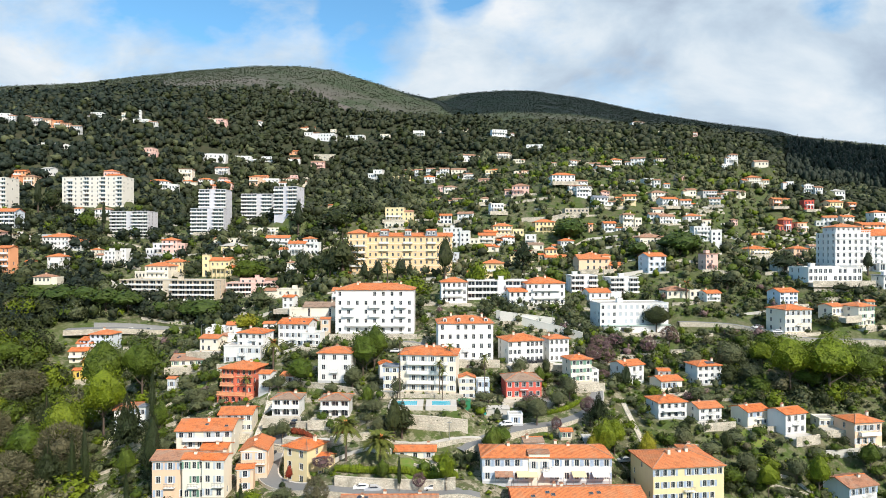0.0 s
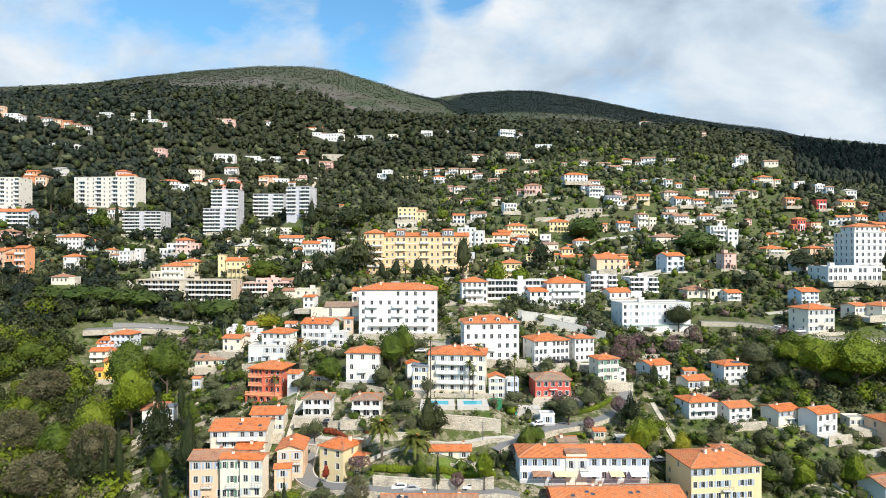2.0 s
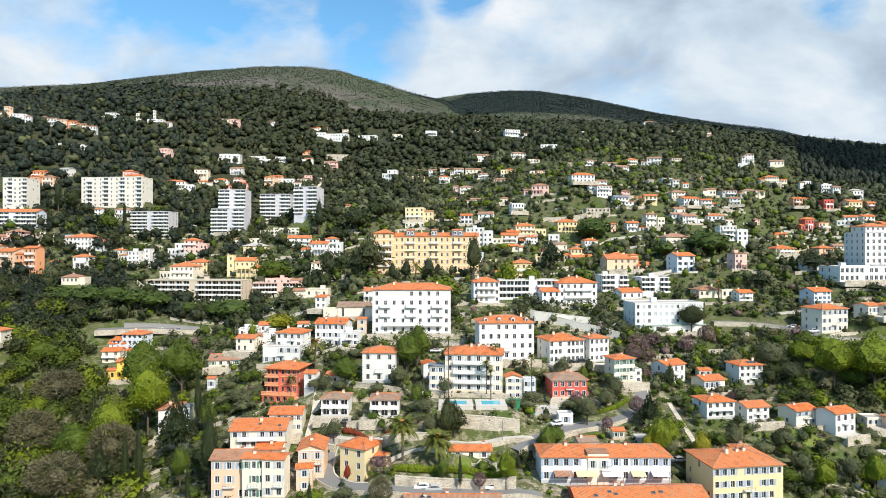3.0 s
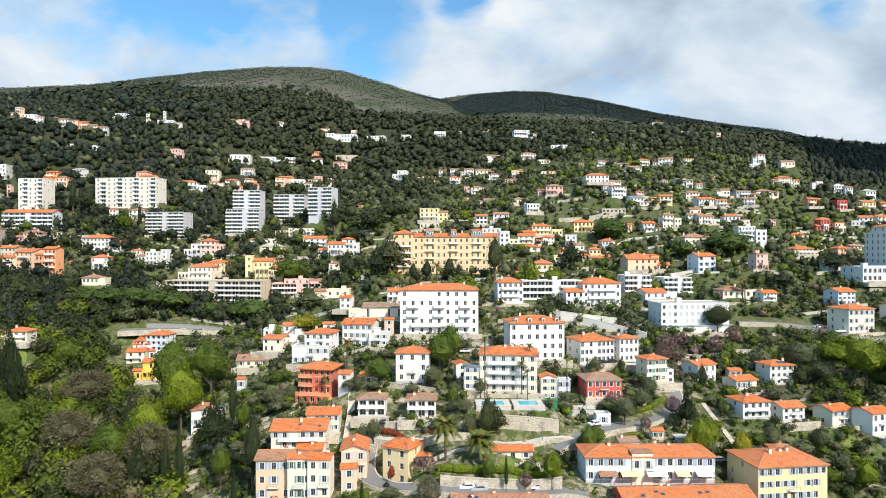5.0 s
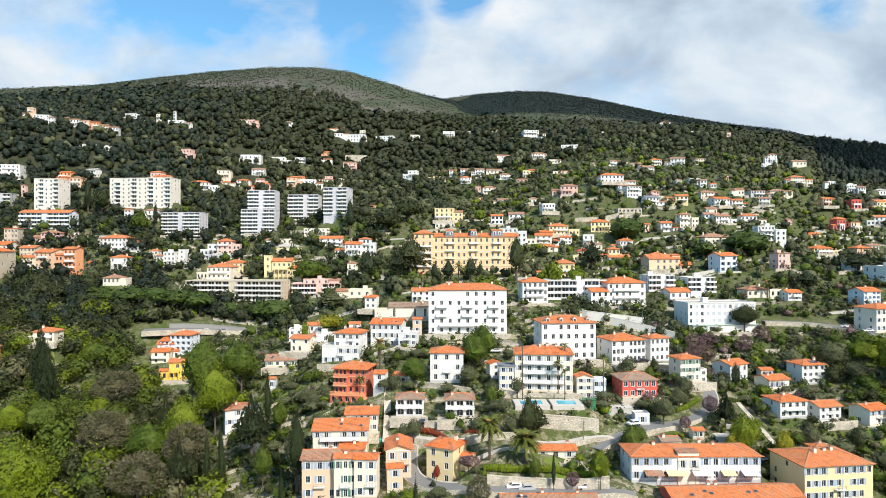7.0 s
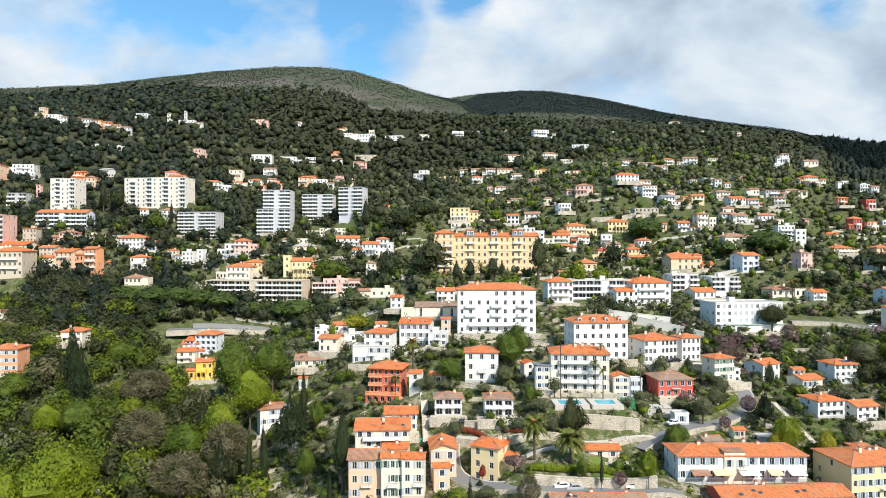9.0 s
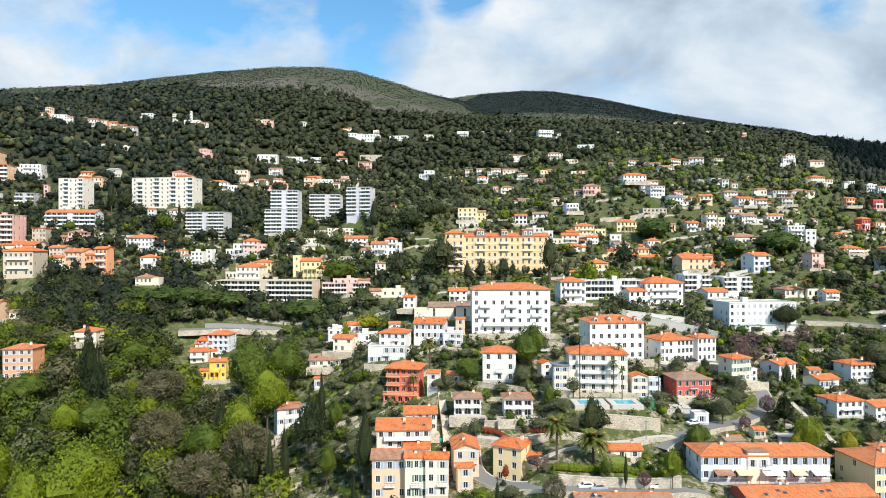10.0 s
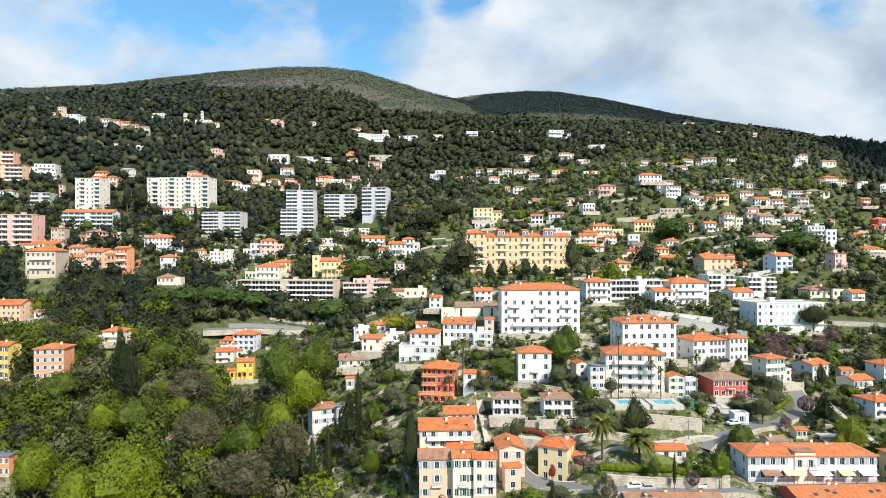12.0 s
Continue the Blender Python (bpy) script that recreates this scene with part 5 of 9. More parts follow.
plot("house", -48.4, 155.9, 1.6, 6.5, 9.0, 7.0, 4, "gablef", "peach", "orange", 2, 2)
plot("house", -48.8, 150.2, -0.0, 3.9, 3.3, 5.9, 8, "gable", "peach", "orange", 2, 1)
plot("house", -37.9, 156.5, -0.4, 7.7, 7.8, 9.4, -28, "hip", "yellow", "orange", 3, 2, "bare")
plot("house", -31.7, 157.6, 0.2, 3.5, 3.7, 6.0, -28, "gable", "yellow", "orange", 2, 1, "bare")
plot("house", -47.0, 182.2, 10.0, 8.1, 6.9, 5.2, 0, "hip", "white", "brown", 2, 3, "terrace")
plot("house", -32.0, 180.2, 10.2, 8.4, 7.1, 5.2, 0, "hip", "white", "brown", 2, 3, "terrace")
plot("house", -35.8, 200.8, 16.1, 10.9, 9.2, 9.7, -3, "hip", "white", "orange", 3, 3)
plot("house", -19.1, 205.3, 16.6, 4.4, 3.8, 4.6, 14, "gablef", "white", "orange", 2, 1)
plot("house", -16.6, 194.4, 14.9, 4.7, 4.0, 7.6, 0, "flat", "cream", "slate", 3, 2)
plot("house", -4.9, 193.9, 14.3, 18.2, 12.0, 12.1, -6, "hip", "cream", "orange", 4, 6, "balcony")
plot("house", 7.6, 191.6, 12.7, 4.9, 4.2, 6.8, 0, "gablef", "cream", "orange", 3, 2)
plot("house", 12.7, 193.4, 12.6, 4.0, 3.4, 5.7, 0, "flat", "bluewhite", "pale", 2, 2)
plot("house", 25.8, 194.5, 12.3, 11.4, 9.7, 5.8, 4, "hip", "red", "brown", 2, 5)
plot("house", 46.8, 206.4, 14.8, 7.7, 6.6, 7.9, 14, "hip", "cream", "orange", 3, 3)
plot("house", 50.1, 208.2, 14.0, 6.3, 5.3, 4.4, 8, "flat", "white", "pale", 2, 3)
plot("house", 67.6, 215.5, 12.4, 8.9, 7.5, 6.6, 26, "gable", "white", "orange", 2, 3)
plot("house", 79.5, 219.1, 13.6, 4.2, 3.6, 2.6, 0, "gable", "cream", "orange", 1, 2)
plot("house", 78.6, 209.5, 11.3, 8.2, 7.0, 3.5, 14, "gable", "cream", "orange", 1, 4)
plot("house", 70.1, 186.1, 8.1, 9.2, 7.8, 5.2, 10, "hip", "white", "orange", 2, 4, "balcony")
plot("house", 82.3, 187.7, 7.0, 7.8, 6.7, 4.2, 12, "gable", "white", "orange", 2, 3)
plot("house", 96.1, 185.9, 5.9, 8.0, 6.8, 4.8, 18, "gable", "cream", "orange", 2, 3)
plot("house", 104.8, 181.1, 4.8, 7.8, 6.6, 6.4, 18, "gable", "white", "orange", 2, 3)
plot("house", 126.7, 181.6, 0.9, 9.3, 7.9, 7.6, 10, "hip", "peach", "orange", 2, 4, "balcony")
plot("house", 119.1, 188.4, 5.0, 5.5, 4.7, 2.4, 0, "flat", "cream", "pale", 1, 3)
plot("house", 94.4, 216.1, 11.7, 9.1, 7.7, 7.0, 10, "hip", "white", "orange", 3, 4)
plot("house", 110.2, 159.8, -8.0, 9.3, 7.9, 5.9, 16, "gable", "white", "terracotta", 2, 4)
plot("villa", 60.5, 150.0, -2.4, 18.4, 13.0, 8.9, 7, "hip", "yellow", "orange", 3, 9)
plot("house", 68.7, 168.8, 2.0, 5.3, 4.5, 2.3, 0, "hip", "yellow", "orange", 1, 3)
plot("villa", 31.7, 141.5, -0.6, 30.8, 8.0, 2.5, 3, "gable", "red", "orange", 1, 9)
plot("house", 24.5, 164.0, 5.1, 5.2, 4.4, 2.9, 6, "gable", "cream", "brown", 1, 3)
plot("house", 21.2, 177.8, 8.4, 4.1, 3.5, 3.1, 0, "flat", "white", "pale", 1, 1)
plot("house", -7.3, 160.1, 4.5, 10.4, 4.6, 2.5, 0, "gable", "cream", "orange", 1, 3)
plot("house", -12.4, 140.3, -0.7, 22.0, 5.0, 2.3, 0, "gable", "peach", "terracotta", 1, 5)
plot("house", -198.1, 181.6, -8.0, 4.7, 4.0, 6.2, 0, "flat", "orange", "slate", 2, 3)
plot("house", 34.6, 170.8, 6.6, 3.1, 3.0, 2.3, 0, "gable", "cream", "orange", 1, 2)
plot("villa", 186.5, 289.7, 44.2, 27.5, 14.0, 7.0, 6, "flat", "white", "pale", 2, 11, "band")
plot("house", 173.8, 309.8, 48.2, 7.8, 6.6, 4.9, 6, "flat", "white", "pale", 1, 4)
plot("villa", 25.8, 151.2, 2.0, 32.0, 9.5, 6.4, 0, "hip", "white", "orange", 2, 13)
plot("house", 52.8, 609.0, 135.0, 10.7, 7.5, 4.0, 5, "hip", "yellow", "orange", 1, 4)
plot("house", 135.8, 549.0, 131.1, 11.2, 7.8, 5.7, -10, "gable", "white", "terracotta", 2, 4)
plot("house", 107.1, 468.0, 106.7, 7.8, 5.5, 5.4, 0, "gable", "white", "terracotta", 2, 3)
plot("villa", 93.0, 423.5, 82.6, 16.5, 10.0, 5.3, 0, "flat", "stone", "pale", 2, 6)
plot("house", 144.0, 410.0, 78.0, 9.9, 6.9, 5.2, -5, "gable", "white", "terracotta", 2, 3)
plot("house", 179.0, 486.5, 108.1, 4.5, 4.5, 3.8, 0, "gable", "white", "orange", 1, 2)
plot("house", 280.3, 497.5, 96.3, 5.5, 4.5, 4.7, -5, "hip", "orange", "orange", 1, 2)
plot("house", 293.6, 452.0, 78.2, 8.4, 5.9, 4.0, -10, "gable", "cream", "terracotta", 1, 3)
plot("house", 175.1, 405.0, 74.8, 5.6, 4.5, 4.7, -5, "flat", "cream", "terracotta", 1, 2)
plot("house", 207.1, 399.5, 66.8, 6.3, 4.5, 2.8, 0, "gable", "peach", "orange", 1, 2)
plot("house", 5.7, 398.5, 61.2, 11.4, 8.0, 12.4, -10, "flat", "white", "pale", 4, 4)
plot("house", 7.5, 367.5, 52.2, 4.1, 4.5, 5.4, -5, "flat", "bluewhite", "pale", 2, 1)
plot("house", 58.4, 383.0, 58.7, 9.6, 6.7, 4.1, 5, "gable", "cream", "brown", 1, 3)
plot("house", 213.4, 382.5, 59.0, 7.1, 5.0, 2.7, 10, "flat", "cream", "terracotta", 1, 2)
plot("house", -346.3, 562.0, 152.1, 7.3, 5.1, 3.2, 5, "flat", "white", "pale", 1, 3)
plot("villa", -278.2, 739.5, 219.8, 19.2, 10.0, 4.0, 0, "gable", "cream", "terracotta", 1, 7)
plot("house", -347.7, 501.0, 117.9, 9.3, 6.5, 6.2, 0, "gable", "orange", "orange", 2, 3)
plot("house", -183.7, 618.5, 125.9, 9.7, 6.8, 8.1, -5, "gable", "orange", "orange", 2, 3)
plot("house", -151.1, 661.5, 133.6, 9.2, 6.4, 3.7, 10, "flat", "cream", "pale", 1, 3)
plot("villa", -35.7, 445.0, 75.5, 14.4, 10.0, 3.5, -10, "flat", "cream", "pale", 1, 5)
plot("house", -2.5, 599.0, 116.6, 5.0, 4.5, 5.0, -5, "gable", "pink", "terracotta", 1, 2)
plot("house", -143.9, 448.0, 69.8, 10.4, 7.3, 3.9, 0, "flat", "cream", "pale", 1, 4)
plot("house", -203.5, 388.0, 51.1, 4.3, 4.5, 8.9, -10, "flat", "white", "pale", 3, 1)
plot("house", -247.8, 365.0, 49.6, 4.4, 4.5, 3.0, 0, "gable", "orange", "orange", 1, 2)
plot("house", -279.3, 401.0, 65.3, 9.3, 6.5, 4.3, 0, "flat", "white", "terracotta", 1, 3)
plot("villa", -270.2, 407.0, 65.8, 17.0, 10.0, 3.6, 0, "flat", "grey", "pale", 1, 6)
plot("villa", -190.5, 400.0, 53.8, 29.7, 10.0, 2.8, 0, "flat", "greywhite", "pale", 1, 10)
plot("villa", 70.8, 804.0, 221.8, 16.4, 10.0, 4.3, -5, "flat", "cream", "pale", 1, 6)
plot("house", -57.6, 196.5, 14.6, 3.8, 4.5, 5.2, -8, "gable", "white", "orange", 2, 1)
plot("house", -51.2, 200.0, 15.6, 4.5, 5.0, 2.8, -14, "gable", "white", "orange", 1, 2)
# the two grand hotels keep their fronts clear as well
PADS.append((-24.1, 349.7, 29.3, 9.0, 1.0, 0.0, 46.4))
PADS.append((222.0, 313.9, 24.5, 12.0, 1.0, 0.0, 48.8))
PADS.append((-7.0, 183.0, 11.0, 5.0, 1.0, 0.0, 13.9))
PADS.append((-20.0, 160.0, 10.0, 5.0, 1.0, 0.0, 7.6))
PADS.append((-12.0, 150.5, 16.0, 3.0, 1.0, 0.0, 3.2))
GRAND = [("hotel", -24.1, 340.7, 46.4, 58.5, 18.0, 20.7, 0), ("hotel", 222.0, 301.9, 48.8, 49.0, 18.0, 19.5, 0)]
PADS.append((-67.6, 204.8, 6.1, 7.0, 1.0, 0.0, 9.6))
GRAND.append(("villa", -67.6, 199.8, 9.6, 12.3, 12.0, 11.2, -10))
ROADS = [
    ("road", "grey asphalt road curving down between gardens", [(49.9, 210.5), (50.8, 204.5), (50.5, 199.0), (47.5, 192.5), (42.5, 186.5), (36.5, 182.5), (30.0, 179.0), (23.9, 176.5), (17.9, 174.5), (12.1, 171.5), (7.5, 168.5), (4.3, 166.0)], 5.5, M_ASPHALT),
    ("road", "grey asphalt hairpin road below the yellow house", [(-46.1, 183.0), (-46.3, 175.0), (-46.8, 167.5), (-46.9, 161.0), (-44.6, 155.0), (-38.8, 150.2), (-32.1, 147.8), (-23.5, 146.4), (-12.0, 146.4), (8.9, 146.0)], 5.5, M_ASPHALT),
    ("lane", "narrow concrete lane between garden walls", [(58.6, 200.0), (57.9, 190.0), (57.5, 180.5), (57.2, 172.5)], 1.5, M_STONE),
    ("lane", "steep narrow concrete lane between houses", [(-55.9, 204.0), (-54.6, 193.0), (-53.6, 182.0), (-53.1, 170.5)], 2.2, M_STONE),
    ("lane", "pale paved lane between the villas and the palm garden", [(-44.6, 172.5), (-35.3, 170.0), (-22.6, 169.0), (-10.0, 168.5), (2.5, 169.5), (10.5, 171.0)], 3.4, M_CONCRETE),
    ("road", "grey asphalt road along the upper bank", [(102.4, 265.5), (113.8, 263.5), (122.4, 261.0), (129.8, 256.5), (134.3, 249.5), (142.0, 241.0), (156.0, 238.5), (171.8, 236.5)], 6.0, M_ASPHALT),
    ("road", "pale asphalt road and car park above the valley", [(-181.8, 294.0), (-169.6, 298.0), (-156.9, 302.0), (-140.9, 305.0), (-130.4, 309.0)], 11.0, M_ASPHALT),
    ("road", "grey asphalt road below the white hotel", [(-17.0, 234.0), (-6.3, 233.5)], 6.0, M_ASPHALT),
    ("road", "pale driveway below the white school building", [(22.5, 214.0), (33.8, 217.0), (44.4, 222.0), (48.7, 220.5)], 6.0, M_CONCRETE),
]

# ---- ground sheet ----
def ground_sheet():
    xs = np.unique(np.concatenate([np.arange(-460, 461, 5.0), np.linspace(-4600, -460, 70), np.linspace(460, 4600, 70)]))
    ys = np.unique(np.concatenate([np.linspace(-1200, 90, 30), np.arange(90, 420, 4.5), np.arange(420, 820, 7.0), np.arange(820, 2000, 20.0), np.linspace(2000, 4700, 30)]))
    X, Y = np.meshgrid(xs, ys)
    Z = graded(X, Y).reshape(X.shape)
    nx, ny = len(xs), len(ys)
    co = np.stack([X.ravel(), Y.ravel(), Z.ravel()], 1)
    i = (np.arange(ny - 1)[:, None] * nx + np.arange(nx - 1)[None]).ravel()
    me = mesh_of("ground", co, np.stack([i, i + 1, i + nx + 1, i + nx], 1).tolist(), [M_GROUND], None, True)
    tagged(new("ground", me), "grassy rocky hillside ground rising to wooded mountains", "ground", kind="structure")


ground_sheet()


# ---- forecourts ----
def forecourt(x, y, z, w, d, yaw, rng):
    """A paved terrace before a house, with a low kerb wall at its edge."""
    deep, wide = rng.uniform(3.5, 6.5), w / 2 + rng.uniform(0.5, 2.5)
    s = Solid().box(-wide, wide, -deep, -0.05, -1.9, 0.06, 1).box(-wide + 0.1, wide - 0.1, -deep, -0.05, 0.064, 0.14)
    s.box(-wide, wide, -deep - 0.25, -deep, -1.9, rng.choice((0.3, 0.9, 1.0)), 1)
    ob = new("patio", s.mesh("patio", rng.choice((M_CONCRETE, M_PAVING, M_PAVING)), M_STONE))
    ob.matrix_basis = pose(x, y, z, 0, 0, yaw)
    tagged(ob, "pale paved terrace with low wall before a house", "terrace", kind="structure")


M_PAVING = plain("pale_paving", (0.62, 0.56, 0.46), 0.9, 0.0, 0.35)
yard = random.Random(4)
for one in PLOTS:
    if 160 < one[2] < 480 and one[4] > 4.5 and one[0] != "apartment_building" and yard.random() < (0.8 if one[2] < 260 else 0.5):
        forecourt(*one[1:6], one[7], yard)

# ---- clouds out of view, placed to shade the mountains ----
M_CLOUD = plain("cloud_white", (0.85, 0.86, 0.88), 1.0)


def cloud_over(x, y, z, rx, ry, lumps, seed):
    """An unseen cumulus high above, set between the sun and the ground at x, y, z to shade it."""
    rng = np.random.default_rng(seed)
    far = sun_from * 1650
    bm = bmesh.new()
    bmesh.ops.create_icosphere(bm, subdivisions=2, radius=1.0)
    v = np.array([q.co[:] for q in bm.verts])
    f = np.array([[q.index for q in p.verts] for p in bm.faces])
    bm.free()
    V, F = [], []
    for k in range(lumps):
        t, r = rng.uniform(0, 6.28), math.sqrt(rng.uniform(0, 1)) * 0.85
        size = rng.uniform(0.22, 0.4)
        c = np.array([math.cos(t) * r * rx, math.sin(t) * r * ry, rng.uniform(-10, 30)])
        V.append(v * np.array([size * rx, size * ry, 45.0]) * (1 + rng.uniform(-0.12, 0.12, (len(v), 1))) + c)
        F += (f + k * len(v)).tolist()
    ob = new("cloud", mesh_of("cloud", np.concatenate(V), F, [M_CLOUD], None, True))
    ob.matrix_basis = pose(x + far.x, y + far.y, z + far.z)
    tagged(ob, "white cumulus cloud out of view, shading the slopes", "cloud", kind="structure")


cloud_over(575, 745, 160, 165, 175, 60, 1)
cloud_over(690, 930, 150, 185, 150, 50, 4)
cloud_over(510, 1690, 430, 580, 520, 140, 2)

# ---- the buildings ----
rnd = random.Random(11)
for one in PLOTS:
    HOUSES.append((build(*one, rnd), one))

# ---- plants ----
def icosphere(sub):
    bm = bmesh.new()
    bmesh.ops.create_icosphere(bm, subdivisions=sub, radius=1.0)
    v = np.array([q.co[:] for q in bm.verts])
    f = np.array([[q.index for q in p.verts] for p in bm.faces])
    bm.free()
    return v, f


ICO1, ICO2 = icosphere(1), icosphere(2)
OCTA = (np.array([(1, 0, 0), (-1, 0, 0), (0, 1, 0), (0, -1, 0), (0, 0, 1), (0, 0, -1)], float), np.array([(0, 2, 4), (2, 1, 4), (1, 3, 4), (3, 0, 4), (2, 0, 5), (1, 2, 5), (3, 1, 5), (0, 3, 5)]))


def dome_net(sides, rings):
    """A coarse ball: rings of points between two poles."""
    v = [(0, 0, 1.0)]
    for r in range(1, rings + 1):
        t = math.pi * r / (rings + 1)
        v += [(math.sin(t) * math.cos(2 * math.pi * (k + r / 2) / sides), math.sin(t) * math.sin(2 * math.pi * (k + r / 2) / sides), math.cos(t)) for k in range(sides)]
    f = [(0, 1 + k, 1 + (k + 1) % sides) for k in range(sides)]
    for r in range(rings - 1):
        a, b = 1 + r * sides, 1 + (r + 1) * sides
        for k in range(sides):
            f += [(a + k, b + k, a + (k + 1) % sides), (a + (k + 1) % sides, b + k, b + (k + 1) % sides)]
    return np.array(v, float), np.array(f)


def leafy(blobs, count, size, rng, core=0.8):
    """Verts and faces of a crown: leaf sprays over the skins of blobs (x, y, z, rx, ry, rz) with darker cores inside."""
    V, F = [], []
    base = 0
    cv, cf = ICO2 if count > 1700 else ICO1 if count > 8 else OCTA
    for bx, by, bz, rx, ry, rz in blobs:
        jit = 1 + rng.uniform(-0.18, 0.18, (len(cv), 1))
        V.append(cv * jit * np.array([rx, ry, rz]) * core + np.array([bx, by, bz]))
        F += (cf + base).tolist()
        base += len(cv)
    area = np.array([b[3] * b[5] + b[4] * b[5] + b[3] * b[4] for b in blobs])
    share = np.maximum(4, (count * area / area.sum()).astype(int))
    for (bx, by, bz, rx, ry, rz), k in zip(blobs, share):
        d = rng.normal(size=(k, 3))
        d /= np.linalg.norm(d, axis=1, keepdims=True)
        c = d * np.array([rx, ry, rz]) * rng.uniform(0.82, 1.12, (k, 1)) + np.array([bx, by, bz])
        nrm = d + rng.normal(size=(k, 3)) * 0.55
        nrm[:, 2] += 0.25
        nrm /= np.linalg.norm(nrm, axis=1, keepdims=True)
        u = np.cross(nrm, rng.normal(size=(k, 3)))
        u /= np.linalg.norm(u, axis=1, keepdims=True)
        w = np.cross(nrm, u)
        s = size * rng.uniform(0.6, 1.3, (k, 1))
        quad = np.stack([c - u * s, c - w * s * 0.6, c + u * s, c + w * s * 0.6], 1)
        V.append(quad.reshape(-1, 3))
        idx = (np.arange(k)[:, None] * 4 + np.arange(4)[None] + base)
        F += idx.tolist()
        base += 4 * k
    return np.concatenate(V), F


def domed(rng, core, lobes, sprays, size, deep=0.3, tight=7.0, inner=0.91, twig=0.6, radial=0.0):
    """Verts and faces of a billowing crown, 1 wide and 1 high from z = 0: a lobed skin closed below, and leaf sprays that follow it."""
    cv, cf = core
    bumps = rng.normal(size=(lobes, 3))
    bumps[:, 2] = np.abs(bumps[:, 2]) * 1.2 - 0.35
    bumps /= np.linalg.norm(bumps, axis=1, keepdims=True)
    high = rng.uniform(0.75, 1.0, lobes)

    def reach(d):
        return 1.0 - deep + deep * (np.exp(-tight * (1.0 - d @ bumps.T)) * high[None]).max(1, keepdims=True)

    def place(p):
        q = p * 0.5
        low = np.minimum(q[:, 2], 0.0)
        q[:, 2] = np.where(q[:, 2] > 0, q[:, 2] * 1.1, low * 0.8) + 0.44
        return q

    keep = cf[(cv[cf][:, :, 2] > -0.72).any(1)]
    V = [place(cv * reach(cv) * inner * (1 + rng.uniform(-0.12, 0.12, (len(cv), 1))))]
    F, base = keep.tolist(), len(cv)
    if sprays:
        d = rng.normal(size=(sprays, 3))
        d[:, 2] = d[:, 2] * 0.9 + 0.25
        d /= np.linalg.norm(d, axis=1, keepdims=True)
        c = place(d * reach(d) * rng.uniform(0.88, 1.07, (sprays, 1)))
        if radial:
            u = d + rng.normal(size=(sprays, 3)) * radial
            u /= np.linalg.norm(u, axis=1, keepdims=True)
            w = np.cross(u, rng.normal(size=(sprays, 3)))
        else:
            nrm = d + rng.normal(size=(sprays, 3)) * 0.5
            u = np.cross(nrm, rng.normal(size=(sprays, 3)))
            u /= np.linalg.norm(u, axis=1, keepdims=True)
            w = np.cross(nrm, u)
        w /= np.linalg.norm(w, axis=1, keepdims=True)
        k = size * rng.uniform(0.6, 1.3, (sprays, 1))
        V.append(np.stack([c - u * k, c - w * k * twig, c + u * k, c + w * k * twig], 1).reshape(-1, 3))
        F += (np.arange(sprays)[:, None] * 4 + np.arange(4)[None] + base).tolist()
    return np.concatenate(V), F


def limbs(tall, crown_z, spread, rng, thick=0.03, count=5):
    s = Solid()
    s.tube((0, 0, -0.1 * tall), (0, 0, crown_z * 0.6), thick * tall, thick * tall * 0.7, 7)
    s.tube((0, 0, crown_z * 0.6), (0.02 * tall, 0, crown_z * 1.25), thick * tall * 0.7, thick * tall * 0.2, 6)
    for k in range(count):
        t = 2 * math.pi * (k + rng.uniform(-0.3, 0.3)) / count
        z = crown_z * rng.uniform(0.5, 0.85)
        s.tube((0, 0, z), (spread * math.cos(t), spread * math.sin(t), z + spread * rng.uniform(0.5, 0.9)), thick * tall * 0.4, thick * tall * 0.12, 5)
    return s


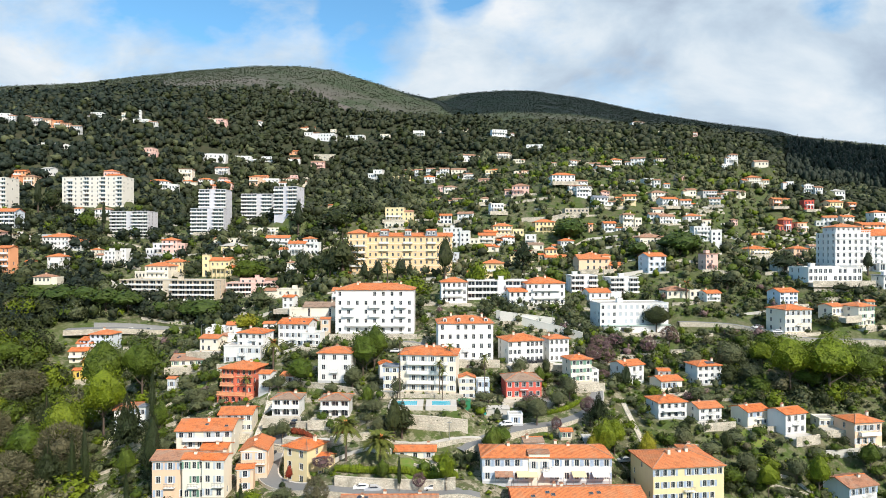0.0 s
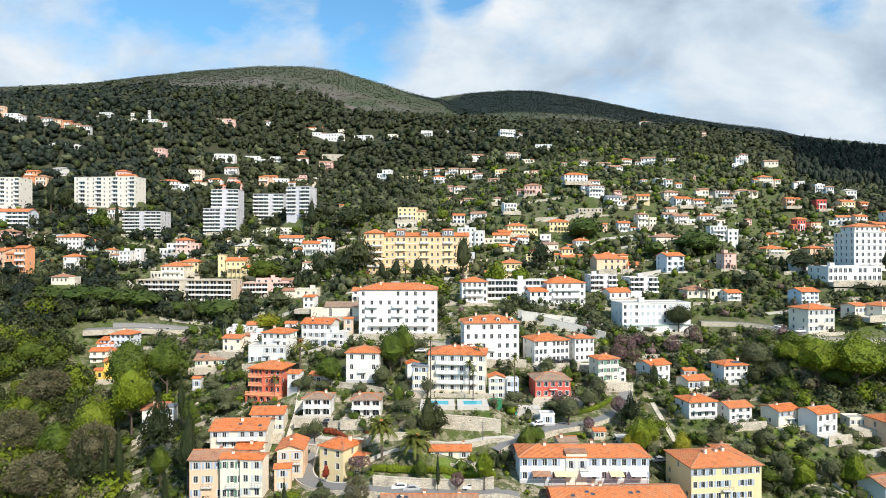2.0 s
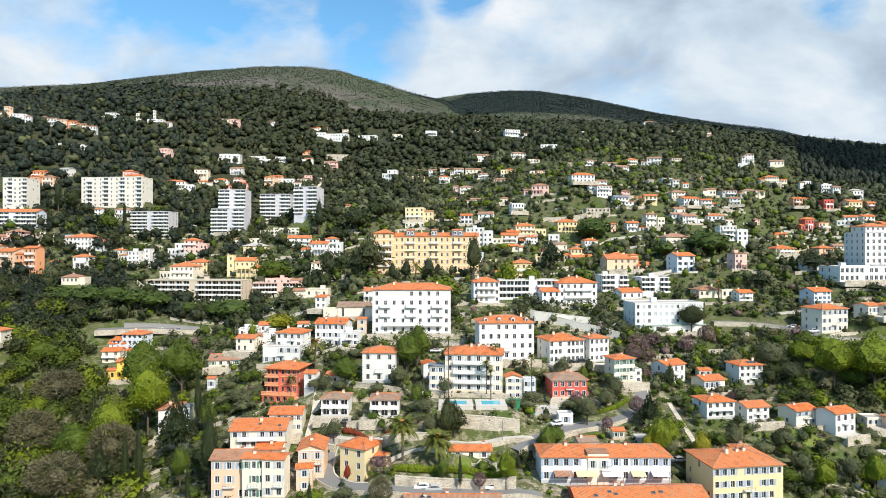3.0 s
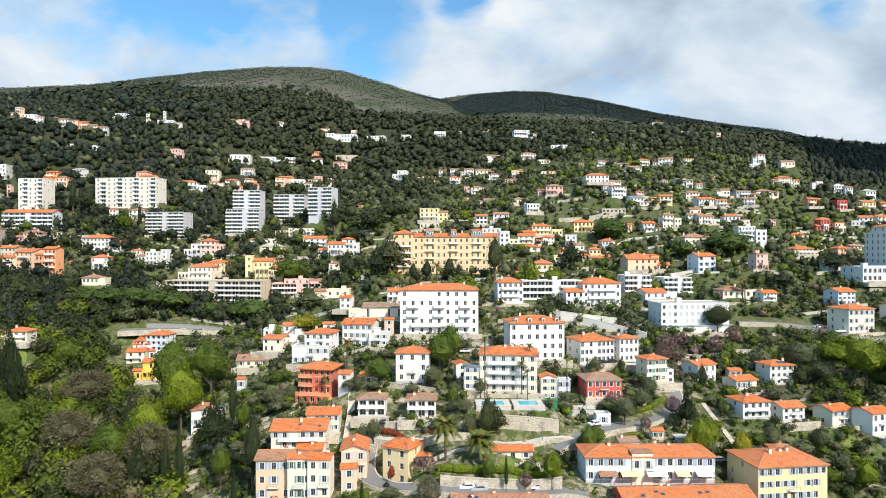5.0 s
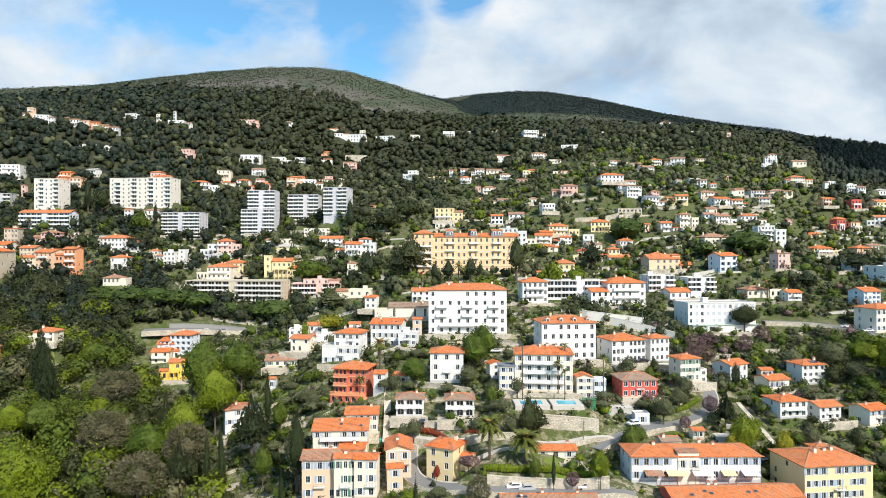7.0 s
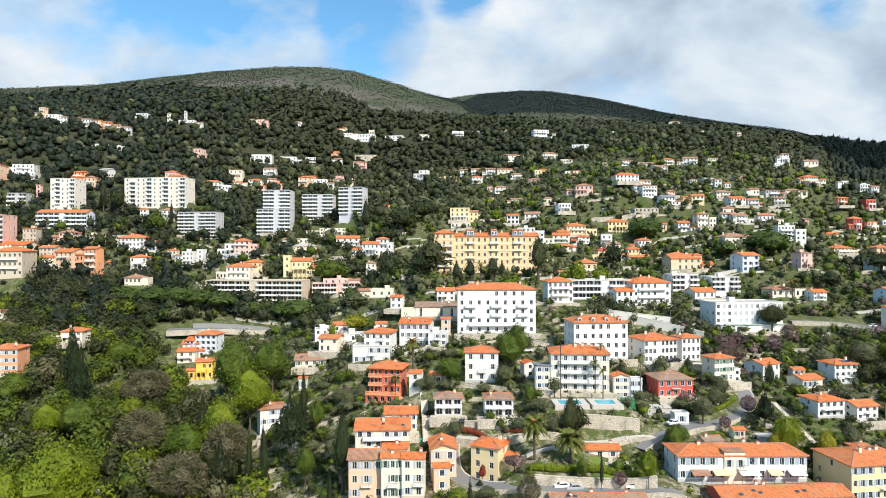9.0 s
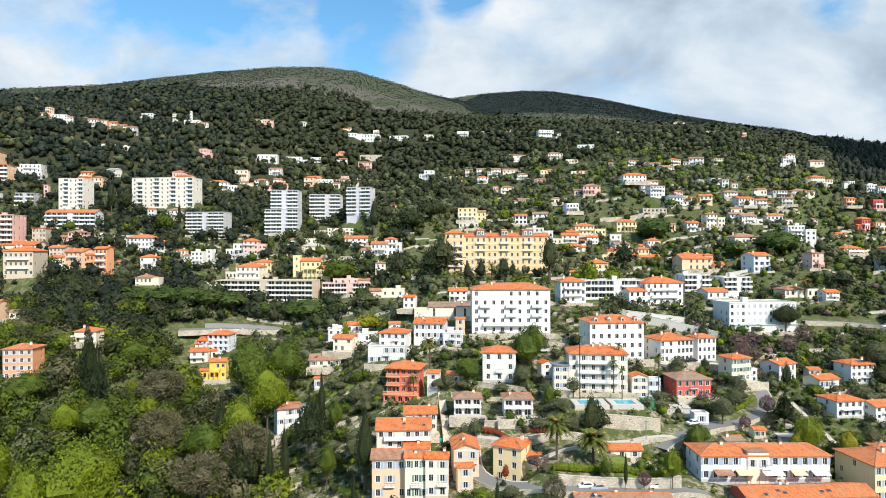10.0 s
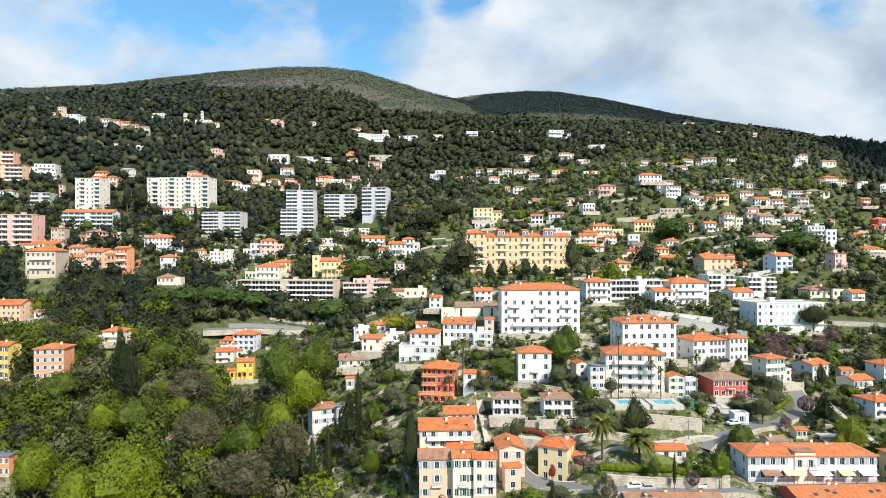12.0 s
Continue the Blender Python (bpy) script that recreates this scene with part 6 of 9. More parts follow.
def tree_kind(name, leaf, label, seed, leaves, fine):
    """The meshes of one kind of tree, 1 unit tall: trunk with limbs, and crown."""
    rng = np.random.default_rng(seed)
    size, taper = 0.027 if fine else 0.05, 0.0
    if name == "cypress_tree":
        wood = Solid().tube((0, 0, -0.05), (0, 0, 0.5), 0.02, 0.012)
        shape, skin, taper = (0.27, 1.0, 0.02), (ICO2, 46, leaves, 0.026 if fine else 0.042, 0.34, 30.0, 0.82, 0.35, 0.6), 0.55
    elif name == "conifer_tree":
        wood = Solid().tube((0, 0, -0.08), (0, 0, 0.95), 0.03, 0.006)
        shape, skin, taper = (0.84, 1.0, 0.05), (ICO2, 54, int(leaves * 1.3), 0.04 if fine else 0.06, 0.5, 34.0, 0.7, 0.3, 0.5), 0.9
    elif name == "umbrella_pine":
        wood = limbs(1.0, 0.62, 0.3, rng, 0.028, 6)
        shape, skin = (1.15, 0.76, 0.22), (ICO2, 30, leaves, size, 0.36, 20.0)
    elif name == "bush":
        wood = Solid().tube((0, 0, -0.2), (0, 0, 0.4), 0.06, 0.03)
        shape, skin = (1.3, 1.0, 0.0), (ICO1, 9, leaves // 2, 0.06, 0.3, 6.0)
    elif name == "bare_tree":
        wood = limbs(1.0, 0.5, 0.3, rng, 0.024, 7)
        shape, skin = (1.05, 0.8, 0.2), (ICO2, 16, int(leaves * 1.7), size * 2.0, 0.3, 9.0, 0.42, 0.14, 0.8)
    elif name == "olive_tree":
        wood = limbs(1.0, 0.4, 0.3, rng, 0.05, 5)
        shape, skin = (1.3, 0.82, 0.18), (ICO1, 13, leaves, size * 1.0, 0.36, 9.0)
    else:
        wood = limbs(1.0, 0.42, 0.26, rng, 0.03, 6)
        shape, skin = (1.12, 0.86, 0.14), (ICO2 if fine else ICO1, 30, int(leaves * 1.5) if fine else leaves, 0.02 if fine else size * 1.1, 0.42, 15.0)
    V, F = domed(rng, *skin)
    if taper:
        V[:, :2] *= (1.25 * np.clip(1.03 - V[:, 2:], 0.03, 1.0) ** taper)
    V = V * np.array([shape[0], shape[0], shape[1]]) + np.array([0, 0, shape[2]])
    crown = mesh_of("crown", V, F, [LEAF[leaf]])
    return wood.mesh("trunk", M_BARK), crown, label


KINDS = {}


TREE_WORDS = {"spring": "fresh spring-green broadleaf tree", "green": "mid-green broadleaf tree", "dark": "dark evergreen oak tree", "olive": "grey-green olive tree", "pine": "umbrella pine with flat dark crown", "cypress": "tall narrow dark cypress", "bare": "leafless grey-brown tree", "red": "dark red-leaved ornamental tree", "mimosa": "yellow-green flowering mimosa tree", "judas": "tree in pink-purple blossom", "palm": "date palm with arching fronds"}


def planted(name, leaf, x, y, top, wide, turn=0.0, place="among hillside houses"):
    """A single tree whose top reaches the height top."""
    base = ground_at(x, y)
    most = {"cypress_tree": 10.0, "conifer_tree": 4.6, "umbrella_pine": 1.7, "olive_tree": 1.15, "bare_tree": 1.5}.get(name, 2.2)
    tall = min(max(top - base, wide * (0.75 if name in ("umbrella_pine", "broadleaf_tree") else 0.55)), wide * most)
    base = min(base, top - tall)
    share = min(1.0, max(0.93, wide * 1.02 / tall)) if most == 2.2 else 1.0
    spread = {"cypress_tree": 0.24, "conifer_tree": 0.5, "umbrella_pine": 1.15, "bare_tree": 1.1, "olive_tree": 1.35, "bush": 1.5}.get(name, 1.2)
    return tree(name, leaf, x, y, tall, wide / tall / spread, TREE_WORDS[leaf if name != "conifer_tree" else "cypress"].replace("narrow dark cypress", "dark conifer" if name == "conifer_tree" else "narrow dark cypress") + " " + place, "trees", turn, y < 225 or wide > 14 and y < 270, base, share)


def tree(name, leaf, x, y, tall, wide=1.0, label="", group="", turn=0.0, fine=False, z=None, share=1.0):
    """Plants a tree: its trunk is the thing, the crown its part."""
    key = (name, leaf, fine, int(turn) % 3)
    if key not in KINDS:
        KINDS[key] = tree_kind(name, leaf, label, 31 + len(KINDS) * 7, 1700 if fine else 330, fine)
    wood, crown, _ = KINDS[key]
    ob = new(name, wood)
    ob.matrix_basis = pose(x, y, ground_at(x, y) if z is None else z, 0, 0, turn) @ Matrix.Diagonal((tall * wide, tall * wide, tall, 1))
    tagged(ob, label, "bush" if name == "bush" else "tree", group)
    part("crown", crown, ob, m=Matrix.Translation((0, 0, 1 - share)) @ Matrix.Diagonal((1, 1, share, 1)))
    return ob


# roads and terraces that stay free of planting: x, y, half width, reach behind and in front
OPEN_PLACES = [(-7.0, 183.0, 12.0, 5.0, 7.0), (-20.0, 160.0, 11.0, 5.0, 6.0), (-12.0, 150.5, 14.0, 2.0, 4.0)]
for _, _, line, width, _ in ROADS:
    for a, b in zip(line, line[1:]):
        k = max(1, int(math.dist(a, b) / 3))
        OPEN_PLACES += [(a[0] + (b[0] - a[0]) * i / k, a[1] + (b[1] - a[1]) * i / k, width / 2 + 1.2, width / 2 + 0.8, width / 2 + 1.0) for i in range(k)]


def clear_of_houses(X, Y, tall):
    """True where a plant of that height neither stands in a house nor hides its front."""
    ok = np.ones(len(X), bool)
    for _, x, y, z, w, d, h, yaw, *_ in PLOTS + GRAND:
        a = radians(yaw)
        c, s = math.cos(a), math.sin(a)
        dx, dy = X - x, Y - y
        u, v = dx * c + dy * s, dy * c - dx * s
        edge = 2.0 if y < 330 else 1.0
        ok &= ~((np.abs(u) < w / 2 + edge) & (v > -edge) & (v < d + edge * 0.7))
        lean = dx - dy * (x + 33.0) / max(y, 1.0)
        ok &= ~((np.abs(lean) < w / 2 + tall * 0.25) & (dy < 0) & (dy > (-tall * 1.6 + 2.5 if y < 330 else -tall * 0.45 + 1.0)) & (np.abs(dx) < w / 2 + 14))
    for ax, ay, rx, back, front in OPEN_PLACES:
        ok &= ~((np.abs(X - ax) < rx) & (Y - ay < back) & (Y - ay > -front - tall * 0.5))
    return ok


SKINS = {"tiny": OCTA, "low": dome_net(6, 3), "mid": ICO1}


def wood_mass(name, label, xr, yr, spacing, tall, leaves, skin, lobes, sprays, size, seed, keep=None, mix=None, girth=(0.8, 1.2), deep=0.3, sombre=None):
    """A far wood as one mass: many tree crowns with gaps, in several tones."""
    rng = np.random.default_rng(seed)
    gx, gy = np.meshgrid(np.arange(*xr, spacing), np.arange(*yr, spacing))
    X, Y = rng.uniform(*xr, gx.size), rng.uniform(*yr, gx.size)
    view = (X > -0.80 * Y - 110) & (X < 0.80 * Y + 45)
    X, Y = X[view], Y[view]
    H = tall[0] + (tall[1] - tall[0]) * rng.uniform(0, 1, len(X)) ** 1.7
    if keep is not None:
        ok = rng.uniform(size=len(X)) < keep(X, Y)
        X, Y, H = X[ok], Y[ok], H[ok]
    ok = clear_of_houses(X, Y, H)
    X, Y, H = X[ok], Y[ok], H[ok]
    Z = graded(X, Y)
    protos = []
    for k in range(5):
        V, F = domed(rng, SKINS[skin], lobes, sprays, size, deep, 3.0 + lobes * 0.45, 0.72 if skin == "mid" else 0.85)
        tri = np.array([t for f in F for t in ([f] if len(f) == 3 else [[f[0], f[1], f[2]], [f[0], f[2], f[3]]])])
        protos.append((V, tri))
    pick = rng.integers(0, 5, len(X))
    kind = rng.choice(len(leaves), len(X), p=mix) if mix else np.zeros(len(X), int)
    # some crowns take the last, darkest tone instead
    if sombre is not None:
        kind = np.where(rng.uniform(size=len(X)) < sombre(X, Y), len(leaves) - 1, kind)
    VV, FF, MM, base = [], [], [], 0
    for k in range(5):
        for m in range(len(leaves)):
            sel = np.where((pick == k) & (kind == m))[0]
            if not len(sel):
                continue
            V, T = protos[k]
            t = rng.uniform(0, 6.28, len(sel))
            c, s, h = np.cos(t), np.sin(t), H[sel]
            wide = h * rng.uniform(*girth, len(sel))
            P = np.empty((len(sel), len(V), 3))
            P[:, :, 0] = (V[None, :, 0] * c[:, None] - V[None, :, 1] * s[:, None]) * wide[:, None] + X[sel][:, None]
            P[:, :, 1] = (V[None, :, 0] * s[:, None] + V[None, :, 1] * c[:, None]) * wide[:, None] + Y[sel][:, None]
            P[:, :, 2] = V[None, :, 2] * h[:, None] + Z[sel][:, None] - 0.04 * h[:, None]
            VV.append(P.reshape(-1, 3))
            FF.append((T[None] + (np.arange(len(sel)) * len(V))[:, None, None] + base).reshape(-1, 3))
            MM.append(np.full(len(sel) * len(T), m, np.int32))
            base += len(sel) * len(V)
    VV, FF, MM = np.concatenate(VV), np.concatenate(FF), np.concatenate(MM)
    me = bpy.data.meshes.new(name)
    me.vertices.add(len(VV))
    me.vertices.foreach_set("co", VV.reshape(-1))
    me.loops.add(FF.size)
    me.loops.foreach_set("vertex_index", FF.reshape(-1).astype(np.int32))
    me.polygons.add(len(FF))
    me.polygons.foreach_set("loop_start", np.arange(0, FF.size, 3, dtype=np.int32))
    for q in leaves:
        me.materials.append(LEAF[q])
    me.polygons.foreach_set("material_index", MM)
    me.polygons.foreach_set("use_smooth", np.ones(len(FF), dtype=bool))
    me.update(calc_edges=True)
    tagged(new(name, me), label, "woodland", kind="stuff")


def seen_mountain(X, Y):
    front = (Y < 1490) & (X < 820)
    heath = (Y < 1200) & (X > -0.34 * Y) & (X < 0.1 * Y)
    return np.where(heath, 0.6, 1.0) * np.where(front | ((Y > 1480) & (Y < 1900) & (X > -140)), 1.0, 0.0)


def pine_slope(X, Y):
    return X > 0.562 * Y


wood_mass("mountain_scrub", "sparse grey-green scrub woodland on the far mountain", (-1500, 1500), (850, 1900), 7.0, (1.6, 4.6), ("scrub", "wood"), "tiny", 5, 1, 0.24, 3, keep=seen_mountain, mix=(0.74, 0.26), girth=(0.9, 1.5))
# real conifers, but their needle tone is extra dark to deepen the cloud shadow
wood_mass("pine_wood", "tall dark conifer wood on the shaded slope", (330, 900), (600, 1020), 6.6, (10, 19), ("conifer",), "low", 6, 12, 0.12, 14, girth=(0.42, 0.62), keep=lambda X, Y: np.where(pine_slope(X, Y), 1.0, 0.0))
# darkest tone more frequent towards the left, here and in hillside_wood and grove_trees
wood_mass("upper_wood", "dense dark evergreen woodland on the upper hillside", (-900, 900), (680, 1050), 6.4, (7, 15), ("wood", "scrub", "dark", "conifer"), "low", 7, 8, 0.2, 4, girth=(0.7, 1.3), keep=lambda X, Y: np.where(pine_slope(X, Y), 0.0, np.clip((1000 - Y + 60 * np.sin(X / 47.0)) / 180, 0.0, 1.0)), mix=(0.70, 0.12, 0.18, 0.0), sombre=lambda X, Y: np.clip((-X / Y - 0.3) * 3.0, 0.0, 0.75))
def olive_slope(X, Y):
    return (X > -0.06 * Y) & (Y < 640 - 0.12 * X) & ~pine_slope(X, Y)


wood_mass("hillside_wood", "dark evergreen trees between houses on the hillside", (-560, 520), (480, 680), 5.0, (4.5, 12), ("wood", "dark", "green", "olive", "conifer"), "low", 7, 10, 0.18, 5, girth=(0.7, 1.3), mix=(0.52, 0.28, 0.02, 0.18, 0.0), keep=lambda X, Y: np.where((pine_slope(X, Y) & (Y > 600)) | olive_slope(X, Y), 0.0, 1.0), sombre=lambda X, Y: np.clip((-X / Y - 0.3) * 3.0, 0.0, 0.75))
wood_mass("olive_slope", "olive trees, oaks and cypresses on garden terraces of the upper hillside", (-560, 520), (480, 680), 5.4, (3, 9), ("wood", "dark", "green", "olive", "spring"), "low", 7, 15, 0.15, 45, girth=(0.7, 1.3), mix=(0.16, 0.20, 0.20, 0.40, 0.04), keep=lambda X, Y: np.where(olive_slope(X, Y), 0.85, 0.0))
wood_mass("garden_trees", "olive trees, oaks and shrubs between hillside gardens", (-440, 420), (292, 480), 5.0, (2.2, 7.8), ("wood", "dark", "green", "olive", "spring", "bare"), "low", 8, 16, 0.145, 6, mix=(0.11, 0.21, 0.22, 0.34, 0.06, 0.06), keep=lambda X, Y: np.where(X < -0.2 * Y, 0.0, 0.8), girth=(0.7, 1.3))
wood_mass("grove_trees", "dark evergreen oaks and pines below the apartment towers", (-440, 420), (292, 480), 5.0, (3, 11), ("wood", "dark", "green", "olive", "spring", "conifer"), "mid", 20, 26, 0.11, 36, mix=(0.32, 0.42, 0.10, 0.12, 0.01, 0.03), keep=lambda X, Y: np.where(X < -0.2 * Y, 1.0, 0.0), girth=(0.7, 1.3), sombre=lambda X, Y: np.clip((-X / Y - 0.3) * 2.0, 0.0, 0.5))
wood_mass("garden_shrubs", "low shrubs and bushes in hillside gardens", (-300, 300), (118, 420), 4.5, (0.8, 2.6), ("dark", "green", "olive", "spring"), "low", 6, 6, 0.18, 7, keep=lambda X, Y: np.where(Y < 250, 1.0, np.where(Y < 300, 0.8, 0.45)), mix=(0.24, 0.40, 0.18, 0.18), girth=(0.9, 1.6))


wood_mass("flower_beds", "low garden shrubs and flower beds between paths", (-120, 150), (118, 240), 2.4, (0.5, 1.7), ("dark", "green", "olive", "spring", "judas"), "tiny", 6, 7, 0.18, 17, keep=lambda X, Y: np.full(len(X), 0.85), mix=(0.20, 0.40, 0.14, 0.22, 0.04), girth=(0.9, 1.6))


def valley(X, Y):
    return X < -88 - 0.5 * (Y - 140)


def bank(X, Y):
    return (X > 92 + 0.2 * (Y - 192)) & (Y > 192) & (Y < 246)


wood_mass("garden_thicket", "olive, laurel and evergreen thickets between the gardens", (-130, 190), (118, 240), 3.5, (1.4, 4.6), ("dark", "green", "olive", "spring", "bare"), "mid", 12, 46, 0.085, 27, girth=(0.9, 1.35), keep=lambda X, Y: np.where(valley(X, Y) | bank(X, Y), 0.0, np.where(X > 75, 0.9, 0.68)), mix=(0.20, 0.33, 0.28, 0.15, 0.04))
wood_mass("valley_wood", "spring woodland filling the valley below the houses", (-330, -60), (118, 305), 5.9, (6, 14), ("spring", "green", "bare", "dark", "olive"), "mid", 22, 310, 0.054, 8, girth=(0.75, 1.25), deep=0.42, keep=lambda X, Y: np.where(valley(X, Y), 0.95, 0.0), mix=(0.20, 0.40, 0.06, 0.32, 0.02))
wood_mass("park_trees", "dark evergreen oaks and conifers in a hillside park", (-310, -180), (278, 345), 6.2, (6, 14), ("dark", "wood", "olive", "conifer"), "mid", 18, 140, 0.065, 33, girth=(0.7, 1.1), keep=lambda X, Y: np.where(X < -150 - 0.2 * (Y - 278), 1.0, 0.0), mix=(0.4, 0.25, 0.2, 0.15), sombre=lambda X, Y: np.where(X < -185, 0.5, 0.1))
wood_mass("bank_wood", "green woodland and scrub on the bank", (88, 240), (190, 250), 5.6, (4, 8), ("spring", "green", "bare", "dark", "olive"), "mid", 20, 300, 0.05, 9, deep=0.42, girth=(0.85, 1.3), keep=lambda X, Y: np.where(bank(X, Y), 0.95, 0.0), mix=(0.26, 0.34, 0.08, 0.2, 0.12))
wood_mass("bank_thicket", "olive, oak and laurel thicket on the garden bank", (52, 250), (186, 290), 4.3, (1.8, 5.2), ("dark", "green", "olive", "judas"), "mid", 12, 30, 0.1, 61, girth=(0.9, 1.4), keep=lambda X, Y: np.where(X > 40 + 0.1 * (Y - 186), 0.9, 0.0), mix=(0.28, 0.38, 0.30, 0.04))

# ---- single trees ----
planted("broadleaf_tree", "green", -203.6, 218.0, 17.4, 18.6, 0)
planted("broadleaf_tree", "spring", -177.1, 165.0, 9.9, 12.8, 47)
planted("broadleaf_tree", "spring", -148.1, 157.0, 13.2, 23.0, 94)
planted("broadleaf_tree", "spring", -157.3, 150.0, 10.0, 12.5, 141)
planted("bare_tree", "bare", -162.6, 235.0, 13.6, 20.9, 188)
planted("broadleaf_tree", "spring", -175.9, 195.0, 12.1, 11.9, 235)
planted("broadleaf_tree", "green", -167.6, 198.0, 12.5, 15.4, 282)
planted("bare_tree", "bare", -143.9, 192.0, 9.9, 16.0, 329)
planted("broadleaf_tree", "spring", -213.4, 212.0, 4.8, 17.7, 16)
planted("conifer_tree", "cypress", -183.8, 222.0, 33.1, 7.4, 63)
planted("conifer_tree", "cypress", -175.8, 214.0, 27.7, 6.7, 110)
planted("cypress_tree", "cypress", -102.2, 168.0, 11.4, 2.5, 157)
planted("cypress_tree", "cypress", -97.6, 166.0, 14.1, 2.8, 204)
planted("conifer_tree", "cypress", -111.5, 172.0, 6.4, 6.7, 251)
planted("conifer_tree", "cypress", -94.2, 182.0, 17.9, 8.8, 298)
planted("conifer_tree", "cypress", -123.6, 190.0, 22.2, 5.3, 345)
planted("cypress_tree", "cypress", -93.4, 196.0, 22.8, 2.7, 32)
planted("cypress_tree", "cypress", -74.4, 156.0, 21.5, 5.5, 79)
planted("cypress_tree", "cypress", -75.9, 146.0, 11.2, 1.6, 126)
planted("broadleaf_tree", "green", -126.1, 226.0, 28.0, 18.4, 173)
planted("broadleaf_tree", "spring", -113.0, 203.0, 22.5, 16.9, 220)
planted("broadleaf_tree", "spring", -117.5, 188.0, 16.5, 15.7, 267)
planted("broadleaf_tree", "green", -126.9, 186.0, 8.0, 15.5, 314)
planted("broadleaf_tree", "green", -112.5, 228.0, 28.5, 16.9, 1)
planted("bare_tree", "bare", -112.8, 180.0, 9.7, 15.0, 48)
planted("bare_tree", "bare", -121.4, 168.0, 3.9, 17.1, 95)
planted("broadleaf_tree", "spring", -160.9, 220.0, 7.2, 8.2, 142)
planted("broadleaf_tree", "green", -186.3, 262.0, 21.5, 14.6, 189)
planted("broadleaf_tree", "spring", -96.0, 260.0, 31.3, 4.8, 236)
planted("broadleaf_tree", "green", -26.9, 205.0, 33.4, 12.2, 283)
planted("cypress_tree", "dark", 1.2, 318.0, 70.6, 10.0, 330)
planted("conifer_tree", "dark", -54.9, 334.0, 70.3, 19.2, 17)
planted("conifer_tree", "cypress", -61.2, 330.0, 63.5, 12.2, 64)
planted("cypress_tree", "cypress", -41.6, 322.0, 55.0, 5.4, 111)
planted("cypress_tree", "cypress", -34.4, 322.0, 55.9, 7.8, 158)
planted("cypress_tree", "cypress", -22.4, 322.0, 57.3, 7.8, 205)
planted("cypress_tree", "cypress", -17.4, 322.0, 54.3, 4.8, 252)
planted("broadleaf_tree", "spring", -15.0, 296.0, 48.7, 23.0, 299)
planted("conifer_tree", "cypress", 43.6, 330.0, 66.4, 12.8, 346)
planted("umbrella_pine", "pine", 81.6, 392.0, 81.8, 26.2, 33)
planted("umbrella_pine", "pine", 132.1, 340.0, 72.8, 29.0, 80)
planted("umbrella_pine", "pine", 107.7, 338.0, 65.2, 16.3, 127)
planted("broadleaf_tree", "green", -118.1, 367.5, 56.1, 25.9, 174)
planted("broadleaf_tree", "green", -112.6, 368.2, 54.4, 17.0, 221)
planted("conifer_tree", "cypress", -80.4, 350.0, 61.8, 11.0, 268)
planted("cypress_tree", "cypress", -87.2, 330.0, 48.8, 3.7, 315)
planted("broadleaf_tree", "dark", 89.2, 255.0, 37.3, 14.2, 2)
planted("conifer_tree", "cypress", 136.1, 292.0, 49.7, 11.9, 49)
planted("broadleaf_tree", "spring", 28.9, 299.0, 53.0, 11.1, 96)
planted("broadleaf_tree", "spring", 16.9, 298.4, 55.8, 12.7, 143)
planted("umbrella_pine", "pine", -225.7, 322.0, 42.7, 20.9, 190)
planted("umbrella_pine", "pine", -215.3, 324.0, 42.0, 19.2, 237)
planted("umbrella_pine", "pine", -200.4, 320.0, 42.8, 21.9, 284)
planted("umbrella_pine", "pine", -188.0, 322.0, 41.7, 20.9, 331)
planted("umbrella_pine", "pine", -175.9, 318.0, 41.1, 19.4, 18)
planted("umbrella_pine", "pine", -164.1, 318.0, 39.9, 18.9, 65)
planted("umbrella_pine", "pine", -148.5, 318.0, 33.3, 11.8, 112)
planted("umbrella_pine", "pine", -125.2, 320.0, 36.1, 24.9, 159)
planted("umbrella_pine", "pine", -132.2, 318.0, 33.9, 14.7, 206)
planted("broadleaf_tree", "dark", -111.3, 316.0, 32.3, 11.7, 253)
planted("conifer_tree", "olive", -93.3, 312.0, 40.1, 14.5, 300)
planted("broadleaf_tree", "mimosa", -87.3, 272.0, 32.0, 13.6, 347)
planted("umbrella_pine", "pine", -282.2, 334.9, 38.4, 16.1, 34)
planted("conifer_tree", "dark", -243.9, 312.0, 46.1, 17.3, 81)
planted("conifer_tree", "dark", -236.3, 314.0, 44.6, 14.5, 128)
planted("cypress_tree", "cypress", -286.1, 334.5, 50.1, 5.6, 175)
planted("broadleaf_tree", "dark", -242.2, 290.0, 35.0, 16.1, 222)
planted("broadleaf_tree", "dark", -229.9, 285.0, 30.1, 13.2, 269)
planted("broadleaf_tree", "dark", -238.8, 410.0, 74.1, 19.0, 316)
planted("broadleaf_tree", "green", -249.6, 428.0, 87.9, 17.5, 3)
planted("broadleaf_tree", "dark", -289.0, 450.0, 106.9, 14.2, 50)
planted("cypress_tree", "cypress", -302.1, 455.0, 115.9, 6.7, 97)
planted("cypress_tree", "cypress", -244.9, 440.0, 97.6, 3.7, 144)
planted("cypress_tree", "cypress", -104.4, 440.0, 99.5, 9.0, 191)
planted("broadleaf_tree", "dark", -77.9, 440.0, 91.3, 28.5, 238)
planted("broadleaf_tree", "dark", -63.5, 460.0, 99.1, 25.6, 285)
planted("broadleaf_tree", "spring", 19.4, 470.0, 99.0, 12.2, 332)
planted("broadleaf_tree", "spring", -9.9, 445.0, 90.3, 12.4, 19)
planted("umbrella_pine", "dark", -89.1, 420.0, 76.2, 19.5, 66)
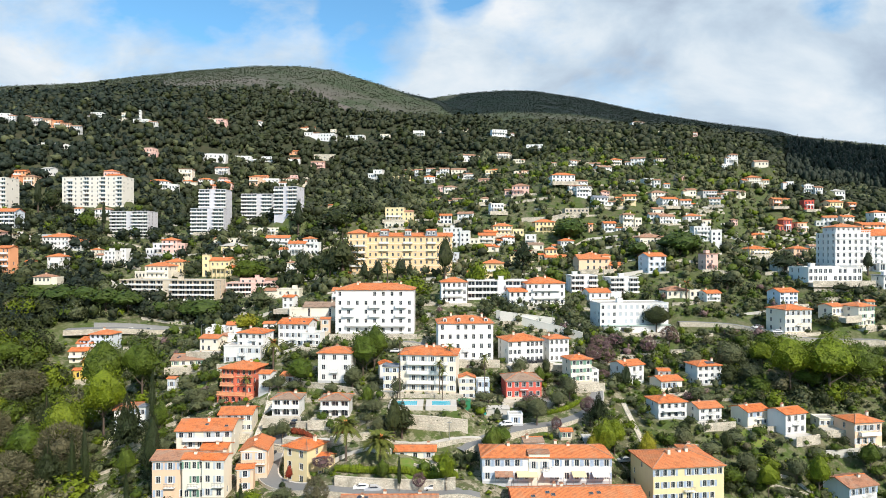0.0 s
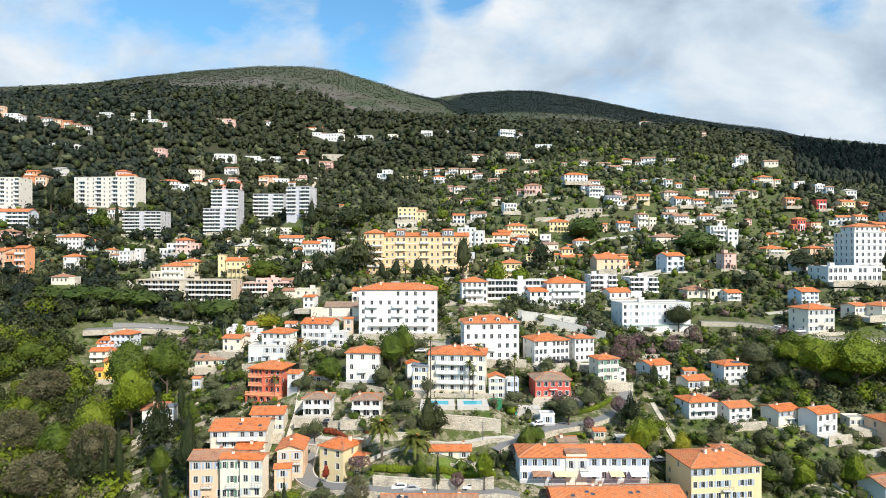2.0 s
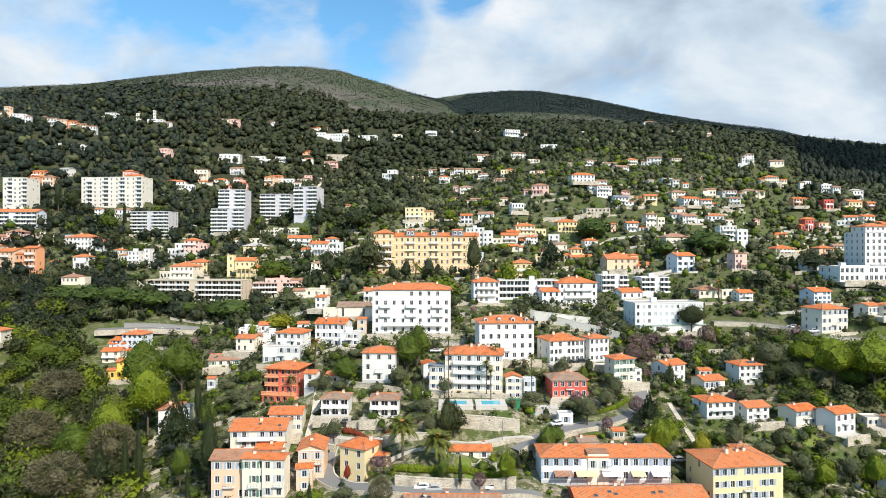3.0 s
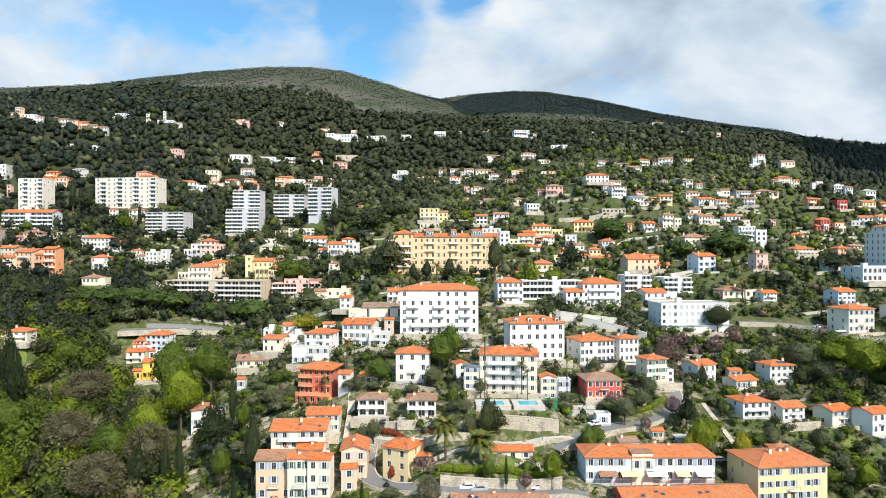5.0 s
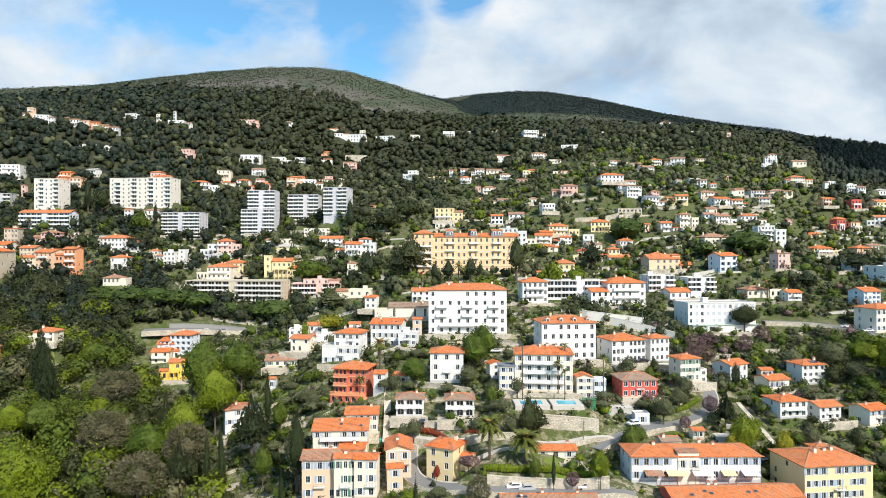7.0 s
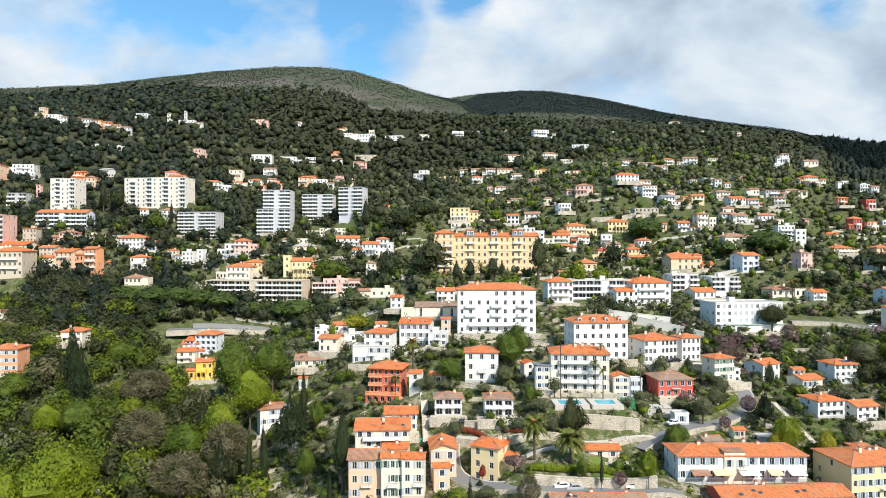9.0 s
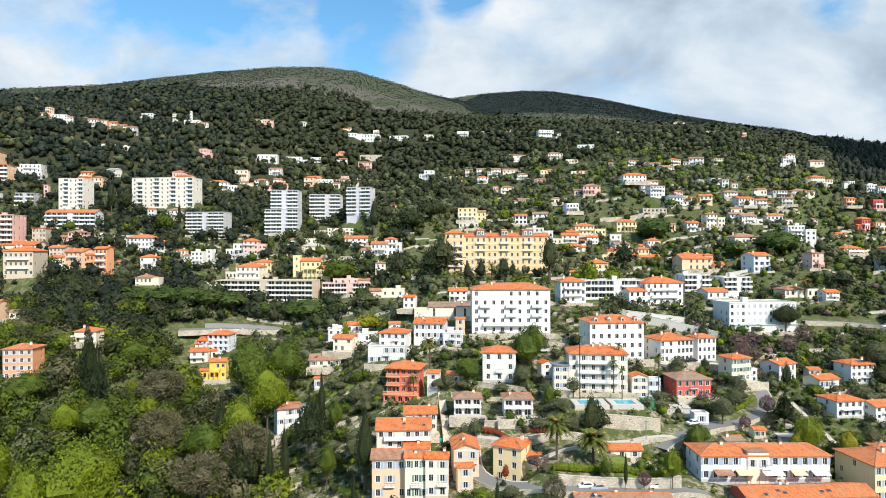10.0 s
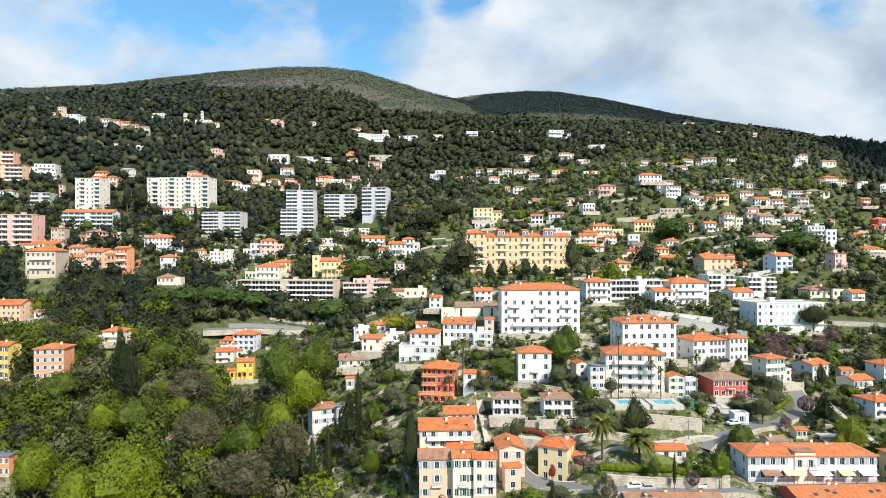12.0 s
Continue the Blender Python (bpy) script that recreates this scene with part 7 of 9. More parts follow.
planted("broadleaf_tree", "green", -23.6, 210.1, 34.9, 12.0, 113)
planted("broadleaf_tree", "spring", 117.0, 205.5, 31.9, 17.2, 160)
planted("broadleaf_tree", "spring", 128.5, 202.7, 34.2, 22.5, 207)
planted("broadleaf_tree", "green", 139.6, 204.6, 29.9, 17.0, 254)
planted("broadleaf_tree", "spring", 117.5, 224.0, 26.2, 12.5, 301)
planted("broadleaf_tree", "green", 124.5, 208.0, 21.6, 13.5, 348)
planted("cypress_tree", "cypress", 167.4, 318.0, 57.3, 5.3, 35)
planted("cypress_tree", "cypress", 170.3, 318.0, 56.8, 4.7, 82)
planted("cypress_tree", "cypress", 209.1, 300.0, 60.8, 5.6, 129)
planted("conifer_tree", "cypress", 150.4, 305.0, 52.9, 10.7, 176)
planted("conifer_tree", "cypress", 173.0, 308.0, 58.9, 16.0, 223)
planted("conifer_tree", "cypress", 185.1, 285.0, 45.7, 13.2, 270)
planted("broadleaf_tree", "dark", 129.6, 300.0, 49.2, 12.8, 317)
planted("conifer_tree", "cypress", 45.5, 178.0, 18.9, 4.6, 4)
planted("cypress_tree", "cypress", 61.9, 206.0, 22.0, 4.2, 51)
planted("broadleaf_tree", "spring", 47.2, 168.0, 14.4, 8.4, 98)
planted("broadleaf_tree", "green", 15.7, 166.0, 12.5, 6.8, 145)
planted("cypress_tree", "dark", -13.5, 168.0, 21.2, 5.3, 192)
planted("olive_tree", "olive", -45.3, 172.0, 13.6, 5.7, 239)
planted("olive_tree", "olive", -20.2, 176.0, 16.9, 8.2, 286)
planted("olive_tree", "olive", -21.9, 174.0, 13.7, 6.4, 333)
planted("olive_tree", "olive", -14.1, 188.0, 20.5, 5.9, 20)
planted("olive_tree", "olive", -29.1, 196.0, 23.9, 7.3, 67)
planted("olive_tree", "olive", 26.5, 210.0, 25.9, 7.0, 114)
planted("broadleaf_tree", "dark", 35.1, 208.0, 27.4, 3.9, 161)
planted("olive_tree", "olive", 40.5, 195.0, 24.0, 6.9, 208)
planted("olive_tree", "olive", 27.4, 178.0, 18.9, 8.2, 255)
planted("olive_tree", "olive", -52.9, 196.0, 20.2, 6.2, 302)
planted("bare_tree", "judas", -30.5, 154.0, 7.9, 6.3, 349)
planted("bare_tree", "judas", 60.9, 226.0, 28.8, 6.3, 36)
planted("bare_tree", "judas", 55.2, 224.0, 28.7, 6.2, 83)
planted("bare_tree", "judas", 43.7, 184.0, 15.8, 5.1, 130)
planted("bare_tree", "judas", 32.7, 175.4, 12.2, 3.5, 177)
planted("olive_tree", "olive", -38.2, 145.0, 3.4, 5.9, 224)
planted("olive_tree", "olive", 82.3, 165.0, 8.2, 6.1, 271)
planted("olive_tree", "olive", 81.7, 160.0, 5.3, 5.3, 318)
planted("olive_tree", "olive", 69.2, 175.4, 8.9, 7.1, 5)
planted("olive_tree", "olive", 104.1, 222.0, 27.3, 12.3, 52)
planted("olive_tree", "olive", 92.2, 225.8, 28.9, 10.5, 99)
planted("olive_tree", "olive", 107.3, 212.0, 20.9, 9.8, 146)
planted("broadleaf_tree", "spring", 84.3, 158.0, 5.2, 7.3, 193)
planted("broadleaf_tree", "spring", 100.0, 162.0, 6.9, 7.5, 240)
planted("olive_tree", "olive", 95.7, 165.0, 6.6, 6.7, 287)
planted("broadleaf_tree", "dark", 79.9, 172.0, 9.2, 4.5, 334)
planted("olive_tree", "olive", 105.6, 168.7, 8.6, 6.2, 21)
planted("broadleaf_tree", "green", 120.5, 172.0, 6.0, 6.4, 68)
planted("cypress_tree", "cypress", -39.5, 150.0, 3.1, 1.9, 115)
planted("olive_tree", "olive", -57.1, 155.7, 0.7, 6.3, 162)
planted("olive_tree", "olive", -35.0, 148.0, 1.9, 6.0, 209)
planted("olive_tree", "olive", -21.8, 190.0, 19.5, 5.3, 256)
planted("conifer_tree", "dark", -11.4, 170.0, 18.0, 6.3, 303)
planted("olive_tree", "olive", -48.0, 172.0, 14.0, 4.8, 350)
planted("broadleaf_tree", "green", 15.0, 166.0, 11.8, 7.1, 37)
planted("olive_tree", "olive", -55.9, 196.0, 18.6, 5.4, 84)
planted("broadleaf_tree", "green", -88.0, 190.0, 16.0, 6.0, 131)
planted("broadleaf_tree", "green", -85.9, 165.0, 8.0, 6.1, 178)
planted("olive_tree", "olive", -79.5, 172.0, 11.4, 7.0, 225)
planted("olive_tree", "olive", -84.0, 205.0, 18.3, 6.8, 272)
planted("olive_tree", "olive", -79.5, 200.0, 17.1, 5.6, 319)
planted("olive_tree", "olive", -75.5, 200.8, 18.3, 5.6, 6)
planted("bare_tree", "judas", 61.2, 238.0, 26.6, 8.8, 53)
planted("bare_tree", "judas", 67.5, 240.0, 26.7, 7.6, 100)
planted("bare_tree", "judas", 91.4, 246.0, 29.3, 8.2, 147)
planted("bare_tree", "judas", 79.0, 235.0, 27.0, 6.5, 194)
planted("olive_tree", "olive", 25.4, 206.2, 26.7, 6.9, 241)
planted("broadleaf_tree", "green", 32.3, 205.0, 28.2, 4.2, 288)
planted("olive_tree", "olive", 35.5, 187.0, 25.7, 6.6, 335)
planted("broadleaf_tree", "spring", 43.2, 162.7, 15.8, 8.7, 22)
planted("broadleaf_tree", "mimosa", 39.9, 162.4, 15.1, 4.5, 69)
planted("olive_tree", "olive", 61.5, 165.0, 13.7, 7.4, 116)
planted("broadleaf_tree", "red", 69.7, 159.9, 13.1, 4.1, 163)
planted("broadleaf_tree", "spring", 125.0, 226.0, 29.6, 13.8, 210)
planted("broadleaf_tree", "green", 128.4, 222.0, 27.0, 12.3, 257)
planted("broadleaf_tree", "spring", 117.4, 224.0, 26.8, 10.4, 304)
planted("olive_tree", "olive", 67.3, 142.0, 16.2, 6.8, 351)
planted("broadleaf_tree", "green", 13.2, 162.6, 13.5, 6.7, 38)
planted("broadleaf_tree", "mimosa", 55.1, 164.4, 11.4, 6.1, 85)
planted("olive_tree", "olive", -29.1, 188.8, 25.9, 4.9, 132)
planted("broadleaf_tree", "green", -46.3, 198.0, 25.3, 10.3, 179)
planted("olive_tree", "olive", -48.4, 166.6, 15.9, 5.2, 226)
planted("olive_tree", "olive", -30.9, 163.2, 15.9, 4.0, 273)
planted("broadleaf_tree", "red", -38.7, 153.0, 17.8, 2.4, 320)
planted("bare_tree", "bare", -28.9, 139.0, 12.9, 6.2, 7)
planted("olive_tree", "olive", -52.5, 129.0, 10.6, 4.8, 54)
planted("olive_tree", "olive", -46.3, 128.0, 10.4, 5.0, 101)
planted("olive_tree", "olive", -36.2, 128.0, 11.0, 5.2, 148)
planted("cypress_tree", "cypress", -42.8, 129.0, 12.7, 2.0, 195)
planted("bare_tree", "judas", -5.8, 146.6, 11.6, 3.5, 242)
planted("olive_tree", "olive", -18.0, 170.0, 20.7, 5.7, 289)
planted("broadleaf_tree", "green", -22.6, 182.0, 23.8, 4.0, 336)
planted("cypress_tree", "cypress", -10.5, 146.0, 11.7, 1.2, 23)
planted("broadleaf_tree", "spring", 0.7, 146.0, 12.6, 5.4, 70)
planted("broadleaf_tree", "green", -14.6, 148.0, 12.0, 3.6, 117)
planted("broadleaf_tree", "spring", 33.9, 124.0, 10.4, 6.9, 164)
planted("broadleaf_tree", "spring", 45.4, 124.0, 10.2, 6.4, 211)


def scatter_trees(xr, yr, spacing, pick, seed, inside, place):
    """Plants a stretch of the plan with single trees."""
    rng = np.random.default_rng(seed)
    gx, gy = np.meshgrid(np.arange(*xr, spacing), np.arange(*yr, spacing))
    X = gx.ravel() + rng.uniform(-0.45, 0.45, gx.size) * spacing
    Y = gy.ravel() + rng.uniform(-0.45, 0.45, gx.size) * spacing
    ok = inside(X, Y) & (X > -0.75 * Y - 80) & (X < 0.75 * Y + 20)
    X, Y = X[ok], Y[ok]
    kinds = rng.choice(len(pick), len(X), p=[q[-1] for q in pick])
    H = np.array([rng.uniform(*pick[k][2]) for k in kinds]) if len(X) else np.zeros(0)
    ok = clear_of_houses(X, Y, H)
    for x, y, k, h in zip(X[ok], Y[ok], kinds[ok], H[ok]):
        name, leaf, _, wide, fine, _ = pick[k]
        if any(abs(x - a) < r and abs(y - b) < r for a, b, r in KEEP_CLEAR):
            continue
        label = TREE_WORDS[leaf if name != "conifer_tree" else "cypress"]
        label = label.replace("tall narrow dark cypress", "tall dark conifer") if name == "conifer_tree" else label
        if name == "bush":
            label = "rounded dark green garden bush"
        tree(name, leaf, float(x), float(y), float(h), wide * float(rng.uniform(0.85, 1.2)), label + " " + place, "trees", float(rng.uniform(0, 360)), fine)


KEEP_CLEAR = []
scatter_trees((-150, 150), (118, 222), 6.4, (
    ("olive_tree", "olive", (2.4, 4.6), 1.15, False, 0.38), ("broadleaf_tree", "dark", (2.6, 5.5), 1.0, False, 0.2), ("broadleaf_tree", "green", (2.5, 5.5), 1.0, False, 0.16), ("cypress_tree", "cypress", (4, 8), 1.0, False, 0.05),
    ("bush", "dark", (1.2, 2.4), 1.0, False, 0.1), ("bare_tree", "judas", (2.5, 4.5), 1.1, False, 0.04), ("broadleaf_tree", "spring", (2.5, 5), 1.0, False, 0.07)), 23,
    lambda X, Y: ~valley(X, Y) & ~bank(X, Y), "in a hillside garden")
wood_mass("town_trees", "olive trees and evergreen shrubs between town gardens", (-200, 260), (222, 294), 4.7, (2.5, 7), ("dark", "green", "olive", "wood", "spring", "judas"), "mid", 13, 70, 0.075, 12, keep=lambda X, Y: np.where(valley(X, Y) | bank(X, Y), 0.0, 0.9), mix=(0.25, 0.2, 0.3, 0.15, 0.06, 0.04))

# ---- the grand hotels ----
def facade(house, name, x0, x1, y, z0, z1, d, wall, floors, cols, ww, wh, near=False, shut=""):
    """A block of a grand building: walls with rows of tall windows, as parts of the house."""
    w, step = x1 - x0, (z1 - z0) / floors
    holes = []
    for fl in range(floors):
        for k in range(cols):
            u, v = w * (k + 0.5) / cols, z0 + step * (fl + 0.52)
            holes.append((u - ww / 2, u + ww / 2, v - wh / 2, v + wh / 2))
    s = Solid()
    low = z0 - (6.0 if z0 == 0 else 0.0)
    pierced(s, (x0, y), (x1, y), low, z1, holes, 0.3, (0, -1))
    on_left = x0 + house.location.x > -33
    k = max(1, int(d / 4.0))
    flank = [(d * (i + 0.5) / k - ww / 2, d * (i + 0.5) / k + ww / 2, z0 + step * (fl + 0.52) - wh / 2, z0 + step * (fl + 0.52) + wh / 2) for i in range(k) for fl in range(floors)]
    pierced(s, (x0, y + d), (x0, y), low, z1, [(d - b, d - a, c, e) for a, b, c, e in flank] if on_left else [], 0.3, (-1, 0))
    pierced(s, (x1, y), (x1, y + d), low, z1, [] if on_left else flank, 0.3, (1, 0))
    for a, b, c, e in flank:
        window(house, x0 + 0.26 if on_left else x1 - 0.26, y + (a + b) / 2, (c + e) / 2, b - a, e - c, -90 if on_left else 90, False)
    s.face([(x1, y + d, low), (x0, y + d, low), (x0, y + d, z1), (x1, y + d, z1)])
    s.face([(x0, y, z1), (x1, y, z1), (x1, y + d, z1), (x0, y + d, z1)])
    part(name, s.mesh(name, WALL[wall]), house)
    for a, b, c, e in holes:
        window(house, x0 + (a + b) / 2, y + 0.26, (c + e) / 2, b - a, e - c, 0, bool(shut), shut)
    for fl in range(1, floors + 1):
        z = z0 + step * fl
        t = Solid().box(x0 - 0.08, x1 + 0.08, y - 0.16, y - 0.003, z - 0.14, z + 0.1)
        part("string_course", t.mesh("string_course", M_TRIM), house)


def slate_pavilion(house, x0, x1, y, z, tall, d):
    """A steep grey mansard with two arched dormers and a pale top."""
    s, i = Solid(), 0.7
    A = [(x0, y, z), (x1, y, z), (x1, y + d, z), (x0, y + d, z)]
    B = [(x0 + i, y + i, z + tall), (x1 - i, y + i, z + tall), (x1 - i, y + d - i, z + tall), (x0 + i, y + d - i, z + tall)]
    for k in range(4):
        j = (k + 1) % 4
        s.face([A[k], A[j], B[j], B[k]])
    s.face(B, 1)
    roof = part("mansard_roof", s.mesh("mansard_roof", ROOF["slate"], ROOF["terracotta"]), house, "grey slate mansard roof")
    for k in (0.3, 0.7):
        u = x0 + (x1 - x0) * k
        b = Solid().box(-0.75, 0.75, 0, 1.2, -1.0, 0.9).box(-0.9, 0.9, -0.1, 1.3, 0.9, 1.05)
        dorm = part("dormer", b.mesh("dormer", M_TRIM), house, "white arched dormer", m=pose(u, y - 0.05, z + tall * 0.5))
        part("window", W_BOTH, dorm, m=pose(0, -0.03, -0.05) @ Matrix.Diagonal((1.0, 1, 1.5, 1)))


def tile_strip(house, x0, x1, y, z, d, rise):
    s = Solid()
    s.face([(x0, y - 0.5, z), (x1, y - 0.5, z), (x1, y + d / 2, z + rise), (x0, y + d / 2, z + rise)])
    s.face([(x1, y + d + 0.5, z), (x0, y + d + 0.5, z), (x0, y + d / 2, z + rise), (x1, y + d / 2, z + rise)])
    s.face([(x0, y - 0.5, z - 0.2), (x1, y - 0.5, z - 0.2), (x1, y - 0.5, z), (x0, y - 0.5, z)])
    s.face([(x1, y - 0.5, z), (x1, y + d + 0.5, z), (x1, y + d / 2, z + rise)])
    s.face([(x0, y + d + 0.5, z), (x0, y - 0.5, z), (x0, y + d / 2, z + rise)])
    part("roof", s.mesh("roof", ROOF["orange"]), house)


def yellow_hotel(x, y, z, w, h):
    house = new("hotel", None)
    house.matrix_basis = pose(x, y, z, 0, 0, 0)
    tagged(house, "grand five-storey yellow hotel with orange roofs and slate dormers", "hotel")
    l = -w / 2
    cut = l + w * 0.185
    facade(house, "wing_wall", l, cut, -1.6, 0.0, h + 1.8, 14, "ochre", 6, 3, 1.1, 1.9)
    facade(house, "wall", cut, w / 2, 0.0, 0.0, h, 15, "ochre", 5, 15, 1.1, 2.0)
    s, top = roof_solid("hip", cut - l, 14, 0, 0.6, 0.32)
    part("roof", s.mesh("roof", ROOF["orange"]), house, m=pose((l + cut) / 2, -1.6, h + 1.8))
    tile_strip(house, cut, w / 2 + 0.5, 0.0, h + 0.06, 15, 2.3)
    for a, b in ((0.30, 0.39), (0.54, 0.61), (0.74, 0.86)):
        slate_pavilion(house, l + w * a, l + w * b, -0.35, h + 0.1, 3.4, 13)
        tile_strip(house, l + w * a + 0.4, l + w * b - 0.4, 0.6, h + 3.5, 11, 0.9)
    for k, fl in [(k, fl) for k in (0.345, 0.575, 0.80) for fl in (2, 3, 4)]:
        balcony(house, l + w * k - 2.6, l + w * k + 2.6, h / 5 * fl + 0.2, 1.2, 0.9, fl == 4)
    for fl in (1, 2, 3, 4):
        s = Solid().box(l + 1, cut - 1, -3.0, -1.603, (h + 1.8) / 6 * fl, (h + 1.8) / 6 * fl + 0.15).box(l + 1, cut - 1, -3.0, -2.9, (h + 1.8) / 6 * fl + 0.15, (h + 1.8) / 6 * fl + 1.0)
        part("balcony", s.mesh("balcony", M_TRIM), house)
    for k in (0.22, 0.45, 0.66, 0.93):
        chimney(house, l + w * k, 7.5, h + 2.0, 1.6)


def white_hotel(x, y, z, w, h):
    house = new("hotel", None)
    house.matrix_basis = pose(x, y, z, 0, 0, 0)
    tagged(house, "grand seven-storey white hotel with orange tiled roof and arcade", "hotel")
    l = -w / 2
    cut = l + w * 0.36
    facade(house, "corner_wall", l, cut, -2.0, 0.0, h, 16, "white", 6, 6, 1.2, 1.9)
    facade(house, "wall", cut, w / 2, 0.0, 0.0, h - 1.5, 15, "white", 6, 11, 1.2, 1.8)
    facade(house, "arcade", cut + 1, w / 2, -7.0, 0.0, 4.2, 6.99, "white", 1, 9, 2.4, 3.0)
    facade(house, "attic_wall", l + 2, cut - 3, 0.5, h + 0.003, h + 3.0, 11, "white", 1, 5, 1.1, 1.5)
    s, top = roof_solid("hip", cut - l - 5, 11, 0, 0.6, 0.3)
    part("roof", s.mesh("roof", ROOF["orange"]), house, m=pose((l + cut) / 2 - 0.5, 0.5, h + 3.0))
    tile_strip(house, cut, w / 2 + 0.5, 0.0, h - 1.4, 15, 3.4)
    s = Solid()
    for k in range(15):
        u = l + 0.2 + (cut - l - 1.0) * k / 14
        s.box(u, u + 0.22, -2.1, -1.9, h + 0.1, h + 0.9)
    s.box(l - 0.2, cut + 0.2, -2.2, -1.85, h + 0.9, h + 1.1)
    tagged(part("balustrade", s.mesh("balustrade", M_TRIM), house), kind="stuff")
    for k in range(5):
        for fl in (2, 3, 4):
            balcony(house, cut + 4 + k * 6.2, cut + 6.6 + k * 6.2, (h - 1.5) / 6 * fl + 0.2, 1.0, 0.9)
    for fl in (3, 4):
        balcony(house, l + 1, cut - 2, h / 6 * fl + 0.2, 3.2 - 2.0, 0.9)


def red_tower(x, y, z, w, h, yaw, d):
    """A tall brick-red villa: arcaded podium, a bay of balconies, orange bands and wide eaves."""
    house = new("villa", None)
    house.matrix_basis = pose(x, y, z, 0, 0, yaw)
    tagged(house, "tall brick-red villa with orange balconies and wide tiled eaves", "villa", "houses on the hillside")
    l, step = -w / 2, h / 4
    red, band = WALL["brick"], WALL["orange"]

    def block(name, x0, x1, y0, y1, z0, z1, cols, ww, wh, arched, deep):
        holes = [((x1 - x0) * (k + 0.5) / cols - ww / 2, (x1 - x0) * (k + 0.5) / cols + ww / 2, z0 + (z1 - z0) * 0.5 - wh / 2, z0 + (z1 - z0) * 0.5 + wh / 2) for k in range(cols)]
        s = Solid()
        pierced(s, (x0, y0), (x1, y0), z0, z1, holes, deep, (0, -1))
        pierced(s, (x0, y1), (x0, y0), z0, z1, [], deep, (-1, 0))
        pierced(s, (x1, y0), (x1, y1), z0, z1, [(1.2, 2.3, z0 + (z1 - z0) * 0.5 - wh / 2, z0 + (z1 - z0) * 0.5 + wh / 2), (5.2, 6.3, z0 + (z1 - z0) * 0.5 - wh / 2, z0 + (z1 - z0) * 0.5 + wh / 2)] if y1 - y0 > 8 else [], 0.3, (1, 0))
        s.face([(x1, y1, z0), (x0, y1, z0), (x0, y1, z1), (x1, y1, z1)])
        s.face([(x0, y0, z1), (x1, y0, z1), (x1, y1, z1), (x0, y1, z1)])
        part(name, s.mesh(name, red), house)
        for a, b, e, f in holes:
            window(house, x0 + (a + b) / 2, y0 + deep - 0.03, (e + f) / 2, b - a, f - e, 0, True)
            if arched:
                arch_head(house, x0 + (a + b) / 2, f, b - a, (b - a) / 2, red, y0)
        if y1 - y0 > 8:
            for v in (1.75, 5.75):
                window(house, x1 - 0.26, y0 + v, z0 + (z1 - z0) * 0.5, 1.1, wh, 90, True)

    def rail(x0, x1, y0, y1, z0):
        slab = Solid().box(x0 - 0.2, x1 + 0.2, y0 - 0.2, y1, z0 - 0.3, z0)
        s = Solid().box(x0 - 0.1, x1 + 0.1, y0 - 0.12, y0 + 0.08, z0 + 0.8, z0 + 0.95)
        k = int((x1 - x0) / 0.32)
        for i in range(k + 1):
            u = x0 + (x1 - x0) * i / k
            s.box(u - 0.07, u + 0.07, y0 - 0.08, y0 + 0.06, z0, z0 + 0.8)
        ob = part("balcony", slab.mesh("balcony", band), house, "orange balustraded balcony")
        tagged(part("balustrade", s.mesh("balustrade", band), ob), kind="stuff")

    block("podium_wall", l - 1.0, w / 2, -2.2, -0.01, -5.0 + 5.0, step * 0.96, 5, 1.6, step * 0.62, True, 0.8)
    part("footing", Solid().box(l - 1.0, w / 2, -2.2, -0.01, -6.0, -0.003).mesh("footing", red), house)
    block("wall", l, w / 2, 0.0, d, 0.0, step, 2, 0.4, 0.4, False, 0.3)
    for fl in (1, 2, 3):
        z0 = step * fl
        block("wall", l + w * 0.42, w / 2, 0.0, d, z0, z0 + step, 3, 0.95, step * 0.56, fl < 3, 0.3)
        block("bay_wall", l, l + w * 0.42, -0.9, d * 0.7, z0, z0 + step, 3, 1.0, step * 0.62, fl == 3, 0.5)
        t = Solid().box(l - 0.15, l + w * 0.42 + 0.15, -1.1, -0.903, z0 - 0.18, z0 + 0.16).box(l + w * 0.42 + 0.16, w / 2 + 0.15, -0.2, -0.003, z0 - 0.18, z0 + 0.16)
        part("string_course", t.mesh("string_course", band), house, "orange string course")
        if fl > 1:
            rail(l, l + w * 0.42, -1.9, -0.92, z0 + 0.2)
    rail(l - 1.0, w / 2, -2.2, -0.95, step + 0.02)
    s, top = roof_solid("hip", w, d, h, 1.1, 0.34)
    part("roof", s.mesh("roof", ROOF["orange"]), house)
    s, top = roof_solid("hip", w * 0.44, 5.0, h, 0.7, 0.34)
    part("roof", s.mesh("roof", ROOF["orange"]), house, m=pose(l + w * 0.21, -1.2, 0.12))
    s = Solid()
    for k in range(7):
        s.box(w / 2 + 0.01 + k * 0.5, w / 2 + 0.5 + k * 0.5, -2.0, -0.6, -5.0, step - 0.5 - k * 0.42)
    part("stair", s.mesh("stair", band), house, "curving orange outside stair")
    chimney(house, w * 0.2, d * 0.6, top - 0.2, 0.9)


yellow_hotel(-24.1, 342.7, 46.4, 58.5, 20.7)
white_hotel(222.0, 308.9, 48.8, 49.0, 19.5)
red_tower(-67.6, 200.8, 9.6, 10.3, 11.2, -10, 8.74157)


# ---- roads, walls, hedges, pools ----
M_PALEWALL = plain("whitewashed_concrete", (0.76, 0.73, 0.66), 0.9, 0.0, 0.25)
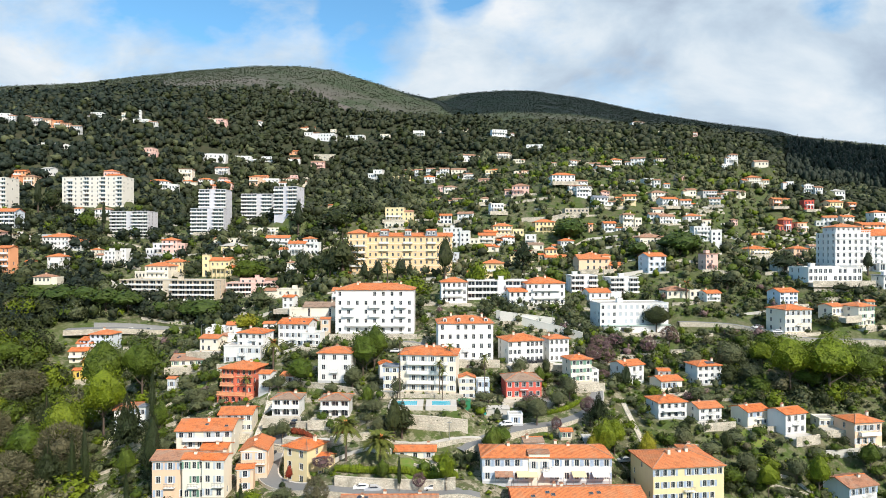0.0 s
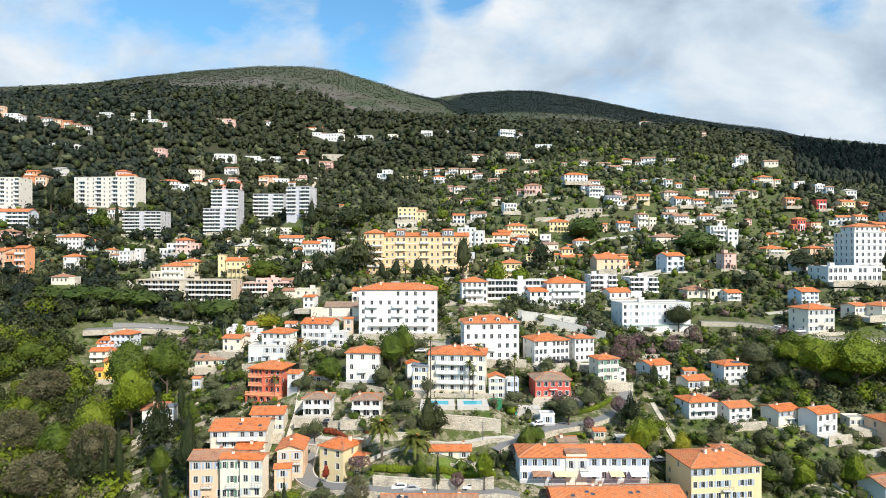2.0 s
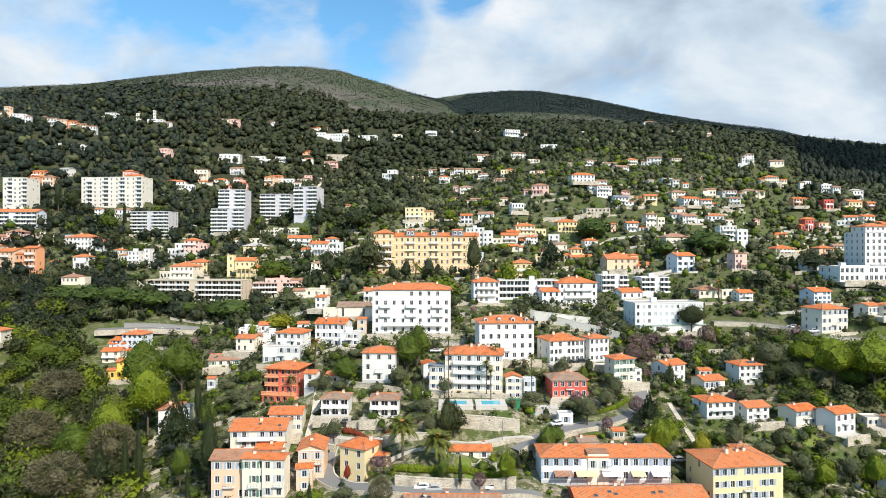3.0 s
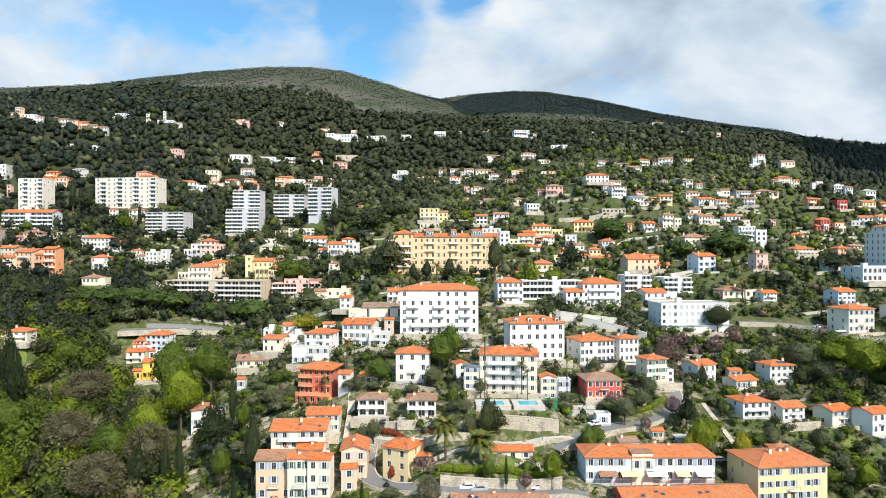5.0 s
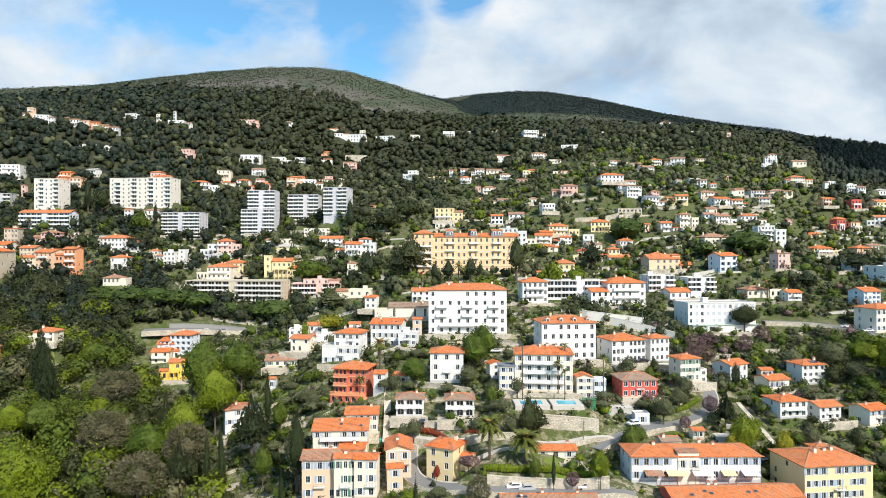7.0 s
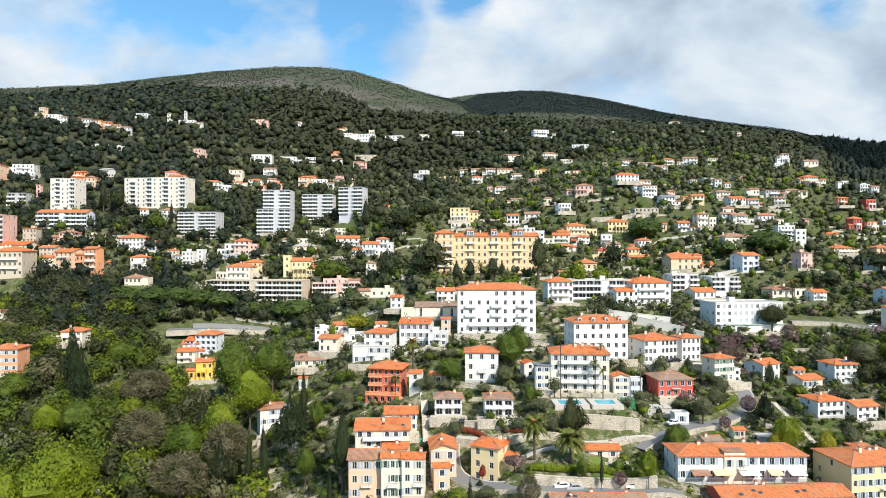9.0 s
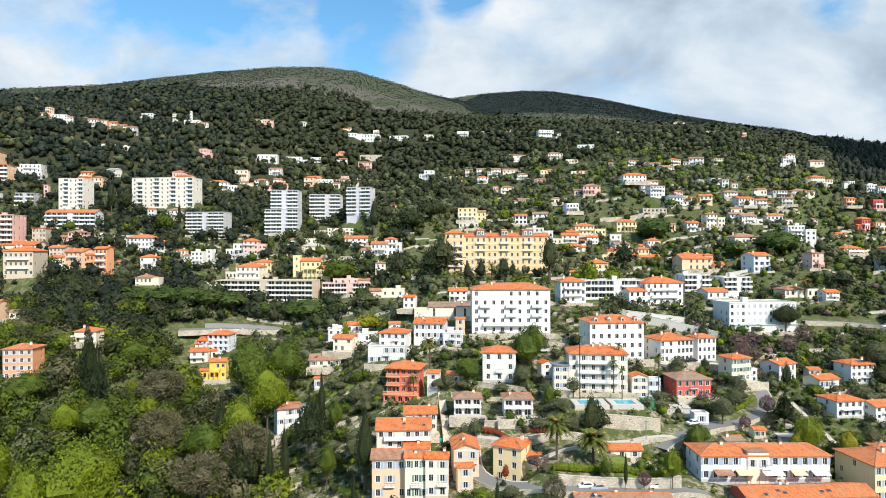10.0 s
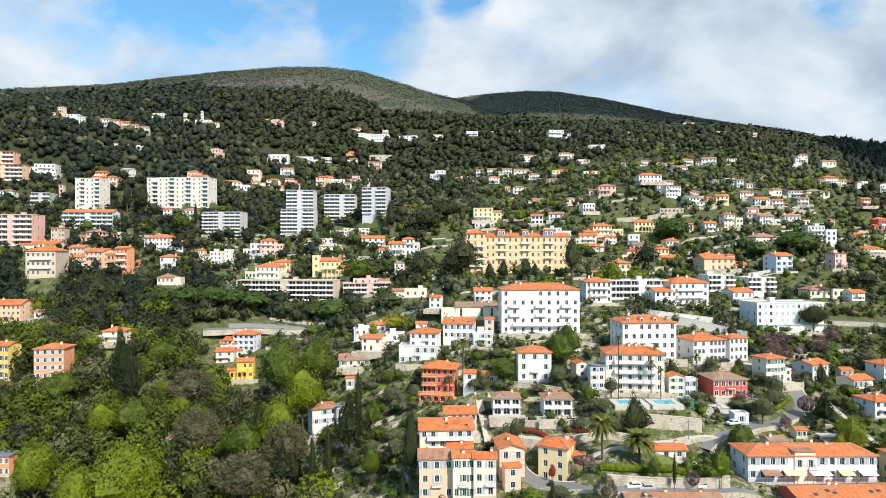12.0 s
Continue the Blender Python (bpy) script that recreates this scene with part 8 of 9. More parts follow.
M_GREYWALL = plain("grey_concrete_wall", (0.34, 0.33, 0.31), 0.95, 0.0, 0.4)

def draped(points, width, lift, step=2.5):
    """Centre line resampled, with sideways directions."""
    p = [Vector((*q, 0)) for q in points]
    out = []
    for a, b in zip(p, p[1:]):
        k = max(1, int((b - a).length / step))
        out += [a.lerp(b, i / k) for i in range(k)]
    out.append(p[-1])
    for _ in range(4):
        out = [out[0]] + [(out[i - 1] + out[i] * 2 + out[i + 1]) / 4 for i in range(1, len(out) - 1)] + [out[-1]]
    way = [(out[min(i + 1, len(out) - 1)] - out[max(i - 1, 0)]).normalized() for i in range(len(out))]
    side = [Vector((-v.y, v.x, 0)) for v in way]
    return out, side


def lane(name, label, points, width, mat):
    """A road laid on the slope, with its shoulders running into the ground."""
    c, side = draped(points, width, 0.2)
    zs = graded([p.x for p in c], [p.y for p in c])
    L = graded([(p + s * width / 2).x for p, s in zip(c, side)], [(p + s * width / 2).y for p, s in zip(c, side)])
    R = graded([(p - s * width / 2).x for p, s in zip(c, side)], [(p - s * width / 2).y for p, s in zip(c, side)])
    z = np.maximum(np.maximum(zs, (L + R) / 2), np.maximum(L, R) - 0.8) + 0.25
    for _ in range(3):
        z[1:-1] = (z[:-2] + z[1:-1] * 2 + z[2:]) / 4
    v, f, m = [], [], []
    for p, s, h in zip(c, side, z):
        for k, dz in ((-0.5, -2.5), (-0.5, 0.0), (-0.44, 0.0), (0.44, 0.0), (0.5, 0.0), (0.5, -2.5)):
            q = p + s * width * k
            v.append((q.x, q.y, h + dz + (0.12 if abs(k) == 0.5 and dz == 0 else 0.0)))
    for i in range(len(c) - 1):
        for k in range(5):
            f.append((i * 6 + k, i * 6 + k + 1, i * 6 + k + 7, i * 6 + k + 6))
            m.append(0 if k == 2 else 1 if k in (1, 3) else 2)
    tagged(new(name, mesh_of(name, v, f, [mat, M_CONCRETE, M_STONE], m)), label, "road", kind="structure")


def stone_wall(name, label, points, tall, mat, thick=0.5, sink=3.0, lift=0.0):
    """A garden or retaining wall along points, capped, its top following the ground."""
    c, side = draped(points, thick, 0.0)
    z = graded([p.x for p in c], [p.y for p in c])
    for _ in range(6):
        z[1:-1] = (z[:-2] + z[1:-1] * 2 + z[2:]) / 4
    v, f = [], []
    for p, s, h in zip(c, side, z + lift):
        for k, q in ((-0.5, -sink), (-0.5, tall - 0.15), (-0.65, tall - 0.15), (-0.65, tall), (0.65, tall), (0.65, tall - 0.15), (0.5, tall - 0.15), (0.5, -sink)):
            r = p + s * thick * k
            v.append((r.x, r.y, h + q))
    for i in range(len(c) - 1):
        for k in range(7):
            f.append((i * 8 + k, i * 8 + k + 1, i * 8 + k + 9, i * 8 + k + 8))
    e = (len(c) - 1) * 8
    f += [tuple(range(8)), tuple(e + 7 - k for k in range(8))]
    return tagged(new(name, mesh_of(name, v, f, [mat])), label, "wall")


def hedge(points, tall, wide, leaf="green"):
    rng = np.random.default_rng(int(abs(points[0][0]) * 10))
    c, side = draped(points, wide, 0.0, 0.7)
    z = graded([p.x for p in c], [p.y for p in c])
    blobs = [(p.x, p.y, h + tall * 0.45, wide * 0.55, wide * 0.55, tall * 0.6) for p, h in zip(c, z)]
    V, F = leafy(blobs, 40 * len(blobs), 0.17, rng, 0.92)
    tagged(new("hedge", mesh_of("hedge", V, F, [LEAF[leaf]])), {"red": "red-leaved shrub hedge along a garden wall"}.get(leaf, "clipped green hedge along a garden wall"), "hedge")


M_WATER = material("pool_water", lambda n: {"Base Color": (0.04, 0.42, 0.55, 1), "Roughness": 0.08, "Normal": bump(n, n.noise(n.add("ShaderNodeTexCoord").outputs["Object"], 3.0), 0.15, 0.05)})


def pool(x, y, w, d, turn=0.0):
    z = ground_at(x, y - d / 2) + 0.35
    top = new("swimming_pool", None)
    top.matrix_basis = pose(x, y, z, 0, 0, turn)
    tagged(top, "blue swimming pool with pale stone surround", "pool")
    s = Solid()
    for a in ((-w / 2 - 1.8, w / 2 + 1.8, -d / 2 - 1.5, -d / 2), (-w / 2 - 1.8, w / 2 + 1.8, d / 2, d / 2 + 1.5), (-w / 2 - 1.8, -w / 2, -d / 2, d / 2), (w / 2, w / 2 + 1.8, -d / 2, d / 2)):
        s.box(*a, -2.5, 0.12)
    part("surround", s.mesh("surround", M_CONCRETE), top)
    part("water", Solid().box(-w / 2, w / 2, -d / 2, d / 2, -1.5, -0.02).mesh("water", M_WATER), top)
    return top


M_LAWN = material("lawn_grass", lambda n: {"Base Color": n.mix(n.ramp(n.noise(n.add("ShaderNodeNewGeometry").outputs["Position"], 0.5, 5.0, 0.7), [(0.4, grey(0)), (0.62, grey(1))]), (0.115, 0.190, 0.020), (0.175, 0.190, 0.045)), "Roughness": 0.95})


def lawn(x, y, w, d, seed):
    """A mown patch with an uneven edge, laid on the slope."""
    rng = np.random.default_rng(seed)
    rings, turns = 8, 28
    edge = 1 + 0.16 * np.sin(np.arange(turns) * 2 * math.pi / turns * 3 + seed) + rng.uniform(-0.06, 0.06, turns)
    P = [(x, y)] + [(x + w / 2 * r / rings * edge[k] * math.cos(2 * math.pi * k / turns), y + d / 2 * r / rings * edge[k] * math.sin(2 * math.pi * k / turns)) for r in range(1, rings + 1) for k in range(turns)]
    z = graded([p[0] for p in P], [p[1] for p in P]) + 0.22
    z[-turns:] -= 0.9
    F = [(0, 1 + k, 1 + (k + 1) % turns) for k in range(turns)]
    F += [(1 + r * turns + k, 1 + (r + 1) * turns + k, 1 + (r + 1) * turns + (k + 1) % turns, 1 + r * turns + (k + 1) % turns) for r in range(rings - 1) for k in range(turns)]
    tagged(new("lawn", mesh_of("lawn", [(*p, h) for p, h in zip(P, z)], F, [M_LAWN], None, True)), "bright green lawn on a garden slope", "lawn", kind="structure")


for one in ROADS:
    lane(*one)
stone_wall("retaining_wall", "pale stone retaining wall below the pool terrace", [(-12.7, 173.0), (-3.8, 172.5), (7.0, 172.0)], 3.4, M_STONE, 0.6, 3.0, 0.0)
stone_wall("retaining_wall", "low pale wall of the palm garden", [(-30.5, 160.5), (-22.0, 160.0), (-13.5, 160.0)], 1.6, M_CONCRETE, 0.5, 3.0, 0.0)
stone_wall("retaining_wall", "stone wall below the villa gardens", [(-42.5, 176.0), (-36.0, 175.0), (-28.0, 174.6), (-20.0, 174.0)], 1.9, M_STONE, 0.5, 3.0, 0.0)
stone_wall("retaining_wall", "long pale stone wall beside the road", [(-26.3, 148.0), (-18.4, 148.0), (-8.7, 147.5), (3.0, 146.5)], 2.6, M_STONE, 0.6, 3.0, 0.0)
stone_wall("retaining_wall", "stone retaining wall above the hairpin road", [(-51.8, 170.0), (-44.3, 168.5)], 2.4, M_STONE, 0.6, 3.0, 0.0)
stone_wall("retaining_wall", "pale garden wall behind the date palms", [(-31.0, 167.5), (-24.0, 167.0), (-14.0, 167.0)], 2.6, M_STONE, 0.6, 3.0, 0.0)
stone_wall("retaining_wall", "low stone garden wall", [(-51.8, 202.5), (-41.0, 197.5), (-26.0, 194.5)], 1.5, M_STONE, 0.6, 3.0, 0.0)
stone_wall("retaining_wall", "tall pale concrete retaining wall below the white residence", [(22.9, 262.0), (32.8, 256.0), (44.4, 250.0), (54.0, 246.0), (55.8, 244.0)], 5.5, M_PALEWALL, 0.6, 3.0, -2.0)
stone_wall("retaining_wall", "tall grey concrete retaining wall above the car park", [(-171.7, 300.0), (-162.6, 302.0), (-151.6, 303.0), (-134.7, 303.0)], 3.0, M_GREYWALL, 0.6, 3.0, 0.0)
stone_wall("retaining_wall", "pale balustrade wall below the apartment towers", [(-191.5, 352.0), (-175.8, 354.0), (-161.6, 356.0)], 3.2, M_CONCRETE, 0.6, 3.0, 0.0)
stone_wall("retaining_wall", "pale stone wall below the villa with arches", [(47.0, 300.0), (52.3, 296.0), (57.5, 292.0)], 4.5, M_PALEWALL, 0.6, 3.0, 0.0)
stone_wall("retaining_wall", "pale garden wall below the white residence", [(24.0, 258.0), (32.8, 256.0), (46.6, 254.0)], 1.6, M_PALEWALL, 0.6, 3.0, 3.0)
stone_wall("retaining_wall", "dry stone wall on the upper terraces", [(54.6, 425.0), (70.0, 424.0), (84.3, 422.0)], 2.4, M_STONE, 0.6, 3.0, 0.0)
stone_wall("retaining_wall", "stone wall on the upper terraces", [(83.6, 418.0), (98.0, 420.0)], 3.0, M_STONE, 0.6, 3.0, 0.0)
stone_wall("retaining_wall", "pale stone wall on the upper terraces", [(42.0, 455.0), (56.8, 455.0), (82.6, 450.0)], 1.8, M_STONE, 0.6, 3.0, 0.0)
stone_wall("retaining_wall", "stone terrace wall above the valley", [(-84.3, 208.0), (-74.5, 205.0)], 1.6, M_STONE, 0.6, 3.0, 0.0)
stone_wall("retaining_wall", "pale wall beside the white school building", [(21.1, 206.0), (31.2, 207.0)], 2.0, M_PALEWALL, 0.6, 3.0, 0.0)
hedge([(-26.5, 152.0), (-18.8, 151.5), (-9.0, 151.5), (3.1, 151.0)], 2.0, 1.6, "spring")
hedge([(31.9, 185.0), (37.6, 188.0), (44.3, 194.5)], 1.6, 1.4, "spring")
hedge([(-57.6, 189.0), (-46.8, 184.5)], 1.5, 1.2, "dark")
hedge([(-42.8, 174.0), (-39.4, 173.0), (-36.2, 171.5)], 1.6, 1.5, "red")
hedge([(-30.7, 172.5), (-25.2, 172.0)], 1.3, 1.2, "red")
hedge([(-122.3, 352.0), (-109.9, 352.0), (-96.8, 352.0)], 1.8, 1.3, "dark")
lawn(-210.2, 248.5, 24, 18, 0)
lawn(-6.7, 154.5, 12, 7, 1)
lawn(132.6, 237.0, 40, 16, 2)
lawn(91.5, 180.0, 12, 7, 3)
lawn(-43.5, 206.5, 9, 5, 4)
lawn(-71.0, 191.0, 8, 4, 5)
lawn(81.1, 190.5, 12, 5, 6)
lawn(-91.5, 220.0, 10, 6, 7)
pool(-10.9, 181.0, 6.5, 5.0)
pool(-0.5, 181.0, 5.5, 5.0)


# ---- terrace walls across the gardens ----
def terrace_walls(seed, count):
    rng = np.random.default_rng(seed)
    made = 0
    for _ in range(count * 6):
        y = rng.uniform(125, 480)
        x = rng.uniform(-0.62 * y - 60, 0.66 * y)
        if valley(np.array([x]), np.array([y]))[0] or bank(np.array([x]), np.array([y]))[0]:
            continue
        long = rng.uniform(5, 15) * (1.0 if y < 280 else 1.6)
        pts = [(x - long / 2, y + rng.uniform(-1.5, 1.5)), (x, y + rng.uniform(-0.6, 0.6)), (x + long / 2, y + rng.uniform(-1.5, 1.5))]
        if not clear_of_houses(np.array([p[0] for p in pts]), np.array([p[1] for p in pts]), np.full(3, 2.0)).all():
            continue
        tall = rng.uniform(0.7, 1.7)
        stone_wall("terrace_wall", "dry-stone terrace wall across a hillside garden", pts, tall, M_STONE if rng.uniform() < 0.6 else M_CONCRETE, 0.45)["group"] = "terrace walls"
        made += 1
        if made >= count:
            break


terrace_walls(5, 300)


# ---- palms, cars, poles ----
def palm(x, y, top, spread, fronds, label):
    rng = np.random.default_rng(int(abs(x * 13 + y)))
    z = ground_at(x, y)
    tall = max(2.0, top - z)
    s = Solid()
    thick = 0.32 if spread > 2.5 else 0.16
    for k in range(6):
        s.tube((0, 0, tall * k / 6 - (0.5 if k == 0 else 0)), (0, 0, tall * (k + 1) / 6 + 0.02), thick * (1.0 + 0.12 * (k % 2)), thick * 0.95, 8)
    ob = new("palm_tree", s.mesh("trunk", M_BARK))
    ob.matrix_basis = pose(x, y, z)
    tagged(ob, label, "palm", "palm trees")
    c = Solid()
    for k in range(fronds):
        t = 2 * math.pi * k / fronds + rng.uniform(-0.2, 0.2)
        up = rng.uniform(-0.45, 1.4)
        d = Vector((math.cos(t), math.sin(t), 0))
        prev, long = Vector((0, 0, tall)), spread * rng.uniform(0.85, 1.15)
        n = 6
        across = Vector((-d.y, d.x, 0))
        for i in range(n):
            a0, a1 = i / n, (i + 1) / n
            pt = lambda a: Vector((0, 0, tall)) + d * long * a * math.cos(up * 0.6) + Vector((0, 0, long * (math.sin(up) * a - 0.5 * a * a)))
            p, q = pt(a0), pt(a1)
            w0, w1 = spread * 0.16 * (1 - abs(a0 - 0.4) * 0.9), spread * 0.16 * (1 - abs(a1 - 0.4) * 1.3)
            for sgn in (-1, 1):
                for j in (0.0, 0.5):
                    r0 = p.lerp(q, j)
                    tip = r0 + across * sgn * (w0 + (w1 - w0) * j) * 1.5 + (q - p) * 0.9 - Vector((0, 0, spread * 0.05))
                    c.face([r0, p.lerp(q, j + 0.62), tip])
            c.face([p - across * 0.03, p + across * 0.03, q + across * 0.02, q - across * 0.02])
    part("crown", c.mesh("crown", LEAF["palm"]), ob)
    if spread > 2.5:
        for k in range(12):
            f = Solid()
            t = rng.uniform(0, 6.28)
            f.tube((0, 0, tall + 0.1), (1.0 * math.cos(t), 1.0 * math.sin(t), tall + rng.uniform(0.1, 1.0)), 0.08, 0.2, 5)
            part("fruit_bunch", f.mesh("fruit_bunch", ROOF["orange"]), ob, "orange fruit bunch")


CAR_PAINT = {k: material(k + "_car_paint", lambda n, c=c: {"Base Color": (*c, 1), "Roughness": 0.25, "Coat Weight": 0.6}) for k, c in (("white", (0.8, 0.8, 0.8)), ("silver", (0.45, 0.46, 0.48)), ("black", (0.03, 0.03, 0.035)), ("blue", (0.05, 0.12, 0.3)), ("red", (0.4, 0.04, 0.03)))}
M_TYRE = plain("tyre_rubber", (0.03, 0.03, 0.03), 0.9)


def car(x, y, turn, paint):
    z = ground_at(x, y) + 0.3
    top = new("car", None)
    top.matrix_basis = pose(x, y, z, 0, 0, turn)
    tagged(top, paint + " parked car at the roadside", "car", "parked cars")
    prof = [(-2.05, 0.35), (-2.0, 0.8), (-1.25, 0.95), (-0.65, 1.42), (0.9, 1.45), (1.6, 0.98), (2.05, 0.85), (2.1, 0.4)]
    s = Solid()
    for a, b in zip(prof, prof[1:]):
        s.face([(a[0], -0.85, a[1]), (b[0], -0.85, b[1]), (b[0], 0.85, b[1]), (a[0], 0.85, a[1])])
    s.face([(p[0], -0.85, p[1]) for p in prof][::-1])
    s.face([(p[0], 0.85, p[1]) for p in prof])
    part("body", s.mesh("body", CAR_PAINT[paint]), top)
    g = Solid()
    for sy in (-0.86, 0.86):
        g.face([(-1.1, sy, 0.98), (1.35, sy, 1.0), (0.85, sy, 1.38), (-0.6, sy, 1.36)])
    part("side_window", g.mesh("side_window", M_GLASS), top)
    part("windscreen", Solid().box(-0.01, 0.01, -0.75, 0.75, -0.35, 0.33).mesh("windscreen", M_GLASS), top, m=pose(-0.97, 0, 1.2, 0, 50, 0))
    for wx in (-1.3, 1.3):
        for wy in (-0.8, 0.8):
            part("wheel", Solid().tube((0, -0.1, 0), (0, 0.1, 0), 0.32, 0.32, 12).mesh("wheel", M_TYRE), top, m=pose(wx, wy, 0.32))


def pole(x, y, tall, lamp):
    top = new("street_lamp" if lamp else "utility_pole", Solid().tube((0, 0, -1), (0, 0, tall), 0.13, 0.08, 8).mesh("pole", M_METAL))
    top.matrix_basis = pose(x, y, ground_at(x, y))
    tagged(top, "slim grey metal street lamp beside the road" if lamp else "tall dark utility pole above the gardens", "lamp" if lamp else "pole")
    if lamp:
        part("arm", Solid().tube((0, 0, tall - 0.1), (0.9, -0.3, tall + 0.2), 0.05, 0.04, 6).box(0.7, 1.3, -0.42, -0.2, tall + 0.14, tall + 0.26).mesh("arm", M_METAL), top)
    else:
        part("crossarm", Solid().box(-0.7, 0.7, -0.06, 0.06, tall - 0.5, tall - 0.36).mesh("crossarm", M_METAL), top)


M_GREEN, M_TEAL = plain("green_paint", (0.03, 0.22, 0.10), 0.6), plain("turquoise_sheet", (0.03, 0.42, 0.38), 0.6)


def crate(name, label, x, y, w, d, tall, mat):
    """A small hut or box with a projecting lid."""
    z = ground_at(x, y)
    s = Solid().box(-w / 2, w / 2, -d / 2, d / 2, -1.5, tall)
    ob = new(name, s.mesh(name, mat))
    ob.matrix_basis = pose(x, y, z + 0.2)
    tagged(ob, label, name.split("_")[-1])
    part("lid", Solid().box(-w / 2 - 0.15, w / 2 + 0.15, -d / 2 - 0.15, d / 2 + 0.15, tall + 0.003, tall + 0.14).mesh("lid", mat), ob)


def garden_hedges(seed, count):
    rng = np.random.default_rng(seed)
    made = 0
    for _ in range(count * 8):
        y = rng.uniform(130, 270)
        x = rng.uniform(-0.4 * y - 40, 0.6 * y)
        if valley(np.array([x]), np.array([y]))[0] or bank(np.array([x]), np.array([y]))[0]:
            continue
        long = rng.uniform(4, 10)
        pts = [(x - long / 2, y + rng.uniform(-1, 1)), (x + long / 2, y + rng.uniform(-1, 1))]
        if clear_of_houses(np.array([p[0] for p in pts]), np.array([p[1] for p in pts]), np.full(2, 1.6)).all():
            hedge(pts, rng.uniform(0.9, 1.6), 1.0, "green" if rng.uniform() < 0.6 else "dark")
            made += 1
        if made >= count:
            return


garden_hedges(9, 30)
crate("storage_container", "green steel storage container in a yard", 6.4, 181.0, 3.4, 2.2, 1.9, M_GREEN)
crate("pool_cover", "blue-green cover over a garden pool", 12.4, 184.0, 8, 1.6, 0.6, M_TEAL)
crate("pool_cover", "blue-green cover over a garden pool", -56.0, 175.5, 9, 1.2, 0.8, M_TEAL)
crate("tarpaulin_cover", "turquoise tarpaulin cover over a garden pool", -219.5, 233.0, 9, 3, 0.5, M_TEAL)
crate("shed", "pale shed with flat grey roof", 16.5, 185.0, 7, 4, 2.2, M_CONCRETE)
crate("shed", "small garden shed with tiled roof", 41.8, 169.5, 6, 3.5, 2.2, M_CONCRETE)
palm(-25.0, 157.0, 14.8, 3.8, 100, "stout date palm with orange fruit above a shaded garden")
palm(-16.1, 155.0, 11.7, 4.0, 100, "stout date palm with orange fruit above a shaded garden")
palm(-13.0, 184.0, 32.9, 1.4, 24, "tall slim fan palm rising over the gardens")
palm(-0.2, 184.0, 23.0, 1.5, 24, "tall slim fan palm rising over the gardens")
palm(13.0, 190.0, 26.4, 1.8, 24, "tall slim fan palm rising over the gardens")
palm(2.2, 196.0, 28.9, 1.6, 24, "tall slim fan palm rising over the gardens")
palm(-1.1, 190.0, 24.4, 1.9, 24, "tall slim fan palm rising over the gardens")
palm(-59.0, 212.0, 27.5, 3.5, 24, "tall slim fan palm rising over the gardens")
palm(110.9, 278.0, 44.6, 3.3, 24, "tall slim fan palm rising over the gardens")
palm(-308.9, 400.0, 80.2, 2.6, 24, "tall slim fan palm rising over the gardens")
palm(-281.9, 380.0, 67.9, 2.8, 24, "tall slim fan palm rising over the gardens")
palm(-64.0, 198.0, 18.0, 2.0, 24, "tall slim fan palm rising over the gardens")
palm(-28.9, 318.0, 51.5, 3.5, 24, "tall slim fan palm rising over the gardens")
palm(-48.2, 316.0, 47.2, 3.2, 24, "tall slim fan palm rising over the gardens")
car(-42.9, 177.5, 80, "black")
car(-19.7, 147.5, 5, "white")
car(-2.6, 147.5, 5, "white")
car(18.4, 177.0, 20, "white")
car(20.7, 184.0, 30, "silver")
car(34.6, 218.5, 0, "black")
car(30.4, 217.0, 0, "black")
car(-47.2, 168.0, 60, "black")
car(49.7, 167.0, 10, "silver")
car(-173.2, 296.5, 0, "white")
car(-167.4, 298.0, 0, "red")
car(-161.8, 299.5, 0, "blue")
car(-154.4, 301.0, 0, "white")
car(-145.9, 302.5, 0, "silver")
car(-137.9, 304.5, 0, "black")
car(-202.4, 247.0, 0, "white")
car(-202.1, 242.5, 0, "silver")
car(-229.7, 233.0, 0, "black")
car(-225.3, 232.0, 0, "silver")
car(131.4, 255.0, 0, "white")
car(135.8, 248.0, 0, "white")
car(86.7, 207.5, 70, "blue")
car(42.6, 203.5, 50, "silver")
car(-17.5, 225.0, 0, "white")
car(-45.3, 233.0, 0, "black")
car(-16.9, 147.0, 5, "silver")
pole(-36.5, 212.0, 9.3, 0)
pole(-26.7, 213.0, 6.7, 0)
pole(-103.8, 262.0, 10.2, 1)
pole(44.8, 250.0, 8.8, 1)
pole(1.7, 168.0, 7.0, 0)
pole(97.9, 186.0, 5.7, 1)
pole(165.6, 262.0, 7.3, 1)
pole(79.0, 300.0, 12.5, 0)
pole(165.4, 330.0, 10.7, 0)
pole(85.8, 270.0, 10.0, 0)
pole(-447.0, 590.0, 10.4, 0)


